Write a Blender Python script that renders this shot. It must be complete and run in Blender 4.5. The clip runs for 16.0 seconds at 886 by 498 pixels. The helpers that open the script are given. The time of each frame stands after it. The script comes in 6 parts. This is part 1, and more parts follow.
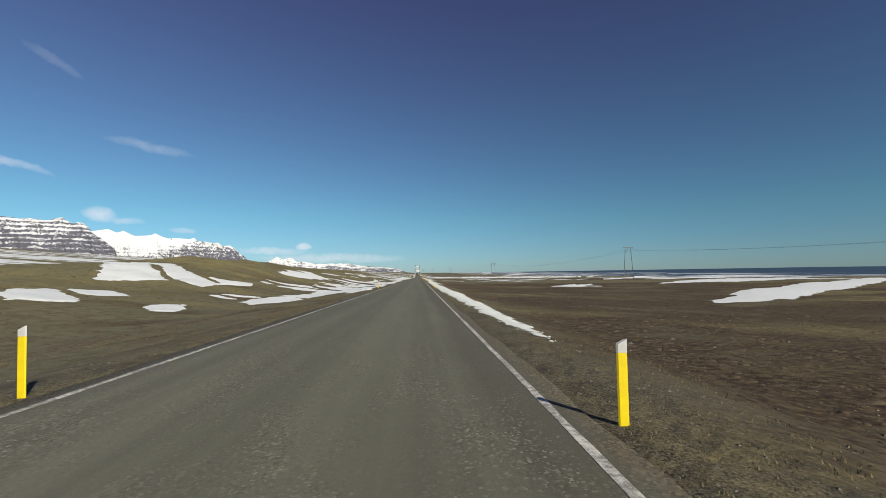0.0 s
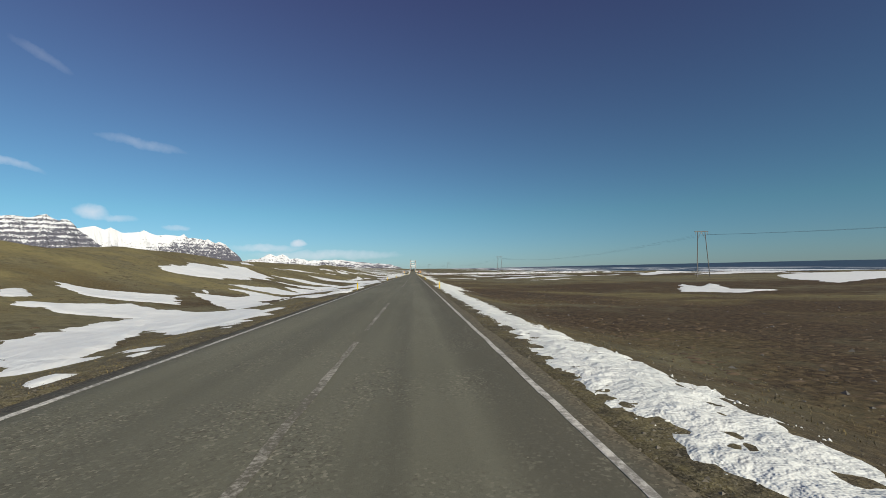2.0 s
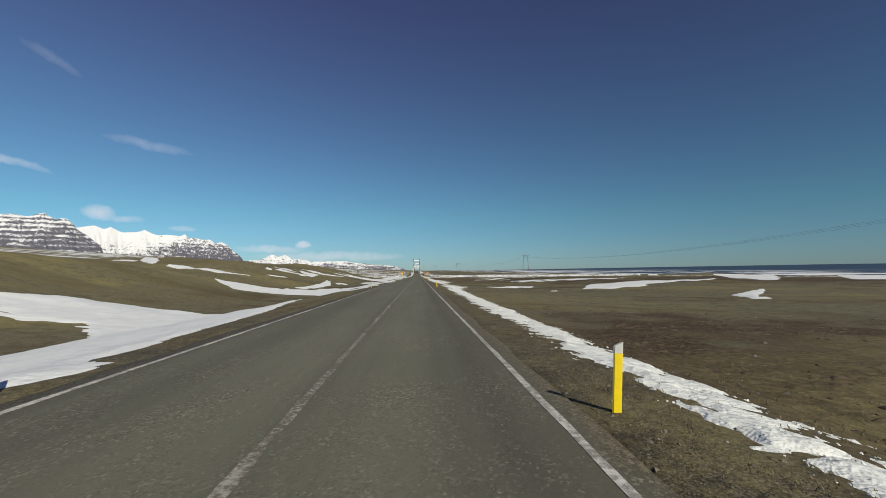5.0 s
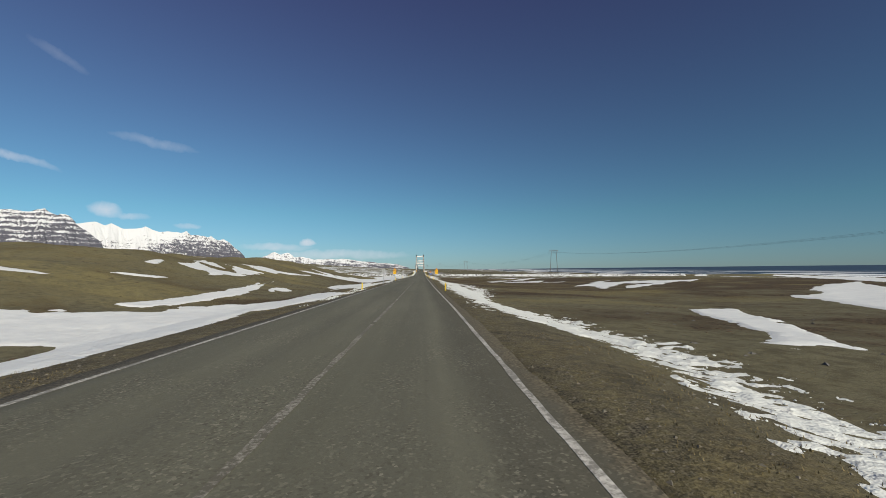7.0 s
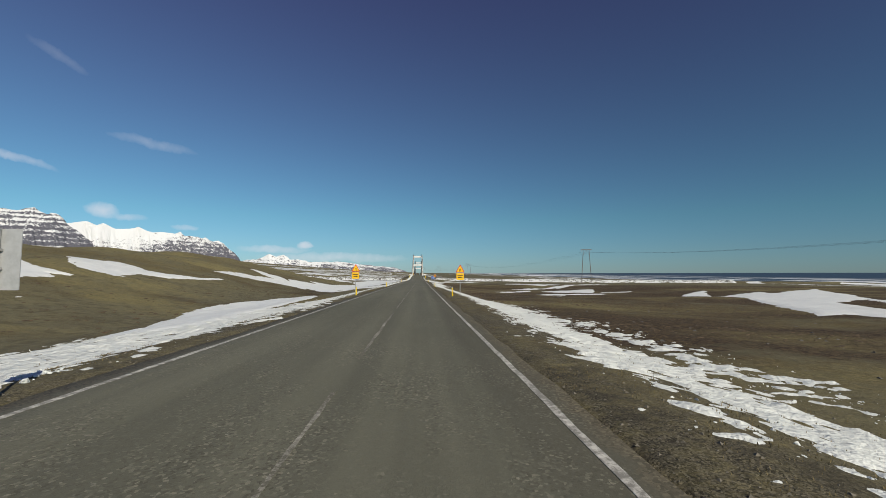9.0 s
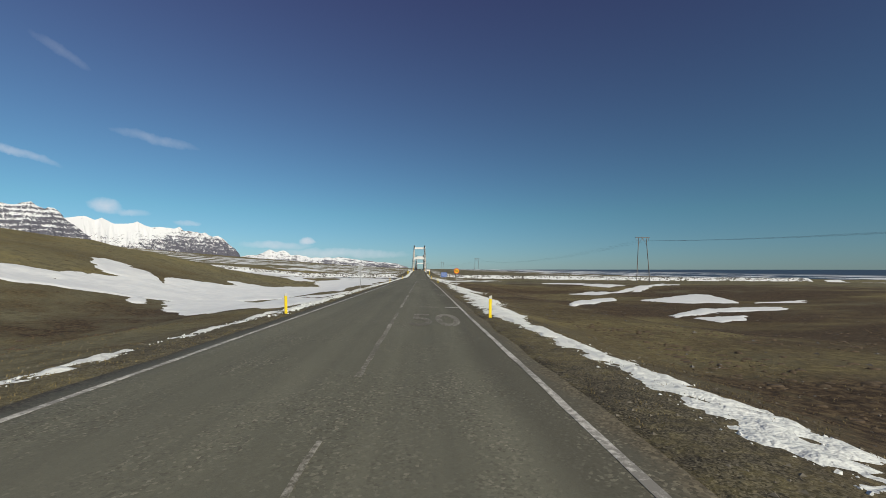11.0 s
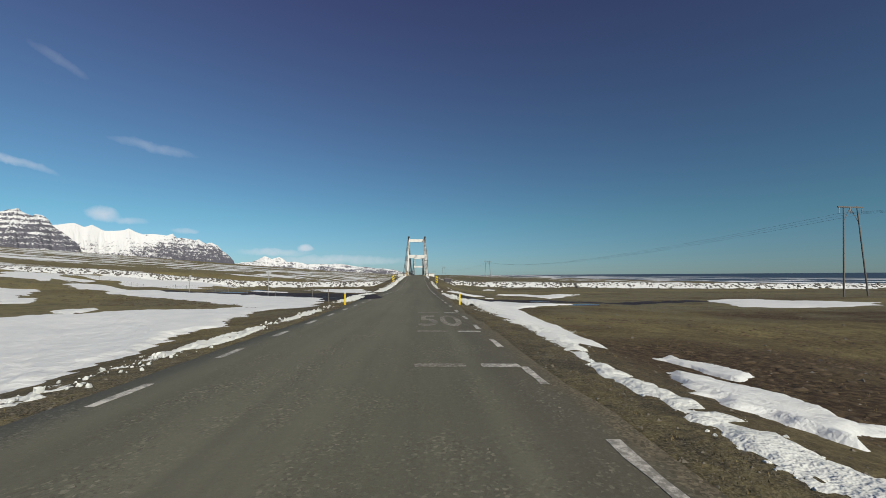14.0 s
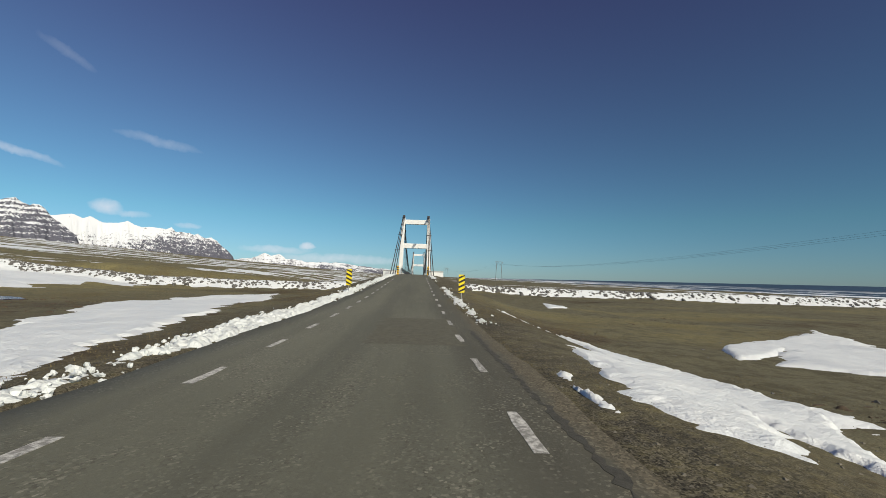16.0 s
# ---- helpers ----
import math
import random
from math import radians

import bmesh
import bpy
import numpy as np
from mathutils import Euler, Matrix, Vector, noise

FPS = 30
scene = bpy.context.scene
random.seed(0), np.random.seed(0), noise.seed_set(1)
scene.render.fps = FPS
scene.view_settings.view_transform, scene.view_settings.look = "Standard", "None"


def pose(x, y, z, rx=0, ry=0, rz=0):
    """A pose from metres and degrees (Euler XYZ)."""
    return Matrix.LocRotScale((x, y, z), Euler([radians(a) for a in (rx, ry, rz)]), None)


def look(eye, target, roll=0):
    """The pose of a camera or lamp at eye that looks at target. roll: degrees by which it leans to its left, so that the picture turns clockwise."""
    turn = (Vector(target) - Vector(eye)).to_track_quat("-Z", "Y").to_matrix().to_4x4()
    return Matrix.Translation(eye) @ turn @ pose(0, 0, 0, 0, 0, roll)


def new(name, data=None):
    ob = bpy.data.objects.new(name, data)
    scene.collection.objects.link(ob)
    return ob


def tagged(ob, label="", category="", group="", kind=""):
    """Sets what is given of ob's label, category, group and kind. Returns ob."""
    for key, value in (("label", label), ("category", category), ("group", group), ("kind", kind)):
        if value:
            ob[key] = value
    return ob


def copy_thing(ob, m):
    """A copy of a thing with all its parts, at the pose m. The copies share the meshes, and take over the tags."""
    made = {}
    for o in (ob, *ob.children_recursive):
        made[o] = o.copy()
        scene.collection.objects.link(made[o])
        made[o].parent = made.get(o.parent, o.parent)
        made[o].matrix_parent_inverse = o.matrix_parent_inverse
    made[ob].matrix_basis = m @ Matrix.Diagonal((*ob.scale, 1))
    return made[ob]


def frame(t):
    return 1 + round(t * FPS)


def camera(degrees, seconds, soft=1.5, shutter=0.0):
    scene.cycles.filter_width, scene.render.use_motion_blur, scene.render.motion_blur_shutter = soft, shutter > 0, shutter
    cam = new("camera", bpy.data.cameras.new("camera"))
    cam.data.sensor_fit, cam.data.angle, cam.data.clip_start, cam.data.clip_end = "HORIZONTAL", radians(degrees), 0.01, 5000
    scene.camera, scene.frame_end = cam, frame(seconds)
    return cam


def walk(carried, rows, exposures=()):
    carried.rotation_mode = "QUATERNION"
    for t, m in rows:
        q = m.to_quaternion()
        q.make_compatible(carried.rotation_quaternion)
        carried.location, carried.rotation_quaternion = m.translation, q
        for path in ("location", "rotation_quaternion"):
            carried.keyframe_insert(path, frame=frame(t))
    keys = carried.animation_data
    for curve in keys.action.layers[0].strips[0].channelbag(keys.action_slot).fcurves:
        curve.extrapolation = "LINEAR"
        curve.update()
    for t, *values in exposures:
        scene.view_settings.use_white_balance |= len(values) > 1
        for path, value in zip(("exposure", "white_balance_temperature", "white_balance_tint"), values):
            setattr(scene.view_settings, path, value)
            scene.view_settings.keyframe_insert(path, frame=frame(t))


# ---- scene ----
cam = camera(91.8, 16.0, soft=0.75)
# seconds, across the road, along the road, pitch, yaw to the left, roll
ROWS = [
    (0, 1.50, 0.00, 3.59, -3.25, -0.54),
    (0.5, 1.50, 16.42, 3.44, -3.28, -0.78),
    (1, 1.45, 32.56, 3.33, -3.27, -0.04),
    (1.5, 1.33, 48.37, 3.25, -3.58, -1.54),
    (2, 1.42, 63.80, 3.05, -3.87, -0.89),
    (2.5, 1.50, 79.11, 3.16, -3.72, -0.53),
    (3, 1.60, 93.94, 3.17, -3.52, -0.53),
    (3.5, 1.65, 108.19, 3.45, -3.34, -0.79),
    (4, 1.52, 121.97, 3.31, -3.38, -0.64),
    (6.5, 1.60, 199.04, 3.31, -3.15, -0.55),
    (7, 1.68, 214.81, 3.15, -2.78, -0.24),
    (7.5, 1.58, 230.35, 3.31, -2.83, -0.69),
    (8, 1.39, 245.63, 3.71, -2.90, -0.69),
    (8.5, 1.35, 259.65, 3.40, -2.88, 0.22),
    (9, 1.34, 272.39, 3.67, -3.08, 0.28),
    (11.5, 1.24, 340.26, 3.09, -2.77, 0.40),
    (12, 1.24, 354.21, 3.27, -2.91, 0.21),
    (12.5, 1.20, 368.17, 3.56, -3.05, 0.55),
    (13, 1.18, 381.85, 3.69, -3.13, 0.91),
    (13.5, 1.16, 394.95, 3.73, -3.12, 0.42),
    (14, 1.20, 407.85, 3.95, -3.03, 0.00),
    (14.5, 1.30, 420.93, 3.65, -2.60, 0.58),
    (15, 1.32, 434.10, 3.58, -2.63, 0.78),
    (15.5, 1.33, 446.14, 3.83, -2.71, 1.26),
    (16, 1.45, 457.30, 4.20, -2.83, 1.62),
]
EYE = 1.6


def eye_pose(x, y, pitch, yaw, roll):
    p, w = radians(pitch), radians(yaw)
    to = (x - math.sin(w) * math.cos(p), y + math.cos(w) * math.cos(p), EYE + math.sin(p))
    return look((x, y, EYE), to, roll)


walk(cam, [(t, eye_pose(x, y, pitch, yaw, roll)) for t, x, y, pitch, yaw, roll in ROWS],
     [(0, 0.14), (1.2, 0.14), (2.5, 0.04), (4, -0.03), (14, -0.05), (15.2, -0.04), (16, 0.06)])

# ---- light ----
SUN_AZ = math.atan2(0.56, -0.83)      # clockwise from +y
SUN_EL = radians(36)
scene.view_settings.exposure = 0.0

world = bpy.data.worlds.new("sky")
scene.world = world
world.use_nodes = True


def sky_nodes():
    nt = world.node_tree
    nt.nodes.clear()
    out = nt.nodes.new("ShaderNodeOutputWorld")
    bg = nt.nodes.new("ShaderNodeBackground")
    sky = nt.nodes.new("ShaderNodeTexSky")
    sky.sky_type = "NISHITA"
    sky.sun_disc = False
    sky.sun_elevation = SUN_EL
    sky.sun_rotation = SUN_AZ
    sky.altitude = 10
    sky.air_density = 1.0
    sky.dust_density = 0.25
    sky.ozone_density = 2.0
    bg.inputs["Strength"].default_value = 0.10
    # thin clouds: soft streaks high in the sky, small heaps over the horizon
    tc = nt.nodes.new("ShaderNodeTexCoord")
    clouds = None

    def vmath(op, a, b=None):
        n = nt.nodes.new("ShaderNodeVectorMath")
        n.operation = op
        for i, v in enumerate((a, b)):
            if v is None:
                continue
            if isinstance(v, (tuple, list)):
                n.inputs[i].default_value = v
            else:
                nt.links.new(v, n.inputs[i])
        return n.outputs["Value"] if op in ("DOT_PRODUCT", "LENGTH") else n.outputs["Vector"]

    def smath(op, a, b=None, c=None):
        n = nt.nodes.new("ShaderNodeMath")
        n.operation = op
        for i, v in enumerate((a, b, c)):
            if v is None:
                continue
            if isinstance(v, (int, float)):
                n.inputs[i].default_value = v
            else:
                nt.links.new(v, n.inputs[i])
        return n.outputs[0]

    wob = nt.nodes.new("ShaderNodeTexNoise")
    wob.inputs["Scale"].default_value = 24
    wob.inputs["Detail"].default_value = 7
    wob.inputs["Roughness"].default_value = 0.62
    nt.links.new(tc.outputs["Generated"], wob.inputs["Vector"])
    warp = vmath("SCALE", vmath("SUBTRACT", wob.outputs["Color"], (0.5, 0.5, 0.5)))
    warp.node.inputs["Scale"].default_value = 0.022
    spot = vmath("ADD", tc.outputs["Generated"], warp)
    # heading left of the road, height, half length, half thickness, slope (degrees), strength
    for head, up, long_, thick, slope, amount in CLOUDS:
        h, u = radians(head), radians(up)
        mid = Vector((-math.sin(h) * math.cos(u), math.cos(h) * math.cos(u), math.sin(u)))
        side = Vector((math.cos(h), math.sin(h), 0))
        lift = side.cross(mid).normalized()
        s = radians(slope)
        ax = side * math.cos(s) + lift * math.sin(s)
        bx = lift * math.cos(s) - side * math.sin(s)
        da = vmath("DOT_PRODUCT", vmath("SUBTRACT", spot, tuple(mid)), tuple(ax / long_))
        db = vmath("DOT_PRODUCT", vmath("SUBTRACT", spot, tuple(mid)), tuple(bx / thick))
        r2 = smath("ADD", smath("MULTIPLY", da, da), smath("MULTIPLY", db, db))
        m = smath("MULTIPLY", smath("MAXIMUM", smath("SUBTRACT", 1.0, r2), 0.0), amount)
        clouds = m if clouds is None else smath("MAXIMUM", clouds, m)
    fine = nt.nodes.new("ShaderNodeTexNoise")
    fine.inputs["Scale"].default_value = 45
    fine.inputs["Detail"].default_value = 6
    fine.inputs["Roughness"].default_value = 0.6
    nt.links.new(tc.outputs["Generated"], fine.inputs["Vector"])
    cover = smath("MULTIPLY", clouds, smath("ADD", 0.35, smath("MULTIPLY", fine.outputs["Fac"], 1.3)))
    cover = smath("MINIMUM", cover, 0.95)
    tint = nt.nodes.new("ShaderNodeMix")
    tint.data_type, tint.blend_type = "RGBA", "MULTIPLY"
    tint.inputs["Factor"].default_value = 1.0
    nt.links.new(sky.outputs["Color"], tint.inputs[6])
    z = nt.nodes.new("ShaderNodeSeparateXYZ")
    nt.links.new(tc.outputs["Generated"], z.inputs[0])
    deep = nt.nodes.new("ShaderNodeValToRGB")
    for el, (p, c) in zip((deep.color_ramp.elements[0], deep.color_ramp.elements.new(0.25), deep.color_ramp.elements[-1]), SKY_DEEP):
        el.position, el.color = p, (*c, 1)
    nt.links.new(z.outputs[2], deep.inputs[0])
    side = nt.nodes.new("ShaderNodeMapRange")        # darker towards the right, across the sun's quarter
    side.inputs["From Min"].default_value, side.inputs["From Max"].default_value = -0.65, 0.75
    side.inputs["To Min"].default_value, side.inputs["To Max"].default_value = 1.05, 0.70
    nt.links.new(z.outputs[0], side.inputs["Value"])
    shade = nt.nodes.new("ShaderNodeVectorMath")
    shade.operation = "SCALE"
    nt.links.new(deep.outputs[0], shade.inputs[0])
    nt.links.new(side.outputs[0], shade.inputs["Scale"])
    nt.links.new(shade.outputs[0], tint.inputs[7])
    mix = nt.nodes.new("ShaderNodeMix")
    mix.data_type = "RGBA"
    nt.links.new(cover, mix.inputs["Factor"])
    nt.links.new(tint.outputs[2], mix.inputs[6])
    mix.inputs[7].default_value = (7.4, 7.6, 8.2, 1)
    nt.links.new(mix.outputs[2], bg.inputs["Color"])
    nt.links.new(bg.outputs[0], out.inputs[0])


# how much deeper and bluer the clear air is than the plain sky model, by height
SKY_DEEP = ((0.0, (0.42, 0.625, 0.90)), (0.13, (0.40, 0.68, 0.77)), (0.60, (0.52, 0.41, 0.60)))
CLOUDS = [
    (39.7, 21.1, 0.045, 0.010, -27, 0.09),
    (31.4, 14.4, 0.075, 0.011, -6, 0.17),
    (43.0, 11.2, 0.070, 0.008, -13, 0.34),
    (35.6, 6.7, 0.028, 0.016, -6, 0.55),
    (33.6, 6.2, 0.040, 0.007, -2, 0.30),
    (28.1, 5.5, 0.024, 0.007, 0, 0.35),
    (14.8, 3.9, 0.020, 0.009, 0, 0.75),
    (18.5, 3.3, 0.080, 0.010, 0, 0.40),
    (11.0, 2.4, 0.170, 0.012, 0, 0.42),
]
sky_nodes()

sun = new("sun", bpy.data.lights.new("sun", "SUN"))
sun.data.energy, sun.data.angle, sun.data.color = 4.8, radians(0.53), (1.0, 0.925, 0.77)
sun.matrix_world = look((0, 0, 50), (-math.sin(SUN_AZ) * math.cos(SUN_EL), -math.cos(SUN_AZ) * math.cos(SUN_EL), 50 - math.sin(SUN_EL)))

# crest lines: degrees left of the road, degrees above the level
RIDGE_NEAR = [(63.2, 5.2), (53.2, 5.9), (46.2, 6.2), (42.2, 6.05), (41.3, 6.0), (41, 6.25), (40.4, 6.5), (39.9, 6.0), (39.4, 5.9), (39.2, 6.1), (38.8, 6.0), (38.3, 5.6), (37.8, 5.0), (37, 4.25), (36.3, 3.8), (35.9, 3.2), (35.5, 2.0), (35.2, 0.8)]
RIDGE_FAR = [(43.45, 5.0), (38.05, 5.1), (36.55, 5.5), (35.65, 5.15), (35.15, 5.42), (34.15, 4.88), (32.85, 4.95), (32.15, 5.25), (31.55, 4.85), (30.95, 4.7), (28.75, 4.72), (28.25, 4.95), (27.85, 4.5), (26.45, 4.4), (26.15, 4.25), (25.75, 4.48), (25.35, 4.13), (24.95, 3.9), (24.45, 4.05), (23.85, 3.73), (23.25, 3.15), (22.55, 2.6), (22.15, 2.1), (21.65, 0.9)]
RIDGE_LOW = [(23, 1.6), (19.6, 2.1), (18.8, 2.7), (18.0, 2.35), (17.2, 2.6), (16.4, 2.1), (13.0, 1.7), (10.5, 1.9), (8.0, 1.5), (5.5, 1.3), (3.5, 1.2), (1.8, 0.7)]

# ---- materials ----
def material(name):
    m = bpy.data.materials.new(name)
    m.use_nodes = True
    nt = m.node_tree
    return m, nt, nt.nodes["Principled BSDF"]


def nodes_for(nt, space="Object"):
    """Small helpers that add nodes to a tree: noise, ramp, mix, bump, number sums."""
    tc = nt.nodes.new("ShaderNodeTexCoord")

    def put(sock, v):
        if isinstance(v, (int, float)):
            sock.default_value = v
        elif isinstance(v, (tuple, list)):
            sock.default_value = v if len(v) == len(sock.default_value) else (*v, 1)
        else:
            nt.links.new(v, sock)

    def stretched(sx, sy, sz, turn=0.0):
        n = nt.nodes.new("ShaderNodeMapping")
        n.inputs["Scale"].default_value = (sx, sy, sz)
        n.inputs["Rotation"].default_value = (0, 0, turn)
        nt.links.new(tc.outputs[space], n.inputs["Vector"])
        return n.outputs[0]

    def noise_(scale, detail=4, rough=0.55, vec=None, dist=0.0):
        n = nt.nodes.new("ShaderNodeTexNoise")
        n.inputs["Scale"].default_value = scale
        n.inputs["Detail"].default_value = detail
        n.inputs["Roughness"].default_value = rough
        n.inputs["Distortion"].default_value = dist
        nt.links.new(vec or tc.outputs[space], n.inputs["Vector"])
        return n.outputs["Fac"]

    def cells(scale, vec=None, feature="F1"):
        n = nt.nodes.new("ShaderNodeTexVoronoi")
        n.feature = feature
        n.inputs["Scale"].default_value = scale
        nt.links.new(vec or tc.outputs[space], n.inputs["Vector"])
        return n

    def ramp(fac, *stops):
        n = nt.nodes.new("ShaderNodeValToRGB")
        e = n.color_ramp.elements
        while len(e) < len(stops):
            e.new(0.5)
        for el, (p, c) in zip(e, stops):
            el.position = p
            el.color = (c, c, c, 1) if isinstance(c, (int, float)) else (*c, 1)
        put(n.inputs[0], fac)
        return n.outputs[0]

    def mix(fac, a, b, how="MIX"):
        n = nt.nodes.new("ShaderNodeMix")
        n.data_type, n.blend_type = "RGBA", how
        put(n.inputs["Factor"], fac)
        put(n.inputs[6], a)
        put(n.inputs[7], b)
        return n.outputs[2]

    def num(op, a, b=0.0, c=0.0):
        n = nt.nodes.new("ShaderNodeMath")
        n.operation = op
        for i, v in enumerate((a, b, c)):
            put(n.inputs[i], v)
        return n.outputs[0]

    def bump(height, strength=0.5, dist=0.02, normal=None):
        n = nt.nodes.new("ShaderNodeBump")
        n.inputs["Strength"].default_value = strength
        n.inputs["Distance"].default_value = dist
        nt.links.new(height, n.inputs["Height"])
        if normal is not None:
            nt.links.new(normal, n.inputs["Normal"])
        return n.outputs[0]

    def axis(i):
        n = nt.nodes.new("ShaderNodeSeparateXYZ")
        nt.links.new(tc.outputs[space], n.inputs[0])
        return n.outputs[i]

    class Kit:
        pass

    k = Kit()
    k.tc, k.put, k.stretched, k.noise, k.cells, k.ramp = tc, put, stretched, noise_, cells, ramp
    k.mix, k.num, k.bump, k.axis = mix, num, bump, axis
    return k


def make_asphalt():
    m, nt, b = material("old_asphalt")
    k = nodes_for(nt)
    x = k.axis(0)
    chips = k.cells(34).outputs["Color"]
    fine = k.noise(70, 3, 0.75)
    stain = k.noise(0.30, 5, 0.62, k.stretched(1.0, 0.22, 1))
    along = k.noise(1.0, 4, 0.6, k.stretched(0.95, 0.010, 1))
    base = k.ramp(stain, (0.3, (0.101, 0.101, 0.074)), (0.7, (0.143, 0.142, 0.107)))
    base = k.mix(k.ramp(along, (0.42, 0.0), (0.64, 0.50)), base, (0.068, 0.068, 0.053))
    # the strip beside the right edge line is darker and smoother
    dark = k.ramp(k.num("MULTIPLY", k.num("ADD", x, k.num("MULTIPLY", k.noise(0.5, 4, 0.6, k.stretched(1, 0.15, 1)), 0.8)), 0.2), (0.50, 0.0), (0.58, 0.62), (0.72, 0.85))
    base = k.mix(dark, base, (0.062, 0.059, 0.045))
    # dark binder between pale stone chips, in uneven clusters
    cluster = k.ramp(k.noise(0.9, 5, 0.70, k.stretched(1, 0.40, 1)), (0.44, 0.12), (0.62, 1.0))
    base = k.mix(k.num("MULTIPLY", cluster, k.ramp(chips, (0.10, 0.70), (0.40, 0.0))), base, (0.048, 0.044, 0.034))
    base = k.mix(k.num("MULTIPLY", cluster, k.ramp(chips, (0.68, 0.0), (0.97, 0.75))), base, (0.290, 0.275, 0.215))
    base = k.mix(k.ramp(fine, (0.34, 0.35), (0.48, 0.0)), base, (0.060, 0.056, 0.044))
    base = k.mix(k.ramp(k.noise(1.7, 3, 0.7), (0.74, 0.0), (0.78, 0.6)), base, (0.040, 0.037, 0.030))
    # grit and soil creeping in from the verges
    edge_in = k.num("ADD", k.num("ABSOLUTE", k.num("ADD", x, 0.15)), k.num("MULTIPLY", k.noise(1.4, 5, 0.7), 0.9))
    base = k.mix(k.ramp(k.num("MULTIPLY", edge_in, 0.2), (0.745, 0.0), (0.80, 0.85)), base, k.ramp(chips, (0.2, (0.045, 0.038, 0.025)), (0.9, (0.150, 0.128, 0.088))))
    k.put(b.inputs["Base Color"], base)
    b.inputs["Roughness"].default_value = 0.9
    b.inputs["Specular IOR Level"].default_value = 0.3
    k.put(b.inputs["Normal"], k.bump(k.num("ADD", chips, fine), 0.5, 0.010))
    return m


def make_wet_asphalt():
    m, nt, b = material("wet_dark_asphalt")
    k = nodes_for(nt)
    n1 = k.noise(0.6, 5, 0.65)
    base = k.ramp(n1, (0.35, (0.012, 0.009, 0.012)), (0.65, (0.024, 0.019, 0.021)))
    base = k.mix(k.ramp(k.noise(0.9, 5, 0.7), (0.60, 0.0), (0.66, 0.9)), base, (0.085, 0.074, 0.052))
    k.put(b.inputs["Base Color"], base)
    k.put(b.inputs["Roughness"], k.ramp(n1, (0.34, 0.42), (0.46, 0.80)))
    b.inputs["Specular IOR Level"].default_value = 0.3
    k.put(b.inputs["Normal"], k.bump(k.noise(45, 3, 0.7), 0.5, 0.01))
    return m


def make_paint():
    m, nt, b = material("worn_white_road_paint")
    k = nodes_for(nt)
    n1 = k.noise(11, 5, 0.75)
    n2 = k.noise(0.9, 3, 0.6)
    wear = k.ramp(k.num("ADD", k.num("MULTIPLY", n1, 0.75), k.num("MULTIPLY", n2, 0.35)), (0.46, 0.0), (0.60, 1.0))
    base = k.mix(k.num("MULTIPLY", wear, 0.85), (0.52, 0.51, 0.47), (0.13, 0.125, 0.11))
    k.put(b.inputs["Base Color"], base)
    b.inputs["Roughness"].default_value = 0.75
    k.put(b.inputs["Normal"], k.bump(k.noise(60, 3, 0.7), 0.4, 0.006))
    return m


def make_faded_paint():
    """Road paint that is mostly gone: the asphalt shows through."""
    m, nt, b = material("faded_white_road_paint")
    k = nodes_for(nt)
    n1 = k.noise(13, 5, 0.75)
    n2 = k.noise(0.5, 3, 0.6)
    wear = k.ramp(k.num("ADD", k.num("MULTIPLY", n1, 0.75), k.num("MULTIPLY", n2, 0.5)), (0.50, 0.0), (0.66, 1.0))
    base = k.mix(wear, (0.31, 0.30, 0.26), (0.092, 0.086, 0.064))
    k.put(b.inputs["Base Color"], base)
    b.inputs["Roughness"].default_value = 0.8
    k.put(b.inputs["Normal"], k.bump(k.noise(60, 3, 0.7), 0.5, 0.008))
    return m


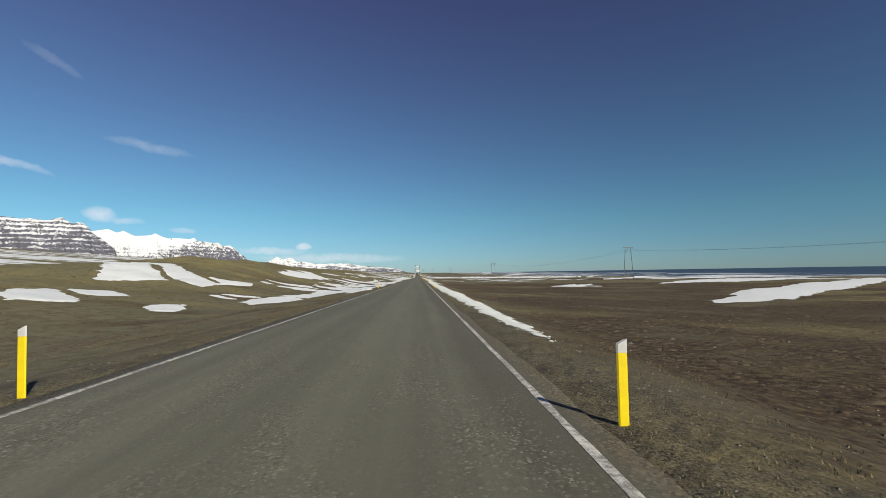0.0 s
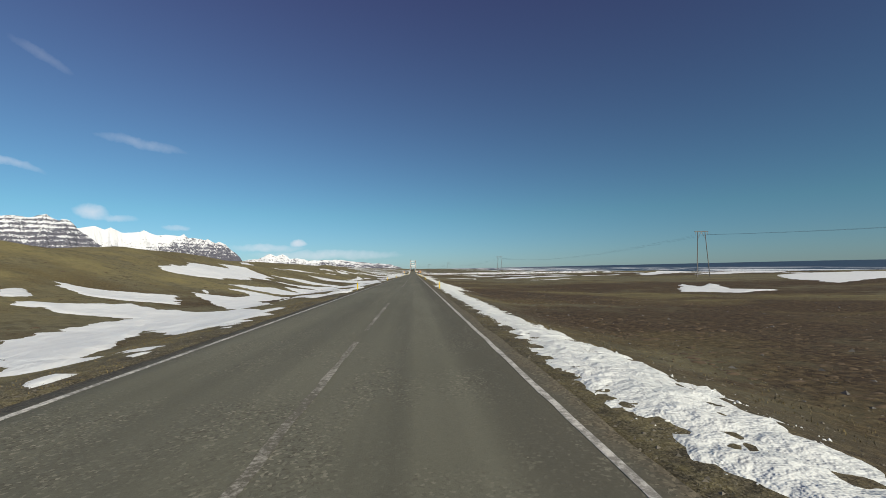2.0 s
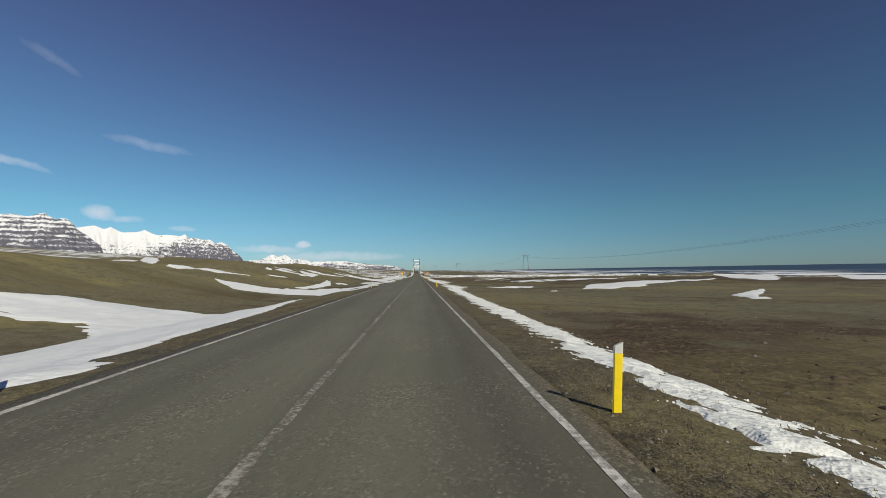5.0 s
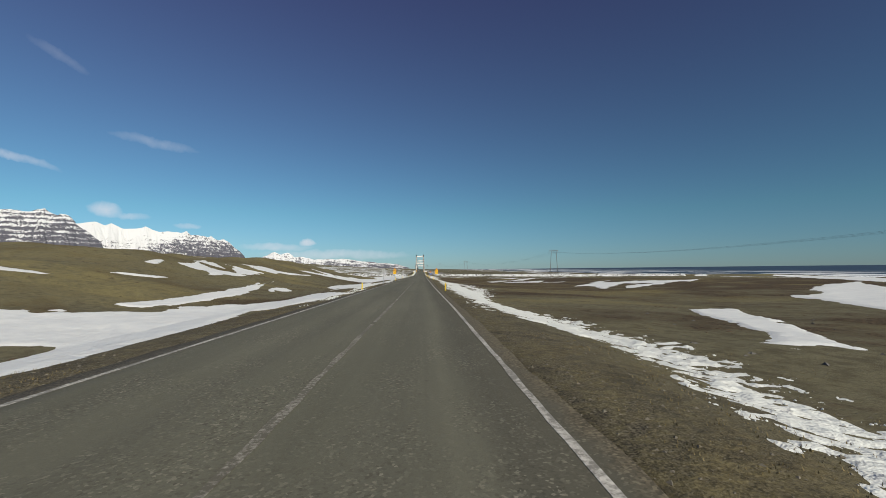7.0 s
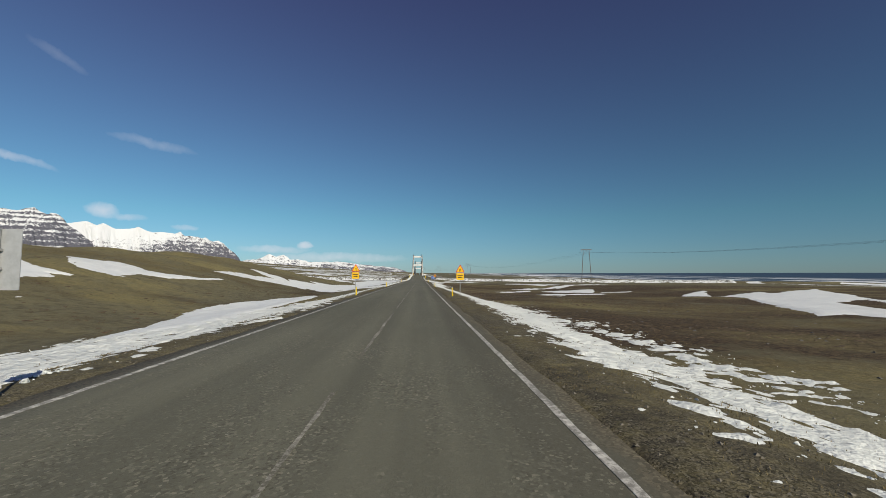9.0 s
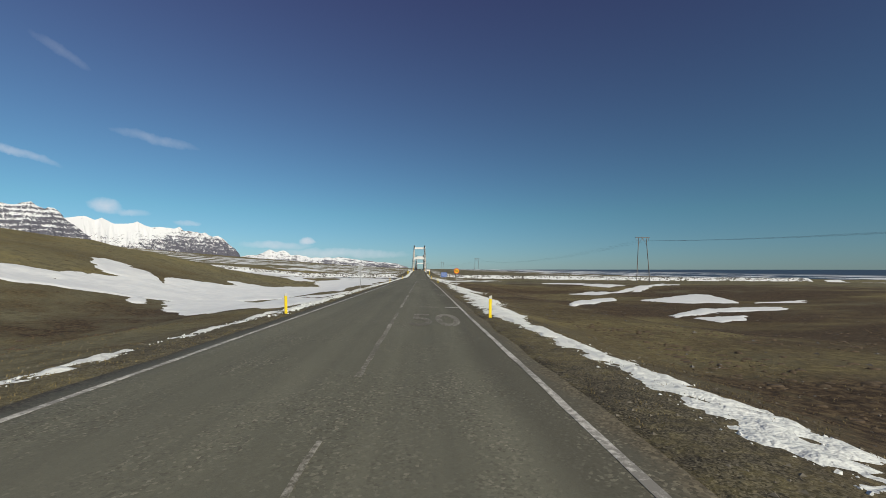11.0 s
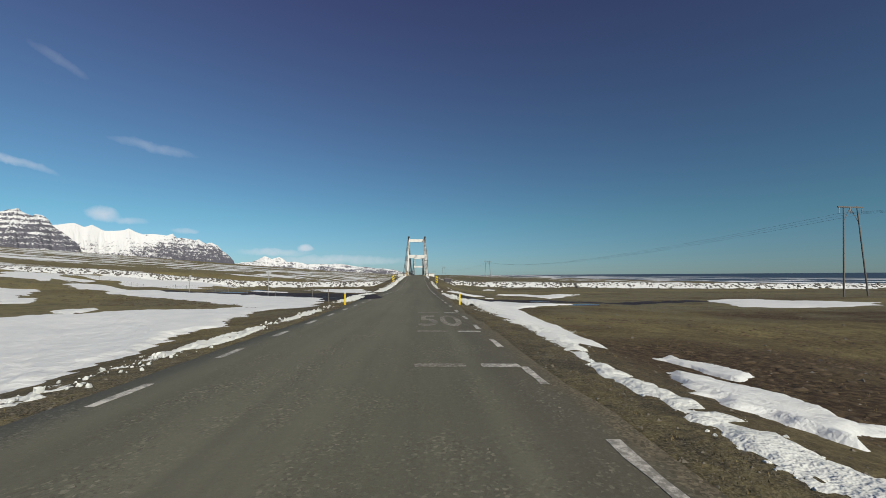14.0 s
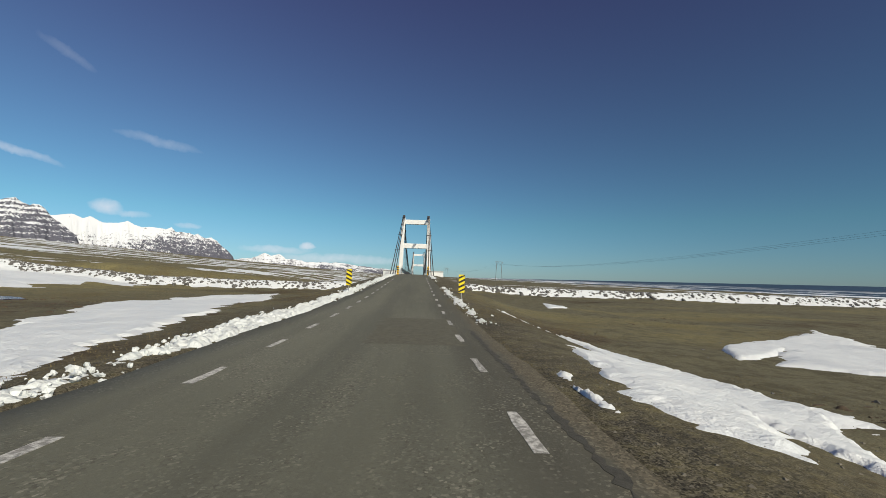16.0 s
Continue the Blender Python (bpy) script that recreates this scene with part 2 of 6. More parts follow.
def make_ground():
    m, nt, b = material("brown_heath_and_gravel")
    k = nodes_for(nt)
    x = k.axis(0)
    big = k.noise(0.030, 5, 0.55)
    mid = k.noise(0.20, 6, 0.62)
    clod = k.noise(1.1, 6, 0.70)
    fine = k.noise(4.5, 6, 0.74)
    tuft = k.noise(15.0, 5, 0.80)
    stone = k.cells(26).outputs["Color"]
    y = k.axis(1)
    grit = k.cells(46).outputs["Color"]
    sand = k.ramp(tuft, (0.32, (0.076, 0.070, 0.042)), (0.70, (0.168, 0.154, 0.094)))
    sand = k.mix(k.ramp(stone, (0.66, 0.0), (0.95, 0.75)), sand, (0.170, 0.152, 0.104))
    sand = k.mix(k.ramp(clod, (0.40, 0.75), (0.54, 0.0)), sand, (0.066, 0.058, 0.034))
    heath = k.ramp(fine, (0.36, (0.016, 0.011, 0.007)), (0.50, (0.052, 0.036, 0.021)), (0.68, (0.130, 0.098, 0.054)))
    gravel = k.mix(k.ramp(grit, (0.22, 0.0), (0.52, 0.35), (0.95, 1.0)), (0.027, 0.024, 0.016), (0.178, 0.158, 0.112))
    gravel = k.mix(k.ramp(clod, (0.38, 0.55), (0.52, 0.0)), gravel, (0.038, 0.033, 0.023))
    grass = k.ramp(k.num("ADD", k.num("MULTIPLY", tuft, 0.6), k.num("MULTIPLY", fine, 0.4)), (0.34, (0.072, 0.064, 0.028)), (0.66, (0.275, 0.238, 0.112)))
    # dark heath in blotches on the sandy plain
    spots = k.num("ADD", k.num("MULTIPLY", mid, 0.55), k.num("MULTIPLY", clod, 0.45))
    # the plain is bare and sandy along one stretch and round the junction
    bare = k.ramp(k.num("MULTIPLY", y, 0.002), (0.30, 0.15), (0.40, 0.01), (0.50, 0.03), (0.60, 0.15), (0.86, 0.15), (0.93, 0.02))
    bare = k.num("SUBTRACT", bare, 0.10)
    bare = k.num("MULTIPLY", bare, k.ramp(k.num("MULTIPLY", x, 0.1), (0.0, 0.0), (1.0, 1.0)))
    bare = k.num("SUBTRACT", bare, k.ramp(k.num("MULTIPLY", x, -0.1), (0.3, 0.0), (0.9, 0.055)))
    dry = k.noise(0.045, 5, 0.6, k.stretched(0.5, 1.3, 1))
    field = k.mix(k.ramp(k.num("ADD", k.num("ADD", k.num("MULTIPLY", spots, 0.70), k.num("MULTIPLY", dry, 0.45)), bare), (0.515, 0.0), (0.60, 1.0)), sand, heath)
    # tan grass on the hummocks to the left, and in long streaks elsewhere
    left = k.ramp(k.num("MULTIPLY", x, -0.02), (0.36, 0.0), (0.85, 1.0))
    streak = k.ramp(k.noise(0.05, 5, 0.6, k.stretched(0.45, 1.0, 1)), (0.50, 0.0), (0.60, 1.0))
    g_amt = k.num("ADD", k.num("MULTIPLY", streak, 0.70), k.num("MULTIPLY", left, 0.52))
    field = k.mix(k.num("MINIMUM", k.num("MULTIPLY", g_amt, k.ramp(spots, (0.38, 0.10), (0.56, 1.0))), 1.0), field, grass)
    # gravel verge
    dist = k.num("ABSOLUTE", x)
    verge = k.ramp(k.num("MULTIPLY", k.num("ADD", dist, k.num("MULTIPLY", k.num("SUBTRACT", mid, 0.5), 5.0)), 0.05), (0.20, 1.0), (0.36, 0.0))
    col = k.mix(verge, field, k.mix(k.ramp(k.num("ADD", k.num("MULTIPLY", spots, 0.6), k.num("MULTIPLY", fine, 0.4)), (0.46, 0.0), (0.62, 0.60)), gravel, grass))
    k.put(b.inputs["Base Color"], col)
    b.inputs["Roughness"].default_value = 0.95
    b.inputs["Specular IOR Level"].default_value = 0.2
    h = k.num("ADD", k.num("MULTIPLY", fine, 0.5), k.num("MULTIPLY", clod, 0.9))
    nb = k.bump(h, 0.8, 0.11)
    k.put(b.inputs["Normal"], k.bump(k.num("ADD", k.num("MULTIPLY", tuft, 0.55), k.num("MULTIPLY", grit, 0.40)), 0.8, 0.018, nb))
    return m


def make_snow():
    m, nt, b = material("old_wet_snow")
    k = nodes_for(nt)
    n1 = k.noise(0.8, 5, 0.6)
    n2 = k.noise(14, 4, 0.65)
    base = k.ramp(n1, (0.3, (0.60, 0.63, 0.64)), (0.7, (0.71, 0.73, 0.72)))
    dirt = k.ramp(k.noise(5.0, 6, 0.75), (0.62, 0.0), (0.80, 0.40))
    base = k.mix(dirt, base, (0.48, 0.46, 0.40))
    k.put(b.inputs["Base Color"], base)
    b.inputs["Roughness"].default_value = 0.55
    nb = k.bump(n2, 0.7, 0.05)
    k.put(b.inputs["Normal"], k.bump(k.noise(3.0, 4, 0.6), 0.5, 0.12, nb))
    return m


def make_ploughed():
    """Granular snow thrown up by the plough, speckled with grit."""
    m, nt, b = material("granular_ploughed_snow")
    k = nodes_for(nt)
    n1 = k.noise(0.9, 5, 0.65)
    clods = k.cells(14)
    base = k.ramp(n1, (0.3, (0.57, 0.60, 0.585)), (0.7, (0.69, 0.715, 0.69)))
    base = k.mix(k.ramp(clods.outputs["Color"], (0.05, 0.22), (0.4, 0.0)), base, (0.58, 0.59, 0.57))
    dirt = k.ramp(k.noise(9.0, 6, 0.78), (0.66, 0.0), (0.78, 0.60))
    base = k.mix(dirt, base, (0.30, 0.27, 0.21))
    k.put(b.inputs["Base Color"], base)
    b.inputs["Roughness"].default_value = 0.6
    nb = k.bump(k.noise(5.0, 3, 0.62), 0.8, 0.13)
    k.put(b.inputs["Normal"], k.bump(k.noise(22, 3, 0.65), 0.6, 0.014, nb))
    return m


def make_plain(name, colour, rough=0.6, metal=0.0, wear=0.18, scale=8.0, bump=0.15):
    """Painted or raw surface with soft dirt and fine unevenness."""
    m, nt, b = material(name)
    k = nodes_for(nt)
    n1 = k.noise(scale, 5, 0.65)
    n2 = k.noise(scale * 9, 3, 0.6)
    dark = tuple(c * (1 - wear * 2) for c in colour)
    k.put(b.inputs["Base Color"], k.mix(k.ramp(n1, (0.40, 0.0), (0.72, 0.8)), colour, dark))
    k.put(b.inputs["Roughness"], k.ramp(n1, (0.3, max(rough - 0.08, 0.05)), (0.7, min(rough + 0.12, 1.0))))
    b.inputs["Metallic"].default_value = metal
    k.put(b.inputs["Normal"], k.bump(n2, bump, 0.01))
    return m


def make_mountain(name, middle, spread, clean, bands, bare_x=None):
    """Layered basalt with snow on its ledges; more snow above the height middle, less to the right of bare_x."""
    m, nt, b = material(name)
    k = nodes_for(nt)
    z = k.axis(2)
    lay = nt.nodes.new("ShaderNodeTexWave")
    lay.wave_type, lay.bands_direction = "BANDS", "Z"
    lay.inputs["Scale"].default_value = 0.0085
    lay.inputs["Distortion"].default_value = 9.0
    lay.inputs["Detail"].default_value = 4
    lay.inputs["Detail Scale"].default_value = 0.22
    nt.links.new(k.tc.outputs["Object"], lay.inputs["Vector"])
    blot = k.noise(0.010, 6, 0.68)
    speck = k.noise(0.085, 4, 0.75, k.stretched(1, 1, 1.7))
    gully = k.noise(0.050, 5, 0.70, k.stretched(1, 1, 0.28))
    # the blue of distant haze is put into the rock colour
    rock = k.ramp(speck, (0.3, (0.060, 0.064, 0.092)), (0.7, (0.150, 0.150, 0.180)))
    high = k.num("MULTIPLY", k.num("SUBTRACT", z, middle), 1.0 / spread)
    high = k.num("MINIMUM", k.num("MAXIMUM", high, -0.34), clean)
    if bare_x is not None:
        side = k.num("MULTIPLY", k.num("SUBTRACT", bare_x, k.axis(0)), 1.0 / 900)
        high = k.num("ADD", high, k.num("MINIMUM", k.num("MAXIMUM", side, -0.15), 0.25))
    s = k.num("ADD", k.num("MULTIPLY", k.num("SUBTRACT", lay.outputs["Fac"], 0.5), bands), k.num("MULTIPLY", k.num("SUBTRACT", blot, 0.5), 1.5))
    s = k.num("ADD", s, k.num("MULTIPLY", k.num("SUBTRACT", speck, 0.5), 1.9))
    thin = k.noise(0.055, 3, 0.6, k.stretched(0.16, 0.16, 1.25))
    s = k.num("ADD", s, k.num("MULTIPLY", k.num("SUBTRACT", thin, 0.5), 1.3 if bare_x is None else 0.6))
    s = k.num("ADD", s, k.num("MULTIPLY", k.num("SUBTRACT", gully, 0.5), 1.9))
    amt = k.ramp(k.num("ADD", k.num("ADD", s, high), 0.5), (0.42, 0.0), (0.64, 1.0))
    k.put(b.inputs["Base Color"], k.mix(amt, rock, (0.74, 0.76, 0.78)))
    b.inputs["Roughness"].default_value = 0.9
    k.put(b.inputs["Normal"], k.bump(k.num("ADD", gully, speck), 0.8, 12.0))
    return m


def make_sea():
    m, nt, b = material("blue_sea")
    k = nodes_for(nt)
    foam = k.ramp(k.noise(0.010, 6, 0.7, k.stretched(1.0, 0.30, 1)), (0.50, 0.0), (0.54, 1.0))
    x = k.axis(0)
    shore = k.ramp(k.num("MULTIPLY", k.num("SUBTRACT", x, 330.0), 0.001), (0.30, 1.0), (0.75, 0.0))
    k.put(b.inputs["Base Color"], k.mix(k.num("MULTIPLY", foam, shore), (0.030, 0.055, 0.090), (0.75, 0.78, 0.80)))
    b.inputs["Roughness"].default_value = 0.6
    b.inputs["Specular IOR Level"].default_value = 0.2
    k.put(b.inputs["Normal"], k.bump(k.noise(0.12, 5, 0.65, k.stretched(1.0, 0.4, 1)), 0.6, 0.8))
    return m


def make_water():
    m, nt, b = material("meltwater")
    k = nodes_for(nt)
    b.inputs["Base Color"].default_value = (0.060, 0.054, 0.066, 1)
    b.inputs["Roughness"].default_value = 0.22
    b.inputs["Specular IOR Level"].default_value = 0.28
    k.put(b.inputs["Normal"], k.bump(k.noise(2.0, 4, 0.6), 0.12, 0.02))
    return m


M_ASPHALT, M_WET, M_PAINT, M_FADED = make_asphalt(), make_wet_asphalt(), make_paint(), make_faded_paint()
M_GROUND, M_SNOW, M_SEA, M_WATER, M_PLOUGHED = make_ground(), make_snow(), make_sea(), make_water(), make_ploughed()
M_YELLOW = make_plain("yellow_post_plastic", (0.82, 0.62, 0.008), 0.45, 0, 0.10, 6)
M_GREY_TOP = make_plain("grey_reflector_sheet", (0.55, 0.55, 0.52), 0.35, 0, 0.1)
M_SIGN_YELLOW = make_plain("yellow_sign_sheet", (0.86, 0.50, 0.01), 0.4, 0, 0.06)
M_LEMON = make_plain("lemon_yellow_sign_sheet", (0.82, 0.66, 0.02), 0.4, 0, 0.08)
M_SIGN_RED = make_plain("red_sign_border", (0.62, 0.03, 0.02), 0.4, 0, 0.06)
M_SIGN_BLACK = make_plain("black_sign_print", (0.015, 0.015, 0.015), 0.5, 0, 0.0)
M_SIGN_BLUE = make_plain("blue_sign_sheet", (0.02, 0.11, 0.42), 0.4, 0, 0.06)
M_SIGN_WHITE = make_plain("white_sign_print", (0.75, 0.76, 0.76), 0.4, 0, 0.04)
M_STEEL = make_plain("galvanised_steel", (0.42, 0.43, 0.43), 0.45, 0.6, 0.15, 12)
M_ALU = make_plain("bare_aluminium_sign_back", (0.50, 0.51, 0.51), 0.5, 0.3, 0.12)
M_WHITE = make_plain("white_bridge_paint", (0.78, 0.78, 0.75), 0.55, 0, 0.08, 1.2)
M_WOOD = make_plain("weathered_pole_wood", (0.16, 0.145, 0.13), 0.85, 0, 0.2, 3)
M_CABLE = make_plain("dark_cable", (0.06, 0.06, 0.06), 0.6, 0.3, 0.1)
M_CONCRETE = make_plain("pale_concrete", (0.45, 0.44, 0.41), 0.85, 0, 0.15, 2)
M_DARK_STEEL = make_plain("dark_painted_steel", (0.05, 0.05, 0.055), 0.6, 0.2, 0.1)
M_ROCK = make_plain("grey_boulder", (0.12, 0.115, 0.105), 0.9, 0, 0.25, 2.5, 0.6)
M_RIVER = make_plain("grey_river_water", (0.10, 0.12, 0.13), 0.15, 0, 0.1, 0.2)
M_PATCH = make_plain("dark_asphalt_patch", (0.092, 0.086, 0.058), 0.9, 0, 0.15, 6, 0.6)
M_SEAM = make_plain("dark_crumbled_asphalt", (0.054, 0.051, 0.040), 0.95, 0, 0.25, 9, 0.8)
M_PEBBLE = make_plain("verge_pebble", (0.15, 0.135, 0.105), 0.9, 0, 0.25, 5)
M_HEATH = make_plain("dark_heath_clump", (0.080, 0.056, 0.032), 0.95, 0, 0.40, 6, 0.9)
M_STRAW = make_plain("dry_straw_grass", (0.17, 0.135, 0.062), 0.9, 0, 0.25, 3)
M_MOUNT_NEAR = make_mountain("snowy_basalt_cliff", 395.0, 420.0, 0.12, 0.50)
M_MOUNT_FAR = make_mountain("snowy_mountain", 232.0, 330.0, 0.6, 0.16, -2250.0)
M_MOUNT_LOW = make_mountain("distant_snowy_hill", 90.0, 280.0, 0.9, 0.1)


# ---- helpers for shapes ----
def piles(x, y, cell, seed):
    """Height of heaped round lumps, one or so to each cell of that size."""
    u, v = np.asarray(x, float) / cell, np.asarray(y, float) / cell
    iu, iv = np.floor(u), np.floor(v)
    best = np.zeros_like(u)
    for du in (-1, 0, 1):
        for dv in (-1, 0, 1):
            a, b_ = iu + du, iv + dv
            cx, cy = a + 0.5 + 0.45 * lattice(a, b_, seed), b_ + 0.5 + 0.45 * lattice(a, b_, seed + 1)
            r = 0.50 + 0.32 * lattice(a, b_, seed + 2)
            d2 = ((u - cx) ** 2 + (v - cy) ** 2) / (r * r)
            best = np.maximum(best, r * np.sqrt(np.clip(1 - d2, 0, 1)))
    return best * cell


def lattice(ix, iy, seed):
    n = (ix.astype(np.int64) * 374761393 + iy.astype(np.int64) * 668265263 + seed * 974711) & 0x7FFFFFFF
    n = ((n ^ (n >> 13)) * 1274126177) & 0x7FFFFFFF
    n = (n ^ (n >> 16)) & 0x7FFFFFFF
    return n / float(0x7FFFFFFF) * 2 - 1


def wave(x, y, size, seed=0, octaves=1, gain=0.5):
    """Smooth value noise from -1 to 1 over arrays; size in metres."""
    total, amp, norm = 0.0, 1.0, 0.0
    for o in range(octaves):
        u, v = np.asarray(x, float) / size * 2**o + 17.3 * o, np.asarray(y, float) / size * 2**o - 9.1 * o
        iu, iv = np.floor(u), np.floor(v)
        fu, fv = u - iu, v - iv
        fu, fv = fu * fu * (3 - 2 * fu), fv * fv * (3 - 2 * fv)
        a, b_ = lattice(iu, iv, seed + o), lattice(iu + 1, iv, seed + o)
        c, d = lattice(iu, iv + 1, seed + o), lattice(iu + 1, iv + 1, seed + o)
        total = total + amp * ((a * (1 - fu) + b_ * fu) * (1 - fv) + (c * (1 - fu) + d * fu) * fv)
        norm += amp
        amp *= gain
    return total / norm


def step(a, b_, x):
    t = np.clip((np.asarray(x, float) - a) / (b_ - a), 0, 1)
    return t * t * (3 - 2 * t)


def left_edge(y):
    """Where the left edge line runs: the road narrows towards the bridge."""
    return np.interp(y, (0, 40, 100, 205, 240, 300, 340, 400, 427, 442, 453, 464, 535), (-3.50, -3.34, -3.46, -3.60, -3.44, -3.38, -3.22, -3.14, -2.85, -2.62, -2.40, -1.92, -1.85))


def right_edge(y):
    return np.interp(y, (0, 100, 200, 236, 264, 342, 368, 400, 425, 443, 453, 465, 535), (3.09, 3.12, 3.05, 3.14, 3.01, 3.03, 3.16, 3.18, 3.10, 2.83, 2.72, 2.62, 1.95))


def middle_line(y):
    """Where the broken centre line runs."""
    return np.interp(y, (0, 130, 205, 238, 282, 342, 410), (0.05, 0.07, 0.02, 0.17, 0.17, 0.32, 0.31))


def road_left(y):
    """The asphalt's own edges, beyond the painted lines."""
    return left_edge(y) - np.interp(y, (0, 430, 446, 470, 535), (0.42, 0.45, 1.0, 1.5, 0.6))


def road_right(y):
    return right_edge(y) + np.interp(y, (0, 430, 446, 470, 535), (0.38, 0.40, 0.85, 1.0, 0.5))


def rise(y):
    """The road's own height: level, then up to the bridge deck."""
    return 2.6 * step(464, 541, y)


def bank_line(x):
    """Where the boulder bank of the river runs."""
    return 561 - 0.045 * np.abs(x) + 2.0 * np.sin(np.asarray(x, float) / 23)


# how tall the left-hand hummocks stand along the road
HILL_Y = (0, 75, 110, 128, 158, 185, 200, 220, 240, 275, 300, 360, 386, 402)
HILL_TALL = (3.6, 4.2, 6.6, 7.8, 8.6, 7.9, 7.0, 5.4, 5.6, 8.2, 9.5, 9.5, 8.9, 10.6)


def height(x, y):
    """The land's height."""
    x, y = np.asarray(x, float), np.asarray(y, float)
    r = x - road_right(y) + 0.13
    l = road_left(y) + 0.12 - x
    road = rise(y)
    out = np.maximum(r, l)
    # right-hand plain, down to the beach
    right = -0.75 * step(0.8, 5.5, r) - 0.75 * step(5, 26, r) - 0.5 * step(30, 160, r) - 1.2 * step(7, 18, r) * (1 - step(45, 80, r)) * step(335, 365, y) * (1 - step(415, 435, y)) - 6.5 * step(270, 460, x)
    right = right + 0.28 * wave(x, y, 14, 3, 3) * step(6, 25, r) + 0.10 * wave(x, y, 2.6, 5, 3) * step(2, 8, r) + 0.5 * wave(x, y, 60, 8, 2) * step(15, 60, r) + 0.10 * wave(x, y, 4.5, 28, 2) * step(8, 20, r)
    # left-hand hollow and hummocks
    hill = (step(13, 60, l) * (1 - step(392, 446, y)) + 0.55 * step(45, 130, l) * step(392, 446, y)) * (np.interp(y, HILL_Y, HILL_TALL) + 2.6 * wave(x, y, 55, 11, 2) + 1.3 * wave(x, y, 21, 12, 2))
    flat = step(400, 432, y) * (1 - step(478, 510, y))
    left = -0.55 * step(0.6, 4.5, l) * (1 - 0.5 * flat) - np.interp(y, (170, 205, 245, 275), (1.15, 2.1, 2.1, 1.15)) * step(4, 14, l) * (1 - flat) * (1 - 0.4 * step(400, 432, y)) + hill
    left = left + 0.30 * wave(x, y, 12, 21, 3) * step(5, 18, l) + 0.75 * wave(x, y, 17, 23, 2) * step(28, 60, l) + 0.24 * wave(x, y, 5.5, 27, 2) * step(12, 30, l) + 0.10 * wave(x, y, 2.6, 25, 3) * step(2, 8, l) - 0.8 * step(300, 900, l)
    z = np.where(r > 0, right, np.where(l > 0, left, 0.0)) - 0.06
    z = z + road * (1 - step(3, 9, out))
    # the outwash plain climbs towards the mountains and gently ahead
    far_l = np.maximum(l - 120, 0)
    z = z + 0.088 * far_l * far_l / (far_l + 700) + 0.010 * np.maximum(y - 750, 0)
    # the boulder bank, then the river bed
    mound = np.clip(1 - np.abs(y - bank_line(x)) / 5.0, 0, 1)
    z = z + 1.5 * mound * mound * (3 - 2 * mound) * step(6, 12, out)
    bed = step(565, 574, y) * (1 - step(664, 676, y)) * (1 - step(180, 300, l))
    z = z * (1 - bed) + bed * -5.0
    return np.where(out < -0.15, np.minimum(z, road - 0.35), z)


def grid_mesh(name, xs, ys, zf, mat, keep=None):
    X, Y = np.meshgrid(xs, ys)
    Z = zf(X, Y)
    nx, ny = len(xs), len(ys)
    verts = np.stack([X.ravel(), Y.ravel(), Z.ravel()], -1)
    i = np.arange((nx - 1) * (ny - 1))
    a = (i // (nx - 1)) * nx + i % (nx - 1)
    quads = np.stack([a, a + 1, a + nx + 1, a + nx], -1)
    if keep is not None:
        k = keep(X, Y).ravel()
        quads = quads[k[quads].any(1)]
        used = np.unique(quads)
        remap = np.zeros(len(verts), np.int64)
        remap[used] = np.arange(len(used))
        verts, quads = verts[used], remap[quads]
    me = bpy.data.meshes.new(name)
    me.vertices.add(len(verts))
    me.vertices.foreach_set("co", verts.ravel())
    me.loops.add(len(quads) * 4)
    me.loops.foreach_set("vertex_index", quads.ravel().astype(np.int32))
    me.polygons.add(len(quads))
    me.polygons.foreach_set("loop_start", (np.arange(len(quads)) * 4).astype(np.int32))
    me.polygons.foreach_set("use_smooth", np.ones(len(quads), bool))
    me.update()
    me.validate()
    me.materials.append(mat)
    return new(name, me)


def spaced(a, b_, near, far, mid, grow):
    """Coordinates from a to b_, near apart within the stretch mid, then growing."""
    out = list(np.arange(mid[0], mid[1] + near / 2, near))
    s, v = near, out[-1]
    while v < b_:
        s = min(s * grow, far)
        v += s
        out.append(min(v, b_))
    s, v = near, out[0]
    while v > a:
        s = min(s * grow, far)
        v -= s
        out.insert(0, max(v, a))
    return np.array(out)


def part(name, bm, mat, parent=None, label="", smooth=False):
    me = bpy.data.meshes.new(name)
    bm.normal_update()
    bm.to_mesh(me)
    bm.free()
    if smooth:
        me.polygons.foreach_set("use_smooth", [True] * len(me.polygons))
    me.materials.append(mat)
    ob = new(name, me)
    if parent is not None:
        ob.parent = parent
    if label:
        ob["label"] = label
    return ob


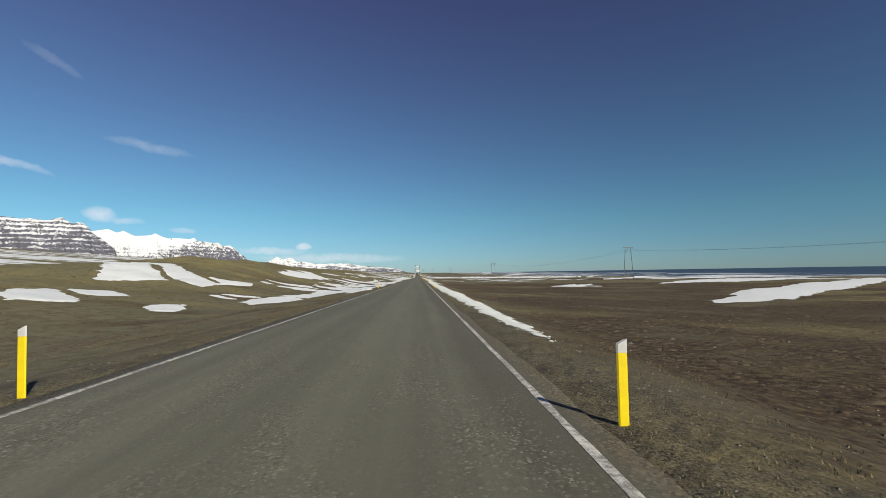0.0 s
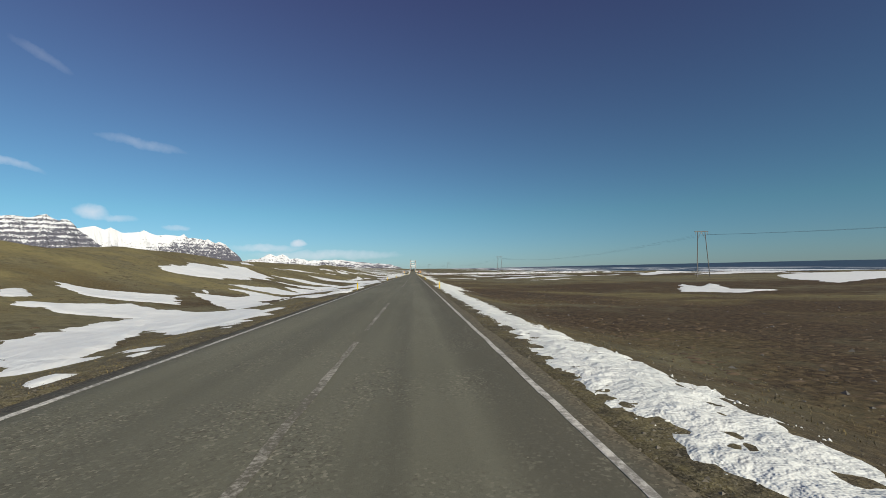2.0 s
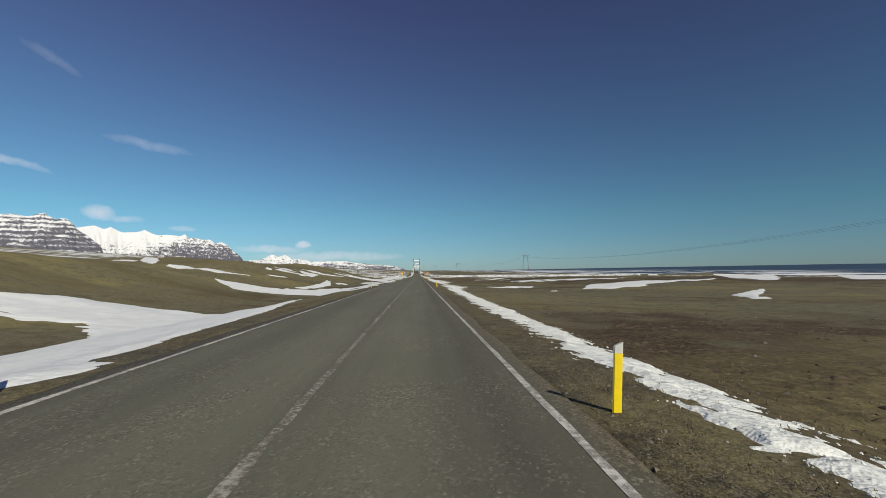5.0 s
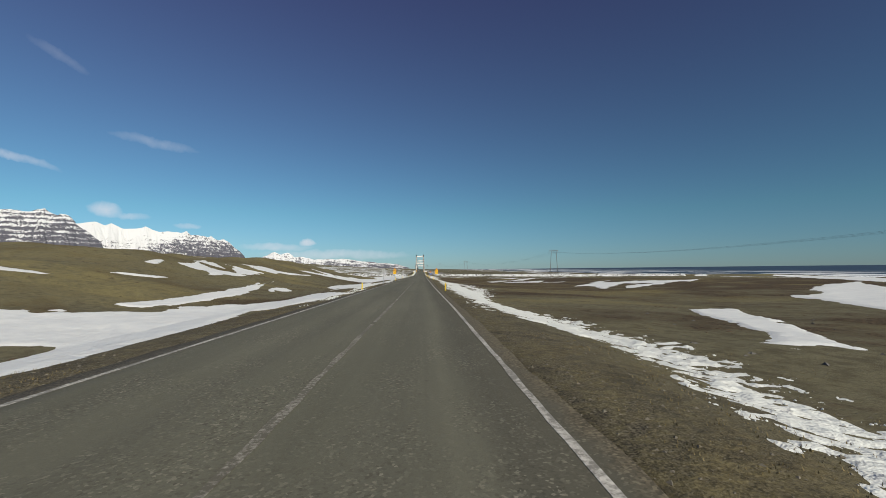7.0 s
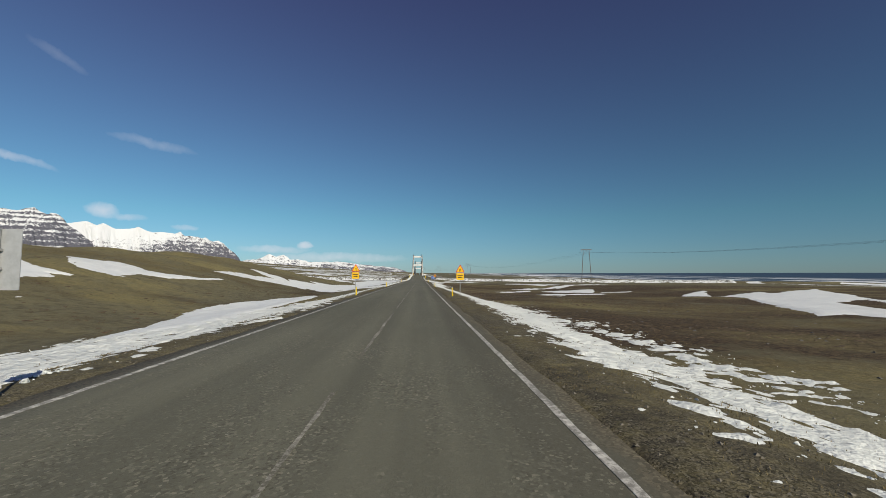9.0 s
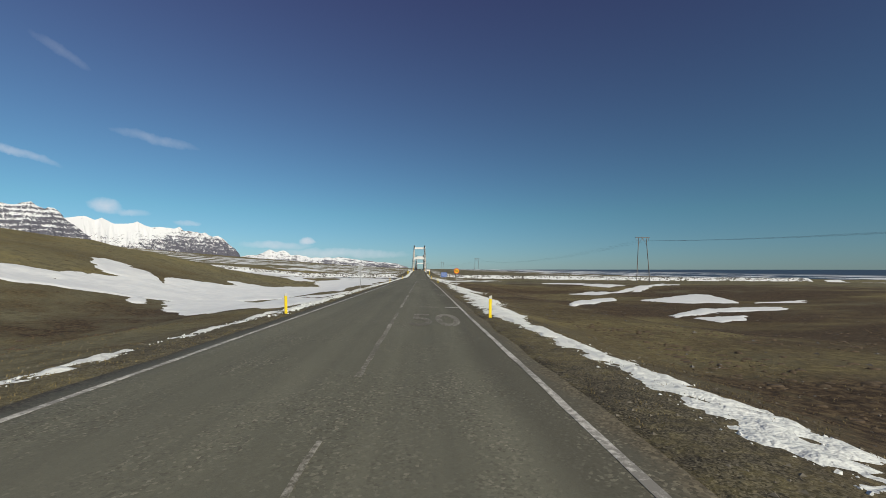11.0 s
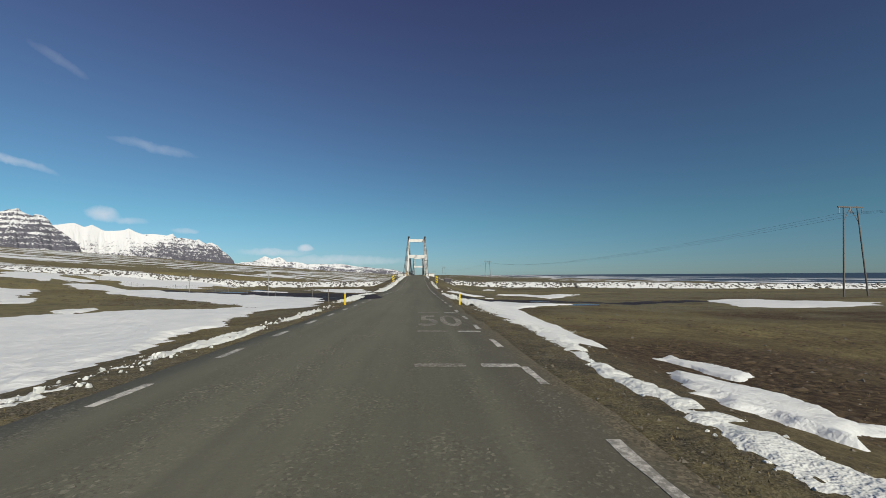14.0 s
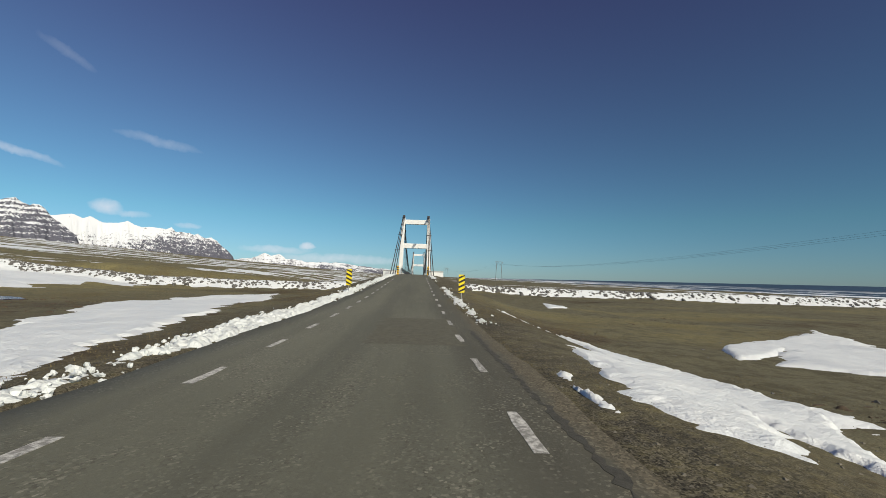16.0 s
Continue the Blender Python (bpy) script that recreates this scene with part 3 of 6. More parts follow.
def lumps_mesh(name, spots, jitter, mat, seed, label, cat, smooth=True):
    """Many rough lumps in one mesh; spots are rows of x, y, z, size."""
    tpl = bmesh.new()
    bmesh.ops.create_icosphere(tpl, subdivisions=1, radius=1)
    tpl.verts.ensure_lookup_table()
    base = np.array([v.co[:] for v in tpl.verts])
    tris = np.array([[v.index for v in f.verts] for f in tpl.faces])
    tpl.free()
    rng = np.random.default_rng(seed)
    P = np.array(spots)
    n = len(P)
    V = base[None] * (1 + jitter * (rng.random((n, len(base), 1)) - 0.5) * 2)
    V = V * (0.7 + 0.7 * rng.random((n, 1, 3))) * [1, 1, 0.8]
    a, b_ = rng.random(n) * 6.28, rng.random(n) * 6.28
    ca, sa, cb, sb = (f(q)[:, None] for q in (a, b_) for f in (np.cos, np.sin))
    x, y, z = V[:, :, 0], V[:, :, 1], V[:, :, 2]
    y, z = y * cb - z * sb, y * sb + z * cb
    x, y = x * ca - y * sa, x * sa + y * ca
    out = np.stack([x, y, z], -1) * P[:, None, 3:4] + P[:, None, :3]
    me = bpy.data.meshes.new(name)
    me.from_pydata(out.reshape(-1, 3).tolist(), [], (tris[None] + np.arange(n)[:, None, None] * len(base)).reshape(-1, 3).tolist())
    me.polygons.foreach_set("use_smooth", [smooth] * len(me.polygons))
    me.materials.append(mat)
    return tagged(new(name, me), label, cat, kind="stuff")


def box_bm(sx, sy, sz, at=(0, 0, 0), bevel=0.0, bm=None, turn=None):
    own = bm is None
    bm = bm or bmesh.new()
    m = Matrix.Translation(at) @ (turn or Matrix.Identity(4)) @ Matrix.Diagonal((sx, sy, sz, 1))
    made = bmesh.ops.create_cube(bm, size=1, matrix=m)
    if bevel:
        edges = list({e for v in made["verts"] for e in v.link_edges})
        bmesh.ops.bevel(bm, geom=edges, offset=bevel, segments=2, affect="EDGES")
    return bm


def rod_bm(a, b_, r1, r2=None, sides=10, bm=None):
    bm = bm or bmesh.new()
    a, b_ = Vector(a), Vector(b_)
    way = b_ - a
    m = Matrix.Translation((a + b_) / 2) @ way.to_track_quat("Z", "Y").to_matrix().to_4x4()
    bmesh.ops.create_cone(bm, cap_ends=True, segments=sides, radius1=r1, radius2=r1 if r2 is None else r2, depth=way.length, matrix=m)
    return bm


def empty(name, m):
    ob = new(name)
    ob.empty_display_size = 0.2
    ob.matrix_world = m
    return ob


# ---- ground, road, sea ----
GX = spaced(-4700, 4700, 0.5, 260, (-16, 16), 1.022)
GY = spaced(-1500, 4700, 1.0, 260, (-25, 600), 1.06)
GZ = height(*np.meshgrid(GX, GY))


def surf(x, y):
    """The height of the ground sheet itself, between its corners."""
    x, y = np.asarray(x, float), np.asarray(y, float)
    i = np.clip(np.searchsorted(GX, x) - 1, 0, len(GX) - 2)
    j = np.clip(np.searchsorted(GY, y) - 1, 0, len(GY) - 2)
    u, v = (x - GX[i]) / (GX[i + 1] - GX[i]), (y - GY[j]) / (GY[j + 1] - GY[j])
    return (GZ[j, i] * (1 - u) + GZ[j, i + 1] * u) * (1 - v) + (GZ[j + 1, i] * (1 - u) + GZ[j + 1, i + 1] * u) * v


def at_ground(x, y, rz=0.0, sink=0.0):
    return pose(x, y, float(surf(x, y)) - sink, 0, 0, rz)


ground = grid_mesh("ground", GX, GY, lambda X, Y: GZ, M_GROUND)
tagged(ground, "brown heath with gravel verges and tan grass", "ground", kind="structure")

sea = grid_mesh("sea", np.array([275.0, 700, 1500, 3000, 4750]), np.array([-1500.0, -700, -100, 300, 650, 1300, 2000, 3000, 4000, 4750]), lambda X, Y: -6.0 + 0.0105 * np.maximum(Y - 650, 0) + 0.007 * np.maximum(X - 700, 0), M_SEA)
tagged(sea, "dark blue sea with white surf lines", "sea", kind="structure")
river = grid_mesh("river", np.array([-700.0, -60, 0, 60, 400]), np.array([560.0, 600, 640, 680]), lambda X, Y: X * 0 - 3.6, M_RIVER)
tagged(river, "grey meltwater river under the bridge", "river", kind="structure")


def road_strip(name, y0, y1, dy, left, right, mat, cols=8):
    """A paved strip with a slight crown, ragged edges, sides and thickness."""
    yv = np.arange(y0, y1 + dy / 2, dy)
    bm = bmesh.new()
    rows = []
    for y in yv:
        a, b_ = left(y), right(y)
        row = []
        for c in range(cols + 1):
            x = a + (b_ - a) * c / cols
            ragged = 0.10 * float(wave(c * 7.0, y, 1.7, 31, 2)) if c in (0, cols) else 0.0
            row.append(bm.verts.new((x + ragged, y, road_top(x, y))))
        low = [bm.verts.new((row[0].co.x - 0.12, y, row[0].co.z - 0.3)), bm.verts.new((row[-1].co.x + 0.12, y, row[-1].co.z - 0.3))]
        rows.append([low[0], *row, low[1]])
    for r0, r1 in zip(rows, rows[1:]):
        for c in range(len(r0) - 1):
            bm.faces.new((r0[c], r0[c + 1], r1[c + 1], r1[c]))
    return part(name, bm, mat, smooth=True)


def road_top(x, y):
    a, b_ = float(road_left(y)), float(road_right(y))
    c = min(max((x - a) / (b_ - a), 0), 1)
    return float(rise(y)) - 0.035 * (c * 2 - 1) ** 2


road = road_strip("road", -30, 540, 0.5, lambda y: float(road_left(y)), lambda y: float(road_right(y)), M_ASPHALT)
tagged(road, "old grey asphalt road with pale stone grit", "road", kind="structure")


def painted(name, x0, x1, y0, y1, mat, label="", ragged=0.012, dy=0.5):
    """A thin coat of paint on the road; x0 and x1 are numbers or functions of y."""
    f0 = x0 if callable(x0) else (lambda y: x0)
    f1 = x1 if callable(x1) else (lambda y: x1)
    n = max(1, int(round((y1 - y0) / dy)))
    bm = bmesh.new()
    rows = []
    for i in range(n + 1):
        y = y0 + (y1 - y0) * i / n
        a, b_ = f0(y) + random.uniform(-ragged, ragged), f1(y) + random.uniform(-ragged, ragged)
        rows.append([bm.verts.new((x, y, road_top(x, y) + dz)) for x, dz in ((a, -0.004), (a, 0.005), ((a + b_) / 2, 0.0055), (b_, 0.005), (b_, -0.004))])
    for r0, r1 in zip(rows, rows[1:]):
        for c in range(4):
            bm.faces.new((r0[c], r0[c + 1], r1[c + 1], r1[c]))
    return part(name, bm, mat, road, label)


def edge(side, off):
    return lambda y: float(side(y)) + off


for y0 in range(-30, 403, 36):
    painted("edge_line", edge(right_edge, -0.052), edge(right_edge, 0.052), y0, min(y0 + 36, 409.6), M_PAINT, "worn white edge line")
    painted("edge_line", edge(left_edge, -0.052), edge(left_edge, 0.052), y0, min(y0 + 36, 411.4), M_PAINT, "worn white edge line")
for y0 in (50, 63.5, 76, 112, 125, 138, 151, 164, 177, 190, 203, 216, 229, 242, 255, 268, 281, 294, 307, 320, 333, 346, 360, 374, 388, 400):
    length = 5.0 if y0 < 45 else (12.4 if 110 < y0 < 240 else 10.5)
    wide = 0.055 if y0 < 240 or y0 > 330 else 0.035
    painted("centre_line", edge(middle_line, -wide), edge(middle_line, wide), y0, y0 + length, M_FADED, "faded broken centre line", 0.02)
for i in range(29):
    y0 = 410.92 + 3.61 * i
    painted("edge_dash", edge(right_edge, -0.07), edge(right_edge, 0.07), y0, y0 + 1.3, M_PAINT, "worn white edge dash", 0.02)
for i in range(31):
    y0 = 413.65 + 3.35 * i
    painted("edge_dash", edge(left_edge, -0.07), edge(left_edge, 0.07), y0, y0 + 1.2, M_PAINT, "worn white edge dash", 0.02)
for y0 in (346.3, 357.3, 368.0, 378.5, 391.5, 402.6, 415.8, 421.0, 428.2):
    painted("cross_bar", 1.10, 2.05, y0, y0 + 0.30, M_FADED, "faded white cross bar", 0.02, 0.15)
    painted("cross_bar", 2.36, edge(right_edge, -0.06), y0 - 0.03, y0 + 0.30, M_PAINT, "worn white cross bar", 0.02, 0.15)


def road_number(text, x, y, wide, long_):
    """Stretched numerals painted on the lane."""
    cu = bpy.data.curves.new("speed_marking", "FONT")
    cu.body, cu.extrude, cu.size, cu.resolution_u = text, 0.004, 1.0, 4
    cu.offset = 0.012
    tmp = new("speed_marking", cu)
    me = bpy.data.meshes.new_from_object(tmp.evaluated_get(bpy.context.evaluated_depsgraph_get()))
    bpy.data.objects.remove(tmp)
    co = np.array([v.co for v in me.vertices])
    lo, hi = co.min(0), co.max(0)
    for v in me.vertices:
        px = x + (v.co.x - lo[0]) / (hi[0] - lo[0]) * wide
        py = y + (v.co.y - lo[1]) / (hi[1] - lo[1]) * long_
        v.co = (px, py, road_top(px, py) + v.co.z * 0.1 + 0.006)
    me.materials.clear()
    me.materials.append(M_FADED)
    ob = new("speed_marking", me)
    ob.parent = road
    ob["label"] = "faded numerals painted on the lane"
    return ob


road_number("50", 0.88, 339.3, 1.68, 3.8)
road_number("50", 1.15, 422.6, 1.62, 4.2)


# a slightly darker asphalt repair laid into the old surface
repair = painted("asphalt_patch", 0.1, 2.6, 468, 474, M_PATCH, "slightly darker asphalt repair patch", 0.06, 0.3)
repair.location.z = -0.002
seam = painted("asphalt_seam", edge(right_edge, 0.47), edge(right_edge, 0.58), 458, 471, M_SEAM, "dark crumbled seam along the asphalt edge", 0.06, 0.12)
seam.location.z = -0.002


# ---- side road with meltwater ----
def wet_ground(label, xs_, ys_, low, high, inner, seed):
    """Dark wet track where it joins the road; low and high bound it along y, each as (x, y) stops."""
    def cover(X, Y):
        a, b_ = band_at(X, low), band_at(X, high)
        room = np.minimum(np.minimum(Y - a, b_ - Y), 1.6 * (np.abs(X) - inner))
        return np.minimum(room, 1.2) + 0.9 * wave(X * 0.6, Y, 2.2, seed, 3, 0.6) + 0.35 * wave(X * 0.5, Y, 0.6, seed + 3, 2)

    def z(X, Y):
        a, b_ = road_left(Y), road_right(Y)
        c = np.clip((X - a) / (b_ - a), 0, 1)
        paved = rise(Y) - 0.035 * (c * 2 - 1) ** 2
        on = (X > a - 0.12) & (X < b_ + 0.12)
        return np.where(on, np.maximum(paved, surf(X, Y)), surf(X, Y)) + np.clip(cover(X, Y) * 0.2, -0.02, 0.012)
    ob = grid_mesh("side_road", xs_, ys_, z, M_WET, lambda X, Y: cover(X, Y) > 0)
    return tagged(ob, label, "track", kind="structure")


def band_at(x, stops):
    return np.interp(x, [s[0] for s in stops], [s[1] for s in stops])


wet_ground("wet dark side track with meltwater", np.arange(3.2, 44, 0.14), np.arange(444, 474, 0.14),
           [(3.2, 449.0), (4.2, 447.3), (6, 446.6), (11, 451.2), (15, 453.8), (26, 460.0), (44, 467)], [(3.2, 452.5), (4.2, 452.6), (7, 456.3), (12, 457.6), (20, 461.2), (31, 466), (44, 472)], 3.6, 71)
wet_ground("wet dark side track with meltwater", np.arange(-46, -1.9, 0.14), np.arange(438, 487, 0.14),
           [(-46, 474), (-20, 457.5), (-12, 451.5), (-8, 446.5), (-5, 443.0), (-3.2, 441.8), (-1.9, 444.5)], [(-46, 485), (-20, 468), (-16, 467), (-9, 465), (-5, 458.2), (-3.4, 452.8), (-2.9, 449.8), (-2.3, 447.2), (-1.9, 445)], 1.5, 74)


def puddle(x, y, a, b_, turn, seed):
    bm = bmesh.new()
    z = float(surf(x, y)) + 0.055
    c, s = math.cos(radians(turn)), math.sin(radians(turn))
    ring = []
    for i in range(40):
        t = 2 * math.pi * i / 40
        r = 1 + 0.35 * float(wave(math.cos(t) * 3, math.sin(t) * 3, 1.5, seed, 3))
        u, v = a * r * math.cos(t), b_ * r * math.sin(t)
        ring.append(bm.verts.new((x + u * c - v * s, y + u * s + v * c, z)))
    bm.faces.new(ring)
    low = bmesh.ops.extrude_face_region(bm, geom=list(bm.faces))
    bmesh.ops.translate(bm, verts=[v for v in low["geom"] if isinstance(v, bmesh.types.BMVert)], vec=(0, 0, -0.15))
    bmesh.ops.recalc_face_normals(bm, faces=list(bm.faces))
    return tagged(part("puddle", bm, M_WATER), "shallow dark meltwater puddle on the heath", "puddle", "puddles by the side road")


puddle(17.2, 450.6, 2.6, 1.1, 25, 3)
puddle(14.5, 455.5, 1.2, 0.5, 20, 4)
puddle(-24, 466, 3.4, 1.2, 150, 5)
puddle(-33, 491, 7.0, 2.0, 160, 6)


# ---- snow ----
def snow_sheet(name, xs_, ys_, cover, thick, mat=None):
    """Snow lying on the land where cover(x, y) > 0; its rim dips under the ground."""
    def z(X, Y):
        c = cover(X, Y)
        lumps = 0.046 * wave(X, Y, 0.50, 61, 2) + 0.034 * wave(X, Y, 0.23, 67, 1)
        return surf(X, Y) + np.clip(c * 0.6, -0.10, 1.0) * thick * 2 * (0.5 + 0.5 * np.clip(1 - c, 0, 1)) + np.clip(c * 2, 0, 1) * lumps
    return grid_mesh(name, xs_, ys_, z, mat or M_SNOW, lambda X, Y: cover(X, Y) > 0.0)


def snow_patch(x, y, a, b_, turn, seed):
    """One patch: an oval with a ragged rim and bites taken out of it."""
    away = max(abs(x - 1.5) - b_, 3.0)
    size = min(max(away / 75, 0.09), 1.2)
    size = max(size, 2.6 * a / 170, 2.6 * b_ / 170)
    c, s = math.cos(radians(turn)), math.sin(radians(turn))
    us, vs = np.arange(-1.4 * a, 1.4 * a + size, size), np.arange(-1.5 * b_ - 0.3, 1.5 * b_ + 0.3 + size, size)

    def cover(U, V):
        r = np.sqrt((U / a) ** 2 + (V / b_) ** 2)
        big = wave(U + seed * 31, V, max(b_ * 1.5, 0.7), seed, 2)
        fine = wave(U + seed * 7, V, max(min(b_ * 0.35, 1.6), size * 2.2), seed + 9, 3, 0.6)
        return 1.0 - r + 0.42 * big + 0.22 * fine

    def place(U, V):
        return x + U * c - V * s, y + U * s + V * c

    def z(U, V):
        X, Y = place(U, V)
        k = cover(U, V)
        lumps = 0.025 * wave(X, Y, 0.6, 61, 2) + 0.016 * wave(X, Y, 0.25, 67, 1)
        bare = 0.35 * wave(X * 0, Y, 1.3, seed + 40, 3)
        off = (X > road_left(Y) - 1.0 - bare) & (X < road_right(Y) + 0.6 + bare)
        return np.where(off, -0.5, surf(X, Y)) + np.clip(k * 0.35, -0.05, 0.11) + np.clip(k * 3, 0, 1) * lumps
    ob = grid_mesh("snow_patch", us, vs, z, M_SNOW, lambda U, V: cover(U, V) > 0.0)
    me = ob.data
    n = len(me.vertices)
    if n == 0:
        bpy.data.objects.remove(ob)
        return None
    co = np.empty(n * 3)
    me.vertices.foreach_get("co", co)
    co = co.reshape(-1, 3)
    X, Y = place(co[:, 0].copy(), co[:, 1].copy())
    co[:, 0], co[:, 1] = X, Y
    me.vertices.foreach_set("co", co.ravel())
    me.update()
    size_word = "broad" if a * b_ > 60 else ("small" if a * b_ < 8 else "ragged")
    return tagged(ob, size_word + " white patch of old snow lying on brown heath", "snow patch", "snow patches")


# x, y, half length, half width, turn: patches far ahead, before the river
for n, row in enumerate([(-56.5, 490.1, 26, 3.8, 136), (-72.8, 524.8, 11.2, 4.4, 124), (-103.3, 527.7, 26, 4.8, 130), (-70.4, 538.6, 10.5, 4.8, 127), (-79.8, 550.4, 22.0, 6.4, 176)]):
    snow_patch(*row, n)


def mesh_from(name, co, quads):
    me = bpy.data.meshes.new(name)
    me.from_pydata(co.tolist(), [], quads.tolist())
    me.polygons.foreach_set("use_smooth", [True] * len(me.polygons))
    me.materials.append(M_SNOW)
    return new(name, me)


scraps = []


def snow_field(axis, *stops):
    """Old snow filling a hollow: along the axis, each stop says where it begins and ends across it; the rim is ragged."""
    us, lo, hi = (np.array([q[i] for q in stops], float) for i in range(3))
    seed = int(abs(us[0]) * 7 + abs(lo[1]) * 13) % 997
    u0, u1, v0, v1 = us[0], us[-1], lo.min(), hi.max()
    mx, my = ((u0 + u1) / 2, (v0 + v1) / 2) if axis == "x" else ((v0 + v1) / 2, (u0 + u1) / 2)
    wide = float(np.mean(hi - lo))
    area = (u1 - u0) * (v1 - v0)
    away = max(abs(mx) - (v1 - v0 if axis == "y" else u1 - u0) / 2, 4.0)
    soft = min(max(wide * 0.20, 0.22), 1.3)
    pad = soft * 1.2
    size = max(min(away / 95, 0.7), 0.07, math.sqrt(area / 15000))
    X, Y = np.meshgrid(*(np.arange(a - pad, b_ + pad + size, size) for a, b_ in ((u0, u1), (v0, v1))[:: 1 if axis == "x" else -1]))
    A, B = (X, Y) if axis == "x" else (Y, X)
    lo_, hi_ = np.interp(A, us, lo) + 0.10 * soft, np.interp(A, us, hi) - 0.10 * soft
    room = np.minimum(np.minimum(B - lo_, hi_ - B), np.minimum(A - u0, u1 - A)) / soft
    aside = np.maximum(road_left(Y) - 0.40 - X, X - road_right(Y) - 0.30)
    room = np.minimum(room, aside / soft)
    big = wave(X + seed * 3.1, Y * 0.6, soft * 3.5, seed, 3, 0.65)
    torn = wave(X * 0.55, Y, max(soft * 0.8, size * 3.0), seed + 9, 3, 0.7)
    holes = np.clip(wave(X * 0.6, Y * 0.6, soft * 2.6, seed + 17, 3, 0.65) - 0.30, 0, 1)
    k = np.minimum(room, 1.6) + 0.55 * big + 0.85 * torn - 3.2 * holes * np.clip(2.3 - room, 0, 1)
    lumps = 0.022 * wave(X, Y, 0.6, 61, 2) + 0.012 * wave(X, Y, 0.25, 67, 1) + 0.05 * wave(X, Y, 3.5, 68, 2)
    Z = surf(X, Y) + np.where(aside > 0, np.clip(k * 0.16, -0.05, 0.10) + np.clip(k * 2, 0, 1) * lumps, -0.2)
    m = (k > 0) & (aside > 0)
    cell = m[:-1, :-1] | m[1:, :-1] | m[:-1, 1:] | m[1:, 1:]
    # joined cells share a number
    mark = np.where(cell, np.arange(1, cell.size + 1).reshape(cell.shape), 0)
    while True:
        p = np.pad(mark, 1)
        nxt = np.where(cell, np.maximum.reduce([mark, p[:-2, 1:-1], p[2:, 1:-1], p[1:-1, :-2], p[1:-1, 2:]]), 0)
        if (nxt == mark).all():
            break
        mark = nxt
    ids, count = np.unique(mark[mark > 0], return_counts=True)
    if not len(ids):
        return None
    main = mark == ids[np.argmax(count)]
    co = np.stack([X, Y, Z], -1).reshape(-1, 3)

    def cut(which):
        r, c = np.nonzero(which)
        a = r * X.shape[1] + c
        quads = np.stack([a, a + 1, a + X.shape[1] + 1, a + X.shape[1]], -1)
        used, back = np.unique(quads, return_inverse=True)
        return co[used], back.reshape(-1, 4)

    scraps.append(cut(cell & ~main))
    ob = mesh_from("snow_patch", *cut(main))
    size_word = "broad" if area > 250 else ("small" if area < 30 else "ragged")
    return tagged(ob, size_word + " white patch of old snow lying on brown heath", "snow patch", "snow patches")


# left of the road
snow_field("x", (-42.4, 49.9, 54.8), (-40.2, 47.0, 52.7), (-37.9, 42.8, 50.1), (-35.7, 40.4, 48.0), (-33.4, 37.9, 45.9), (-31.2, 42.8, 43.3))
snow_field("y", (41.4, -23.1, -22.9), (43.5, -24.7, -22.3), (45.7, -26.7, -22.7), (47.8, -27.3, -23.6), (50.0, -26.2, -24.7), (52.1, -25.7, -25.6))
snow_field("x", (-45, 60, 60), (-43, 57, 60), (-40, 55, 61), (-38, 52, 59), (-36, 55, 58), (-34, 55, 55))
snow_field("y", (55.7, -5.3, -4.8), (56.8, -6.3, -4.6), (57.9, -7.3, -4.7), (58.9, -8.2, -5.1), (60.0, -8.8, -6.0), (61.1, -7.2, -6.8))
snow_field("x", (-24.0, 60.4, 61.1), (-21.8, 58.0, 69.7), (-19.5, 55.6, 73.0), (-17.3, 60.2, 68.8), (-15.0, 62.7, 64.4), (-12.8, 60.0, 60.2))
snow_field("x", (-30.4, 67.4, 67.6), (-29.4, 66.9, 68.2), (-28.3, 66.2, 67.5), (-27.2, 65.4, 66.7), (-26.1, 65.0, 65.8), (-25.0, 64.8, 64.9))
snow_field("x", (-30.1, 71.0, 71.1), (-28.7, 69.9, 70.8), (-27.2, 69.1, 71.0), (-25.8, 69.0, 71.0), (-24.3, 68.7, 69.9), (-22.9, 68.4, 68.5))
snow_field("y", (63.4, -5.8, -5.6), (68.9, -17.1, -6.4), (74.7, -22.7, -9.3), (80.2, -20.6, -12.0), (86.0, -19.6, -14.4), (91.5, -17.5, -17.1))
snow_field("x", (-20.1, 87.7, 99.3), (-17.0, 84.4, 95.0), (-13.7, 80.7, 89.3), (-10.5, 77.1, 84.0), (-7.2, 73.4, 76.1), (-4.0, 70.4, 75.1))
snow_field("y", (77, -36, -36), (79, -39, -36), (81, -42, -36), (83, -43, -36), (85, -45, -36), (87, -40, -36))
snow_field("x", (-42, 92, 93), (-40, 90, 93), (-38, 88, 93), (-37, 86, 96), (-35, 88, 97), (-33, 90, 91))
snow_field("y", (71, -50, -49), (78, -54, -42), (86, -59, -49), (94, -64, -55), (102, -70, -60), (110, -69, -65))
snow_field("x", (-31.4, 100.2, 102.0), (-26.1, 100.2, 108.1), (-20.5, 99.8, 105.6), (-15.3, 91.5, 104.2), (-9.7, 82.1, 93.7), (-4.4, 77.8, 86.1))
snow_field("x", (-64, 109, 110), (-59, 103, 109), (-54, 96, 104), (-49, 88, 96), (-44, 82, 91), (-39, 82, 88))
snow_field("y", (102.6, -33.5, -33.4), (103.7, -34.5, -33.2), (104.8, -35.5, -33.0), (105.8, -36.4, -33.6), (106.9, -37.2, -34.8), (108.0, -36.4, -36.2))
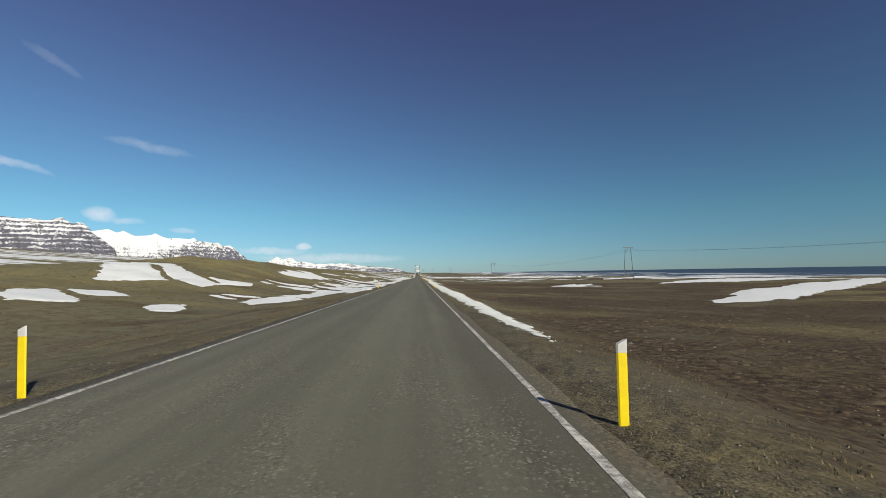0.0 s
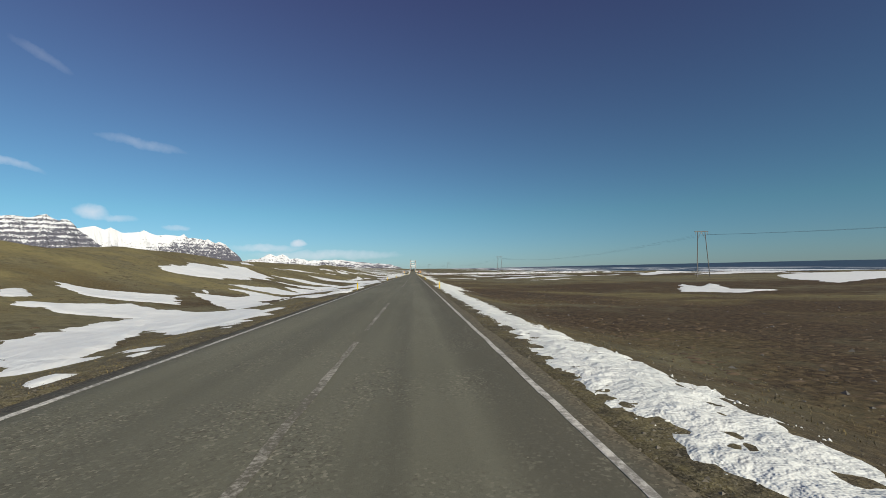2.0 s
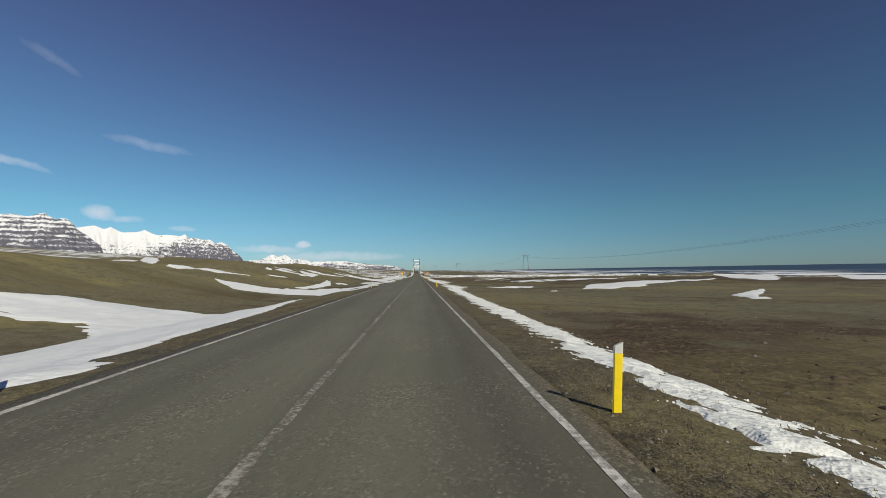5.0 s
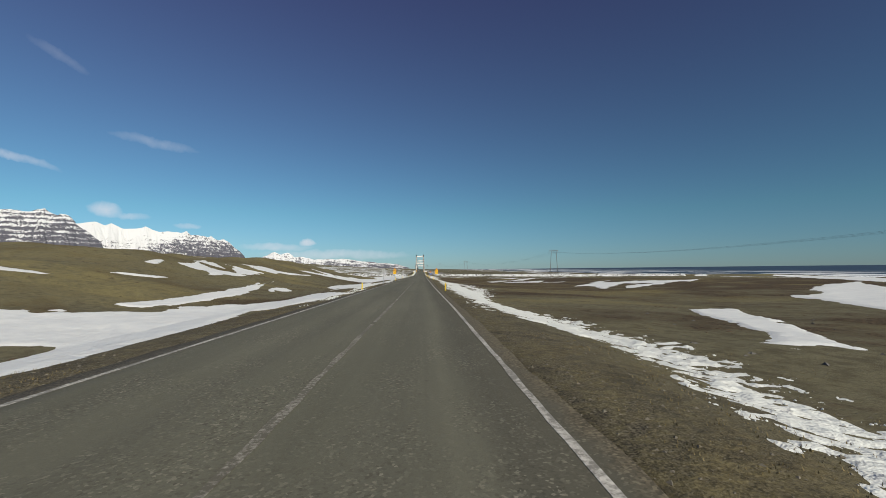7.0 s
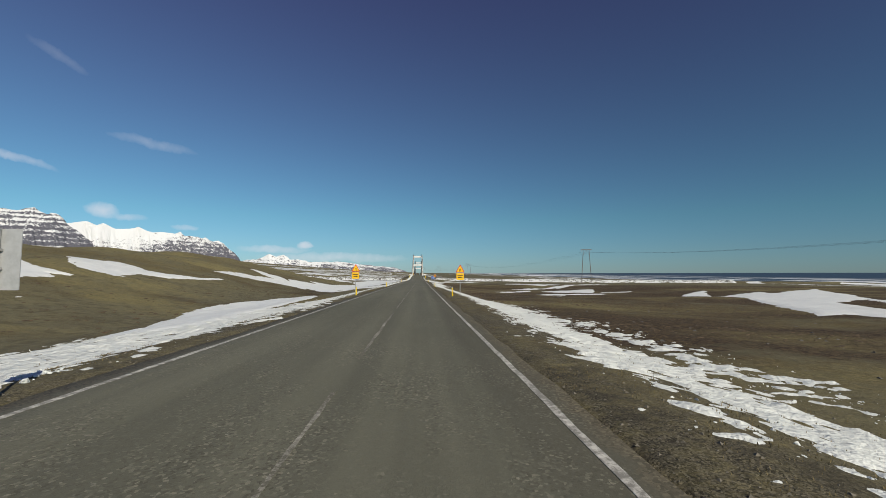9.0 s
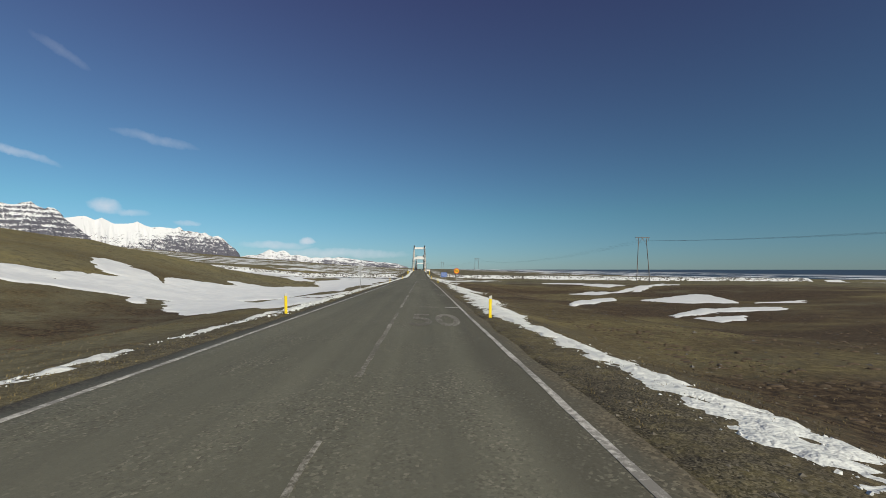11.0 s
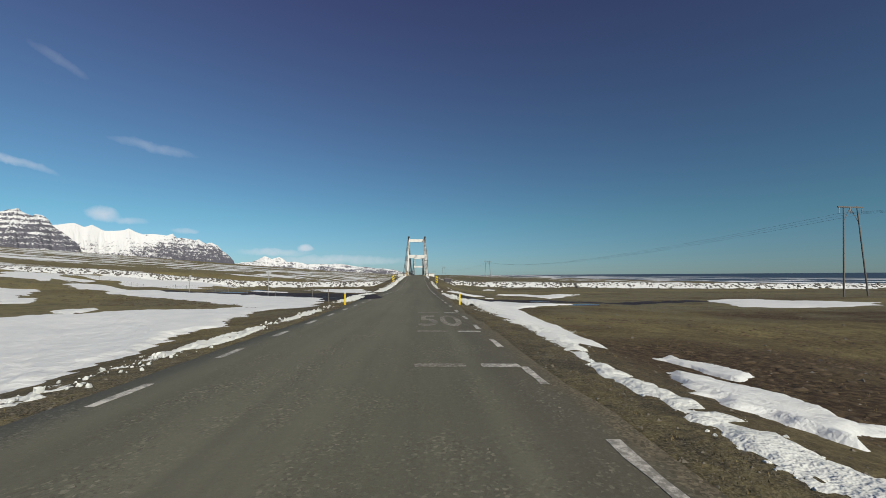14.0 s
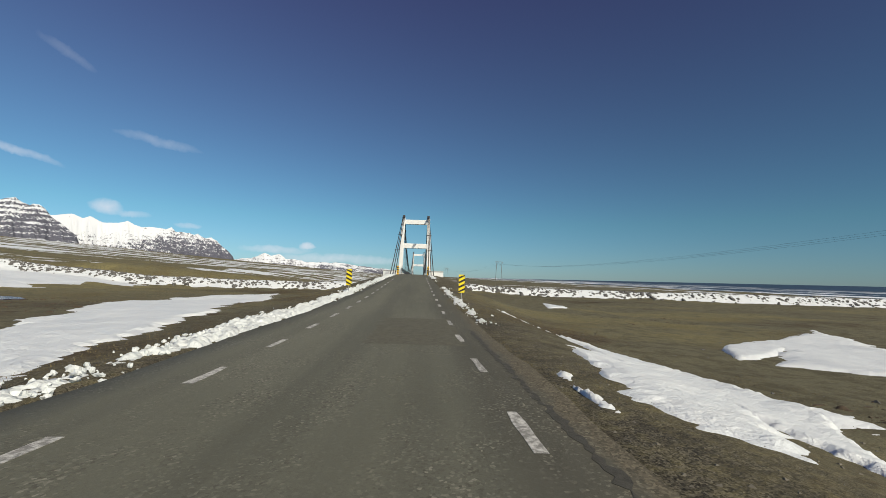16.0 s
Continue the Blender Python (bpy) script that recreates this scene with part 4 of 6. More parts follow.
snow_field("x", (-14.1, 113.6, 113.9), (-12.2, 110.9, 111.9), (-10.2, 108.0, 109.7), (-8.2, 104.8, 109.1), (-6.2, 102.6, 107.3), (-4.2, 101.1, 104.7))
snow_field("x", (-8.7, 112.8, 112.9), (-7.8, 112.1, 115.9), (-6.9, 110.7, 117.3), (-6.0, 109.2, 117.7), (-5.0, 107.8, 117.5), (-4.2, 112.0, 113.2))
snow_field("x", (-28.6, 124.5, 124.8), (-25.0, 119.9, 124.8), (-21.1, 114.1, 123.0), (-17.4, 108.3, 117.8), (-13.5, 104.9, 108.9), (-9.8, 98.2, 98.8))
snow_field("y", (109.7, -31.3, -26.8), (111.9, -35.7, -24.1), (114.2, -38.5, -25.3), (116.4, -33.6, -26.3), (118.7, -30.3, -27.3), (120.9, -28.5, -28.3))
snow_field("y", (118.3, -20.4, -19.8), (121.3, -23.3, -14.8), (124.6, -23.6, -15.9), (127.7, -22.5, -18.1), (131.0, -24.8, -20.6), (134.0, -28.0, -26.4))
snow_field("y", (125.3, -26.8, -26.8), (125.9, -27.5, -27.2), (126.6, -28.1, -27.6), (127.3, -28.7, -28.0), (127.9, -29.1, -28.4), (128.6, -28.9, -28.9))
snow_field("x", (-30.5, 141.5, 142.2), (-25.6, 138.2, 148.7), (-20.7, 133.9, 145.4), (-15.5, 131.7, 139.3), (-10.7, 123.7, 127.7), (-5.8, 117.9, 118.7))
snow_field("x", (-24.5, 152.1, 153.8), (-20.7, 146.2, 152.4), (-16.6, 142.8, 151.0), (-12.7, 138.9, 145.6), (-8.6, 134.1, 140.3), (-4.8, 129.3, 132.1))
snow_field("y", (146, -42, -41), (146, -41, -40), (147, -41, -39), (148, -41, -39), (148, -41, -40), (149, -41, -41))
snow_field("x", (-29.6, 162.5, 162.9), (-24.7, 159.8, 164.3), (-19.4, 154.4, 174.1), (-14.5, 148.6, 164.7), (-9.3, 141.0, 151.7), (-4.3, 138.3, 140.5))
snow_field("y", (142, -42, -42), (146, -46, -35), (151, -45, -33), (156, -43, -32), (160, -43, -34), (165, -43, -42))
snow_field("x", (-47, 160, 161), (-44, 153, 166), (-41, 151, 172), (-38, 152, 170), (-35, 157, 168), (-32, 166, 166))
snow_field("y", (165, -38, -37), (168, -41, -34), (171, -44, -33), (174, -47, -33), (178, -46, -37), (181, -44, -43))
snow_field("x", (-36, 182, 186), (-30, 184, 199), (-23, 184, 199), (-17, 178, 199), (-11, 161, 199), (-5, 155, 161))
snow_field("x", (-14.1, 219.1, 219.7), (-11.1, 214.2, 219.4), (-8.1, 211.2, 214.8), (-5.1, 208.6, 210.9))
snow_field("x", (-43.2, 248.0, 249.9), (-35.4, 239.2, 250.9), (-27.6, 238.2, 252.9), (-20.2, 241.1, 261.7), (-12.4, 231.3, 261.7), (-4.5, 216.6, 219.6))
snow_field("x", (-23.5, 258.6, 261.5), (-19.8, 253.3, 265.0), (-16.0, 249.4, 270.0), (-12.3, 245.5, 268.2), (-8.5, 241.2, 266.4), (-4.9, 239.8, 250.5))
snow_field("x", (-74, 284, 288), (-67, 281, 286), (-61, 273, 281), (-55, 267, 271), (-49, 264, 269), (-43, 267, 269))
snow_field("y", (261.5, -27.3, -24.7), (268.4, -27.3, -23.9), (275.8, -26.5, -23.5), (282.8, -27.4, -24.7), (290.2, -28.6, -26.3), (297.2, -29.0, -28.9))
snow_field("y", (277, -42, -42), (279, -42, -40), (280, -41, -39), (281, -40, -38), (283, -39, -38), (284, -37, -37))
snow_field("y", (259, -29, -26), (269, -27, -24), (278, -27, -24), (288, -28, -26), (298, -28, -28), (308, -30, -30))
snow_field("y", (283, -23, -23), (286, -23, -23), (288, -24, -23), (291, -25, -24), (294, -25, -24), (296, -25, -25))
snow_field("y", (289.6, -22.1, -21.8), (290.9, -24.1, -20.8), (292.3, -25.2, -21.5), (293.7, -25.3, -22.1), (295.1, -24.5, -22.8), (296.5, -23.6, -23.5))
snow_field("x", (-51, 305, 305), (-50, 301, 303), (-49, 298, 301), (-48, 294, 299), (-47, 294, 297), (-46, 294, 294))
snow_field("x", (-20.4, 314.9, 318.6), (-18.1, 308.1, 337.9), (-15.6, 301.3, 342.2), (-13.3, 295.0, 335.4), (-10.8, 288.8, 323.6), (-8.4, 291.9, 295.7))
snow_field("x", (-109, 318, 330), (-102, 311, 319), (-96, 311, 314), (-90, 298, 308), (-83, 290, 296), (-77, 284, 284))
snow_field("y", (300, -36, -36), (303, -39, -37), (305, -41, -39), (308, -44, -41), (311, -46, -44), (313, -47, -46))
snow_field("y", (295, -37, -36), (301, -41, -36), (307, -49, -35), (313, -50, -46), (319, -52, -51), (326, -55, -55))
snow_field("y", (306, -37, -37), (309, -38, -37), (313, -40, -37), (317, -42, -37), (320, -44, -37), (324, -44, -43))
snow_field("y", (319, -41, -41), (321, -43, -39), (322, -44, -36), (323, -45, -42), (325, -46, -46), (326, -48, -47))
snow_field("y", (317, -45, -44), (321, -51, -47), (325, -54, -50), (330, -57, -53), (334, -61, -56), (339, -60, -59))
snow_field("x", (-48, 335, 335), (-45, 332, 337), (-43, 329, 338), (-41, 328, 337), (-38, 328, 337), (-36, 327, 328))
snow_field("x", (-45, 337, 339), (-43, 334, 340), (-40, 334, 340), (-37, 334, 340), (-34, 339, 344), (-32, 345, 350))
snow_field("y", (351.6, -6.6, -5.2), (356.7, -13.7, -5.2), (362.1, -20.1, -7.1), (367.2, -22.6, -11.6), (372.6, -23.4, -14.3), (377.7, -21.8, -20.5))
snow_field("x", (-25.7, 369.0, 369.7), (-25.1, 366.7, 368.7), (-24.4, 365.0, 367.8), (-23.8, 364.4, 366.9), (-23.2, 363.8, 365.9), (-22.6, 364.8, 364.9))
snow_field("x", (-15.0, 373.0, 373.1), (-13.1, 370.7, 371.0), (-11.0, 367.8, 368.8), (-9.1, 365.4, 367.9), (-7.0, 363.1, 367.8), (-5.0, 362.1, 364.9))
snow_field("x", (-42.0, 385.3, 387.3), (-38.6, 379.9, 387.3), (-35.4, 377.2, 385.8), (-32.1, 377.9, 382.6), (-28.9, 376.4, 380.1), (-25.5, 374.2, 374.6))
snow_field("x", (-32.6, 385.0, 387.1), (-27.8, 375.3, 392.5), (-22.8, 373.1, 407.6), (-18.0, 376.3, 410.9), (-12.9, 386.1, 412.0), (-8.2, 376.3, 379.6))
snow_field("y", (361, -40, -34), (370, -38, -22), (380, -32, -23), (390, -24, -23), (400, -23, -22))
snow_field("x", (-30.7, 397.3, 397.3), (-26.4, 393.7, 400.9), (-22.1, 388.2, 400.9), (-18.1, 386.4, 400.9), (-13.8, 397.3, 400.9), (-9.5, 393.7, 395.5))
snow_field("y", (397.9, -6.2, -5.3), (405.9, -13.7, -8.0), (413.8, -20.3, -7.5), (421.3, -21.2, -7.5), (429.3, -17.8, -7.7), (437.2, -11.0, -8.2))
snow_field("y", (415.0, -5.4, -5.3), (418.3, -8.5, -5.9), (421.7, -11.6, -6.2), (425.0, -14.3, -6.2), (428.4, -15.3, -7.7), (431.7, -14.9, -10.5))
snow_field("y", (430.6, -16.4, -16.3), (431.3, -17.6, -16.4), (432.0, -18.5, -16.6), (432.6, -18.3, -16.9), (433.3, -18.1, -17.1), (433.9, -17.4, -17.3))
snow_field("y", (416.9, -24.1, -23.7), (424.5, -31.2, -29.6), (431.8, -37.8, -35.5), (439.4, -44.5, -42.2), (446.6, -51.2, -48.4), (454.3, -57.8, -55.9))
snow_field("y", (420, -22, -21), (429, -30, -27), (437, -36, -33), (446, -43, -39), (455, -50, -45), (464, -52, -51))
snow_field("y", (417, -25, -20), (429, -34, -29), (440, -39, -33), (452, -45, -39), (463, -54, -46), (475, -62, -55))
snow_field("y", (438.7, -27.3, -25.6), (441.7, -30.1, -27.3), (444.9, -32.0, -29.6), (448.0, -35.9, -32.5), (451.2, -38.9, -35.5), (454.2, -41.3, -38.1))
snow_field("y", (436.5, -8.8, -5.6), (450.6, -23.1, -8.0), (465.5, -38.2, -26.2), (479.6, -51.6, -41.3), (494.5, -65.9, -51.6), (508.6, -73.9, -72.3))
snow_field("y", (464.5, -5.2, -5.0), (468.1, -8.5, -6.4), (471.4, -11.3, -7.1), (475.0, -13.8, -7.9), (478.4, -13.9, -7.8), (481.9, -11.5, -10.7))
snow_field("y", (467.2, -19.1, -16.4), (471.0, -22.4, -18.7), (475.1, -24.3, -21.3), (478.9, -25.2, -23.7), (483.0, -27.8, -26.4), (486.8, -28.8, -28.7))
snow_field("y", (467.4, -9.8, -6.6), (479.8, -16.0, -9.3), (493.0, -21.7, -12.5), (505.4, -27.3, -15.8), (518.5, -23.8, -19.0), (530.9, -23.0, -22.2))
snow_field("x", (-122, 541, 552), (-114, 532, 545), (-106, 524, 538), (-97, 518, 529), (-89, 512, 528), (-81, 512, 522))
snow_field("x", (-120, 551, 552), (-112, 534, 553), (-105, 525, 542), (-97, 516, 531), (-89, 509, 520), (-82, 507, 509))
snow_field("y", (513, -59, -58), (521, -68, -51), (529, -82, -63), (537, -98, -66), (545, -107, -86), (553, -100, -97))
snow_field("x", (-104, 550, 550), (-94, 543, 550), (-84, 536, 553), (-74, 527, 546), (-65, 524, 549), (-55, 527, 529))
# right of the road
snow_field("x", (40, 124, 124), (43, 122, 130), (47, 121, 135), (50, 129, 139), (53, 140, 146), (57, 149, 150))
snow_field("y", (119, 44, 45), (125, 42, 56), (131, 47, 53), (137, 52, 56), (143, 57, 60), (150, 63, 63))
snow_field("y", (45, 32, 40), (85, 71, 91), (124, 119, 141), (164, 169, 192), (203, 217, 237), (243, 270, 279))
snow_field("y", (196, 37, 40), (202, 42, 43), (208, 44, 48), (214, 51, 54), (220, 58, 59), (226, 63, 63))
snow_field("x", (85, 142, 146), (125, 170, 201), (164, 199, 247), (201, 224, 276), (240, 257, 298), (279, 292, 315))
snow_field("y", (219.7, 22.7, 22.8), (220.0, 22.9, 23.1), (220.3, 23.0, 23.5), (220.6, 23.1, 23.9), (220.9, 23.2, 24.4), (221.2, 23.4, 23.6))
snow_field("x", (13.8, 228.5, 229.3), (16.7, 229.0, 233.5), (19.8, 233.5, 241.5), (22.7, 239.0, 247.9), (25.8, 244.8, 250.7), (28.7, 250.1, 250.9))
snow_field("y", (234, 34, 37), (238, 36, 43), (242, 39, 49), (246, 42, 53), (250, 45, 55), (254, 51, 52))
snow_field("x", (32, 229, 230), (41, 240, 251), (51, 246, 271), (61, 261, 274), (71, 270, 283), (81, 281, 282))
snow_field("x", (47, 251, 256), (66, 267, 283), (84, 284, 301), (103, 304, 319), (121, 324, 335), (140, 344, 345))
snow_field("y", (294, 40, 41), (303, 44, 49), (313, 52, 56), (323, 60, 64), (333, 68, 70), (342, 75, 76))
snow_field("x", (164, 300, 304), (185, 304, 326), (204, 314, 346), (225, 332, 367), (245, 346, 388), (265, 357, 408))
snow_field("y", (294, 35, 36), (309, 39, 45), (324, 44, 54), (338, 53, 63), (353, 57, 73), (368, 79, 81))
snow_field("x", (200, 325, 325), (214, 326, 336), (228, 339, 349), (242, 342, 357), (256, 343, 368), (270, 357, 368))
snow_field("y", (307, 35, 39), (322, 43, 47), (337, 52, 54), (352, 52, 58), (366, 60, 66), (381, 75, 76))
snow_field("y", (322, 51, 51), (337, 60, 73), (353, 70, 86), (368, 85, 100), (384, 101, 112), (400, 123, 125))
snow_field("y", (364.4, 28.5, 28.9), (365.4, 28.3, 31.6), (366.4, 28.0, 32.4), (367.4, 27.9, 33.3), (368.4, 31.2, 34.1), (369.4, 34.9, 35.0))
snow_field("y", (367.7, 26.1, 26.7), (370.6, 27.8, 31.7), (373.3, 30.6, 35.1), (376.2, 33.7, 42.7), (378.9, 36.2, 48.1), (381.8, 46.4, 49.7))
snow_field("x", (15.4, 369.2, 369.2), (21.8, 381.4, 384.7), (24.5, 384.4, 390.5), (27.1, 387.1, 395.2), (29.8, 393.8, 395.2))
snow_field("y", (382.6, 21.9, 21.9), (383.2, 22.1, 23.1), (383.9, 22.2, 24.1), (384.5, 22.8, 25.1), (385.1, 24.0, 25.2), (385.8, 25.1, 25.2))
snow_field("y", (388, 54, 55), (388, 48, 59), (389, 52, 59), (390, 54, 60), (390, 55, 61), (391, 61, 61))
snow_field("x", (26.1, 388.8, 388.9), (27.9, 390.0, 392.9), (29.5, 391.1, 396.7), (31.3, 391.9, 398.2), (32.9, 394.8, 399.4), (34.7, 399.9, 400.6))
snow_field("x", (36, 392, 393), (40, 387, 397), (44, 388, 401), (49, 389, 406), (53, 397, 409), (57, 408, 412))
snow_field("x", (5.6, 413.7, 414.9), (6.3, 412.4, 416.5), (6.9, 413.0, 417.2), (7.6, 413.6, 417.0), (8.3, 414.2, 416.5), (8.9, 414.7, 415.2))
snow_field("y", (410, 35, 36), (412, 35, 38), (415, 35, 40), (417, 37, 42), (420, 39, 43), (422, 42, 42))
snow_field("y", (412, 32, 36), (414, 31, 37), (416, 33, 38), (418, 35, 39), (421, 38, 40), (423, 41, 41))
snow_field("y", (417.7, 8.6, 8.8), (418.3, 8.5, 9.6), (419.0, 8.4, 9.5), (419.6, 8.2, 9.3), (420.2, 8.0, 9.1), (420.9, 8.8, 9.0))
snow_field("y", (309, 137, 139), (360, 159, 185), (405, 190, 223), (453, 220, 262), (499, 251, 297), (547, 284, 333))
snow_field("x", (43, 432, 434), (47, 429, 438), (50, 432, 442), (53, 435, 447), (57, 441, 452), (60, 455, 457))
snow_field("x", (4.9, 419.6, 442.9), (6.9, 420.8, 449.1), (9.0, 443.3, 452.6), (11.1, 445.6, 450.6), (13.2, 447.2, 450.3), (15.2, 449.5, 449.9))
snow_field("y", (420, 48, 50), (429, 53, 57), (439, 60, 65), (448, 68, 73), (458, 76, 82), (468, 84, 89))
snow_field("y", (437.7, 4.8, 5.5), (440.3, 5.3, 8.2), (443.0, 5.9, 9.5), (445.5, 6.9, 11.5), (448.2, 8.0, 14.5), (450.7, 14.1, 16.5))
snow_field("y", (418, 41, 44), (429, 53, 57), (442, 63, 67), (454, 72, 74), (466, 79, 82), (478, 88, 89))
snow_field("x", (8.8, 457.7, 458.0), (9.0, 457.7, 459.6), (9.3, 457.8, 459.0), (9.5, 457.8, 458.6), (9.7, 457.8, 458.2), (9.9, 457.9, 457.9))
snow_field("x", (38, 455, 457), (44, 454, 470), (50, 457, 478), (56, 459, 482), (62, 463, 478), (69, 468, 470))
snow_field("x", (4.7, 462.3, 464.4), (5.7, 461.7, 469.5), (6.6, 463.1, 470.0), (7.6, 463.9, 470.0), (8.6, 464.5, 468.8), (9.5, 464.8, 466.5))
snow_field("y", (462.8, 4.0, 4.1), (463.1, 4.0, 4.2), (463.4, 3.9, 4.2), (463.7, 3.8, 4.2), (464.0, 3.8, 4.1), (464.3, 3.8, 3.9))
snow_field("y", (464.8, 4.1, 4.1), (464.9, 4.0, 4.1), (465.1, 4.0, 4.2), (465.2, 4.0, 4.2), (465.3, 4.0, 4.1), (465.4, 4.0, 4.0))
snow_field("y", (466.1, 3.9, 3.9), (466.3, 3.9, 4.0), (466.4, 3.9, 4.1), (466.5, 3.9, 4.1), (466.6, 3.9, 4.0), (466.7, 3.9, 3.9))
snow_field("y", (459, 48, 55), (463, 47, 64), (467, 51, 63), (470, 54, 63), (474, 58, 62), (477, 62, 63))
snow_field("y", (461.6, 6.7, 6.9), (465.5, 6.9, 9.3), (469.6, 6.8, 8.7), (473.6, 6.7, 6.8), (477.7, 6.2, 6.3), (481.7, 5.8, 5.8))
snow_field("x", (12.5, 471.7, 471.9), (14.1, 472.6, 475.0), (15.7, 473.9, 476.6), (17.4, 475.5, 477.9), (19.0, 477.1, 478.1), (20.7, 478.9, 479.0))
snow_field("x", (18.9, 475.0, 475.9), (20.4, 475.8, 478.4), (21.8, 476.0, 477.8), (23.3, 476.8, 478.5), (24.6, 477.7, 478.8), (26.1, 479.0, 479.1))
snow_field("y", (466.9, 19.0, 19.4), (471.3, 13.2, 21.7), (475.9, 17.5, 24.3), (480.3, 19.7, 26.7), (485.0, 27.6, 29.4), (489.3, 31.8, 32.0))
snow_field("y", (502.5, 15.0, 15.2), (505.0, 15.5, 18.1), (507.7, 16.2, 18.6), (510.2, 16.9, 19.0), (512.8, 17.4, 18.0), (515.3, 18.1, 18.1))
# the loose bits round all of them
base = np.cumsum([0] + [len(c) for c, q in scraps])
bits = mesh_from("snow_scraps", np.concatenate([c for c, q in scraps]), np.concatenate([q + b_ for (c, q), b_ in zip(scraps, base)]))
tagged(bits, "small torn scraps of old snow round the patches", "snow", kind="stuff")


def band(y, stops, col):
    return np.interp(y, [s[0] for s in stops], [s[col] for s in stops])


# ploughed verge snow: y, inner edge, outer edge from the road's middle, fullness
VERGE_START = [(10, 4.8, 5, -0.5), (12.1, 4.7, 5.3, 0.2), (14.5, 4.35, 5.4, 0.6), (19, 4.35, 5.4, 0.8), (30, 4.3, 5.7, 0.8), (36, 4.2, 5.6, 0.9), (41, 4.2, 5.8, 0.9), (46, 4.1, 6.3, 0.9), (51, 4.1, 5.5, 0.9), (67, 4.1, 5.5, 0.9), (70.5, 4, 6, 0.9), (76, 4.2, 5.5, 0.9), (97, 4, 5.2, 0.95), (105.5, 4.05, 5.6, 0.9), (110, 4.1, 6.8, 0.8), (114.5, 4.2, 7.7, 0.8), (119, 4.4, 7.6, 0.6), (125, 4.75, 8.5, 0.4), (128.5, 4.75, 8.4, 0.4), (130.5, 4.8, 6.8, 0.6), (134, 4.9, 7.6, 0.6), (138.5, 5, 8.2, 0.6), (143, 4.95, 7.0, 0.7), (165, 4.8, 6.6, 0.7), (190, 4.8, 6.8, 0.6)]
VERGE_MIDDLE = [(189, 4.8, 6.8, 0.6), (202, 4.95, 7.2, 0.6), (205, 5.4, 7.8, 0.6), (208.5, 5.1, 7.3, 0.65), (213, 5.05, 8.1, 0.5), (217, 5.4, 8.4, 0.45), (221, 6.0, 9.4, 0.5), (225, 7.3, 9.8, 0.4), (228, 7.6, 10.4, 0.35), (231.5, 5.9, 9.6, 0.4), (233.5, 5, 9.3, 0.55), (236, 4.8, 9.2, 0.75), (239, 4.85, 8.6, 0.8), (241, 4.8, 6.8, 0.8), (244.5, 4.6, 6.4, 0.8), (249, 4.5, 7.0, 0.7), (253, 4.5, 7.7, 0.7), (258, 4.55, 8.4, 0.8), (262, 4.7, 8.8, 0.8), (266.5, 5.0, 9.4, 0.8), (269, 5.1, 10.0, 0.75), (273, 5, 10.4, 0.7), (277.5, 4.9, 10.9, 0.6), (286, 4.9, 10.7, 0.5), (291, 5, 10.7, 0.5), (300, 5.3, 10.3, 0.55), (309, 5.9, 9.6, 0.6)]
VERGE_AFTER = [(308, 5.8, 9.4, 0.6), (320, 5.2, 7.4, 0.6), (338, 4.4, 5.6, 0.5), (341, 4.3, 5.1, 0.5), (342.5, 4.05, 5.3, 0.7), (344.5, 4.05, 5.8, 0.85), (350, 4.1, 5.7, 0.8), (356, 4.3, 6.8, 0.7), (361, 4.5, 7.6, 0.6), (366, 4.6, 5.9, 0.4), (368.5, 4.5, 5.8, 0.5), (371, 4.55, 7.2, 0.7), (374.5, 4.6, 8.4, 0.75), (378, 4.7, 8.8, 0.7), (381, 4.9, 8.2, 0.6), (387, 5.4, 7.6, 0.4), (393.5, 5, 6.1, 0.55), (398.5, 4.9, 5.5, 0.55), (402, 4.8, 5.6, 0.5), (405, 4.5, 5, 0.1)]
VERGE_END = [(404, 4.5, 5, 0.1), (407.5, 4.5, 5.2, 0), (411, 4.4, 5.3, 0.6), (415.5, 4.4, 4.95, 0.5), (417, 4.5, 4.9, 0.3), (419, 4.7, 5.6, 0.3), (423, 4.9, 6.6, 0.6), (427, 5.1, 7.8, 0.8), (429, 4.6, 7.8, 0.8), (431, 4.4, 7.2, 0.8), (434, 4.6, 7, 0.8), (437, 4.7, 6.6, 0.5), (440, 4.9, 6, -0.2)]
VERGE_LEFT = [(250, 4.7, 5.7, -0.75), (262, 4.7, 5.8, -0.75), (274, 4.7, 5.9, -0.6), (277, 4.7, 7.4, 0.2), (281, 4.7, 11.5, 0.6), (294, 4.8, 14.0, 0.6), (304, 4.9, 9.0, 0.6), (320, 4.9, 6.6, 0.4), (340, 4.6, 5.5, -0.3), (362, 4.4, 5.5, -0.45), (400, 4.2, 5.2, -0.5), (430, 4.1, 4.8, -0.6)]


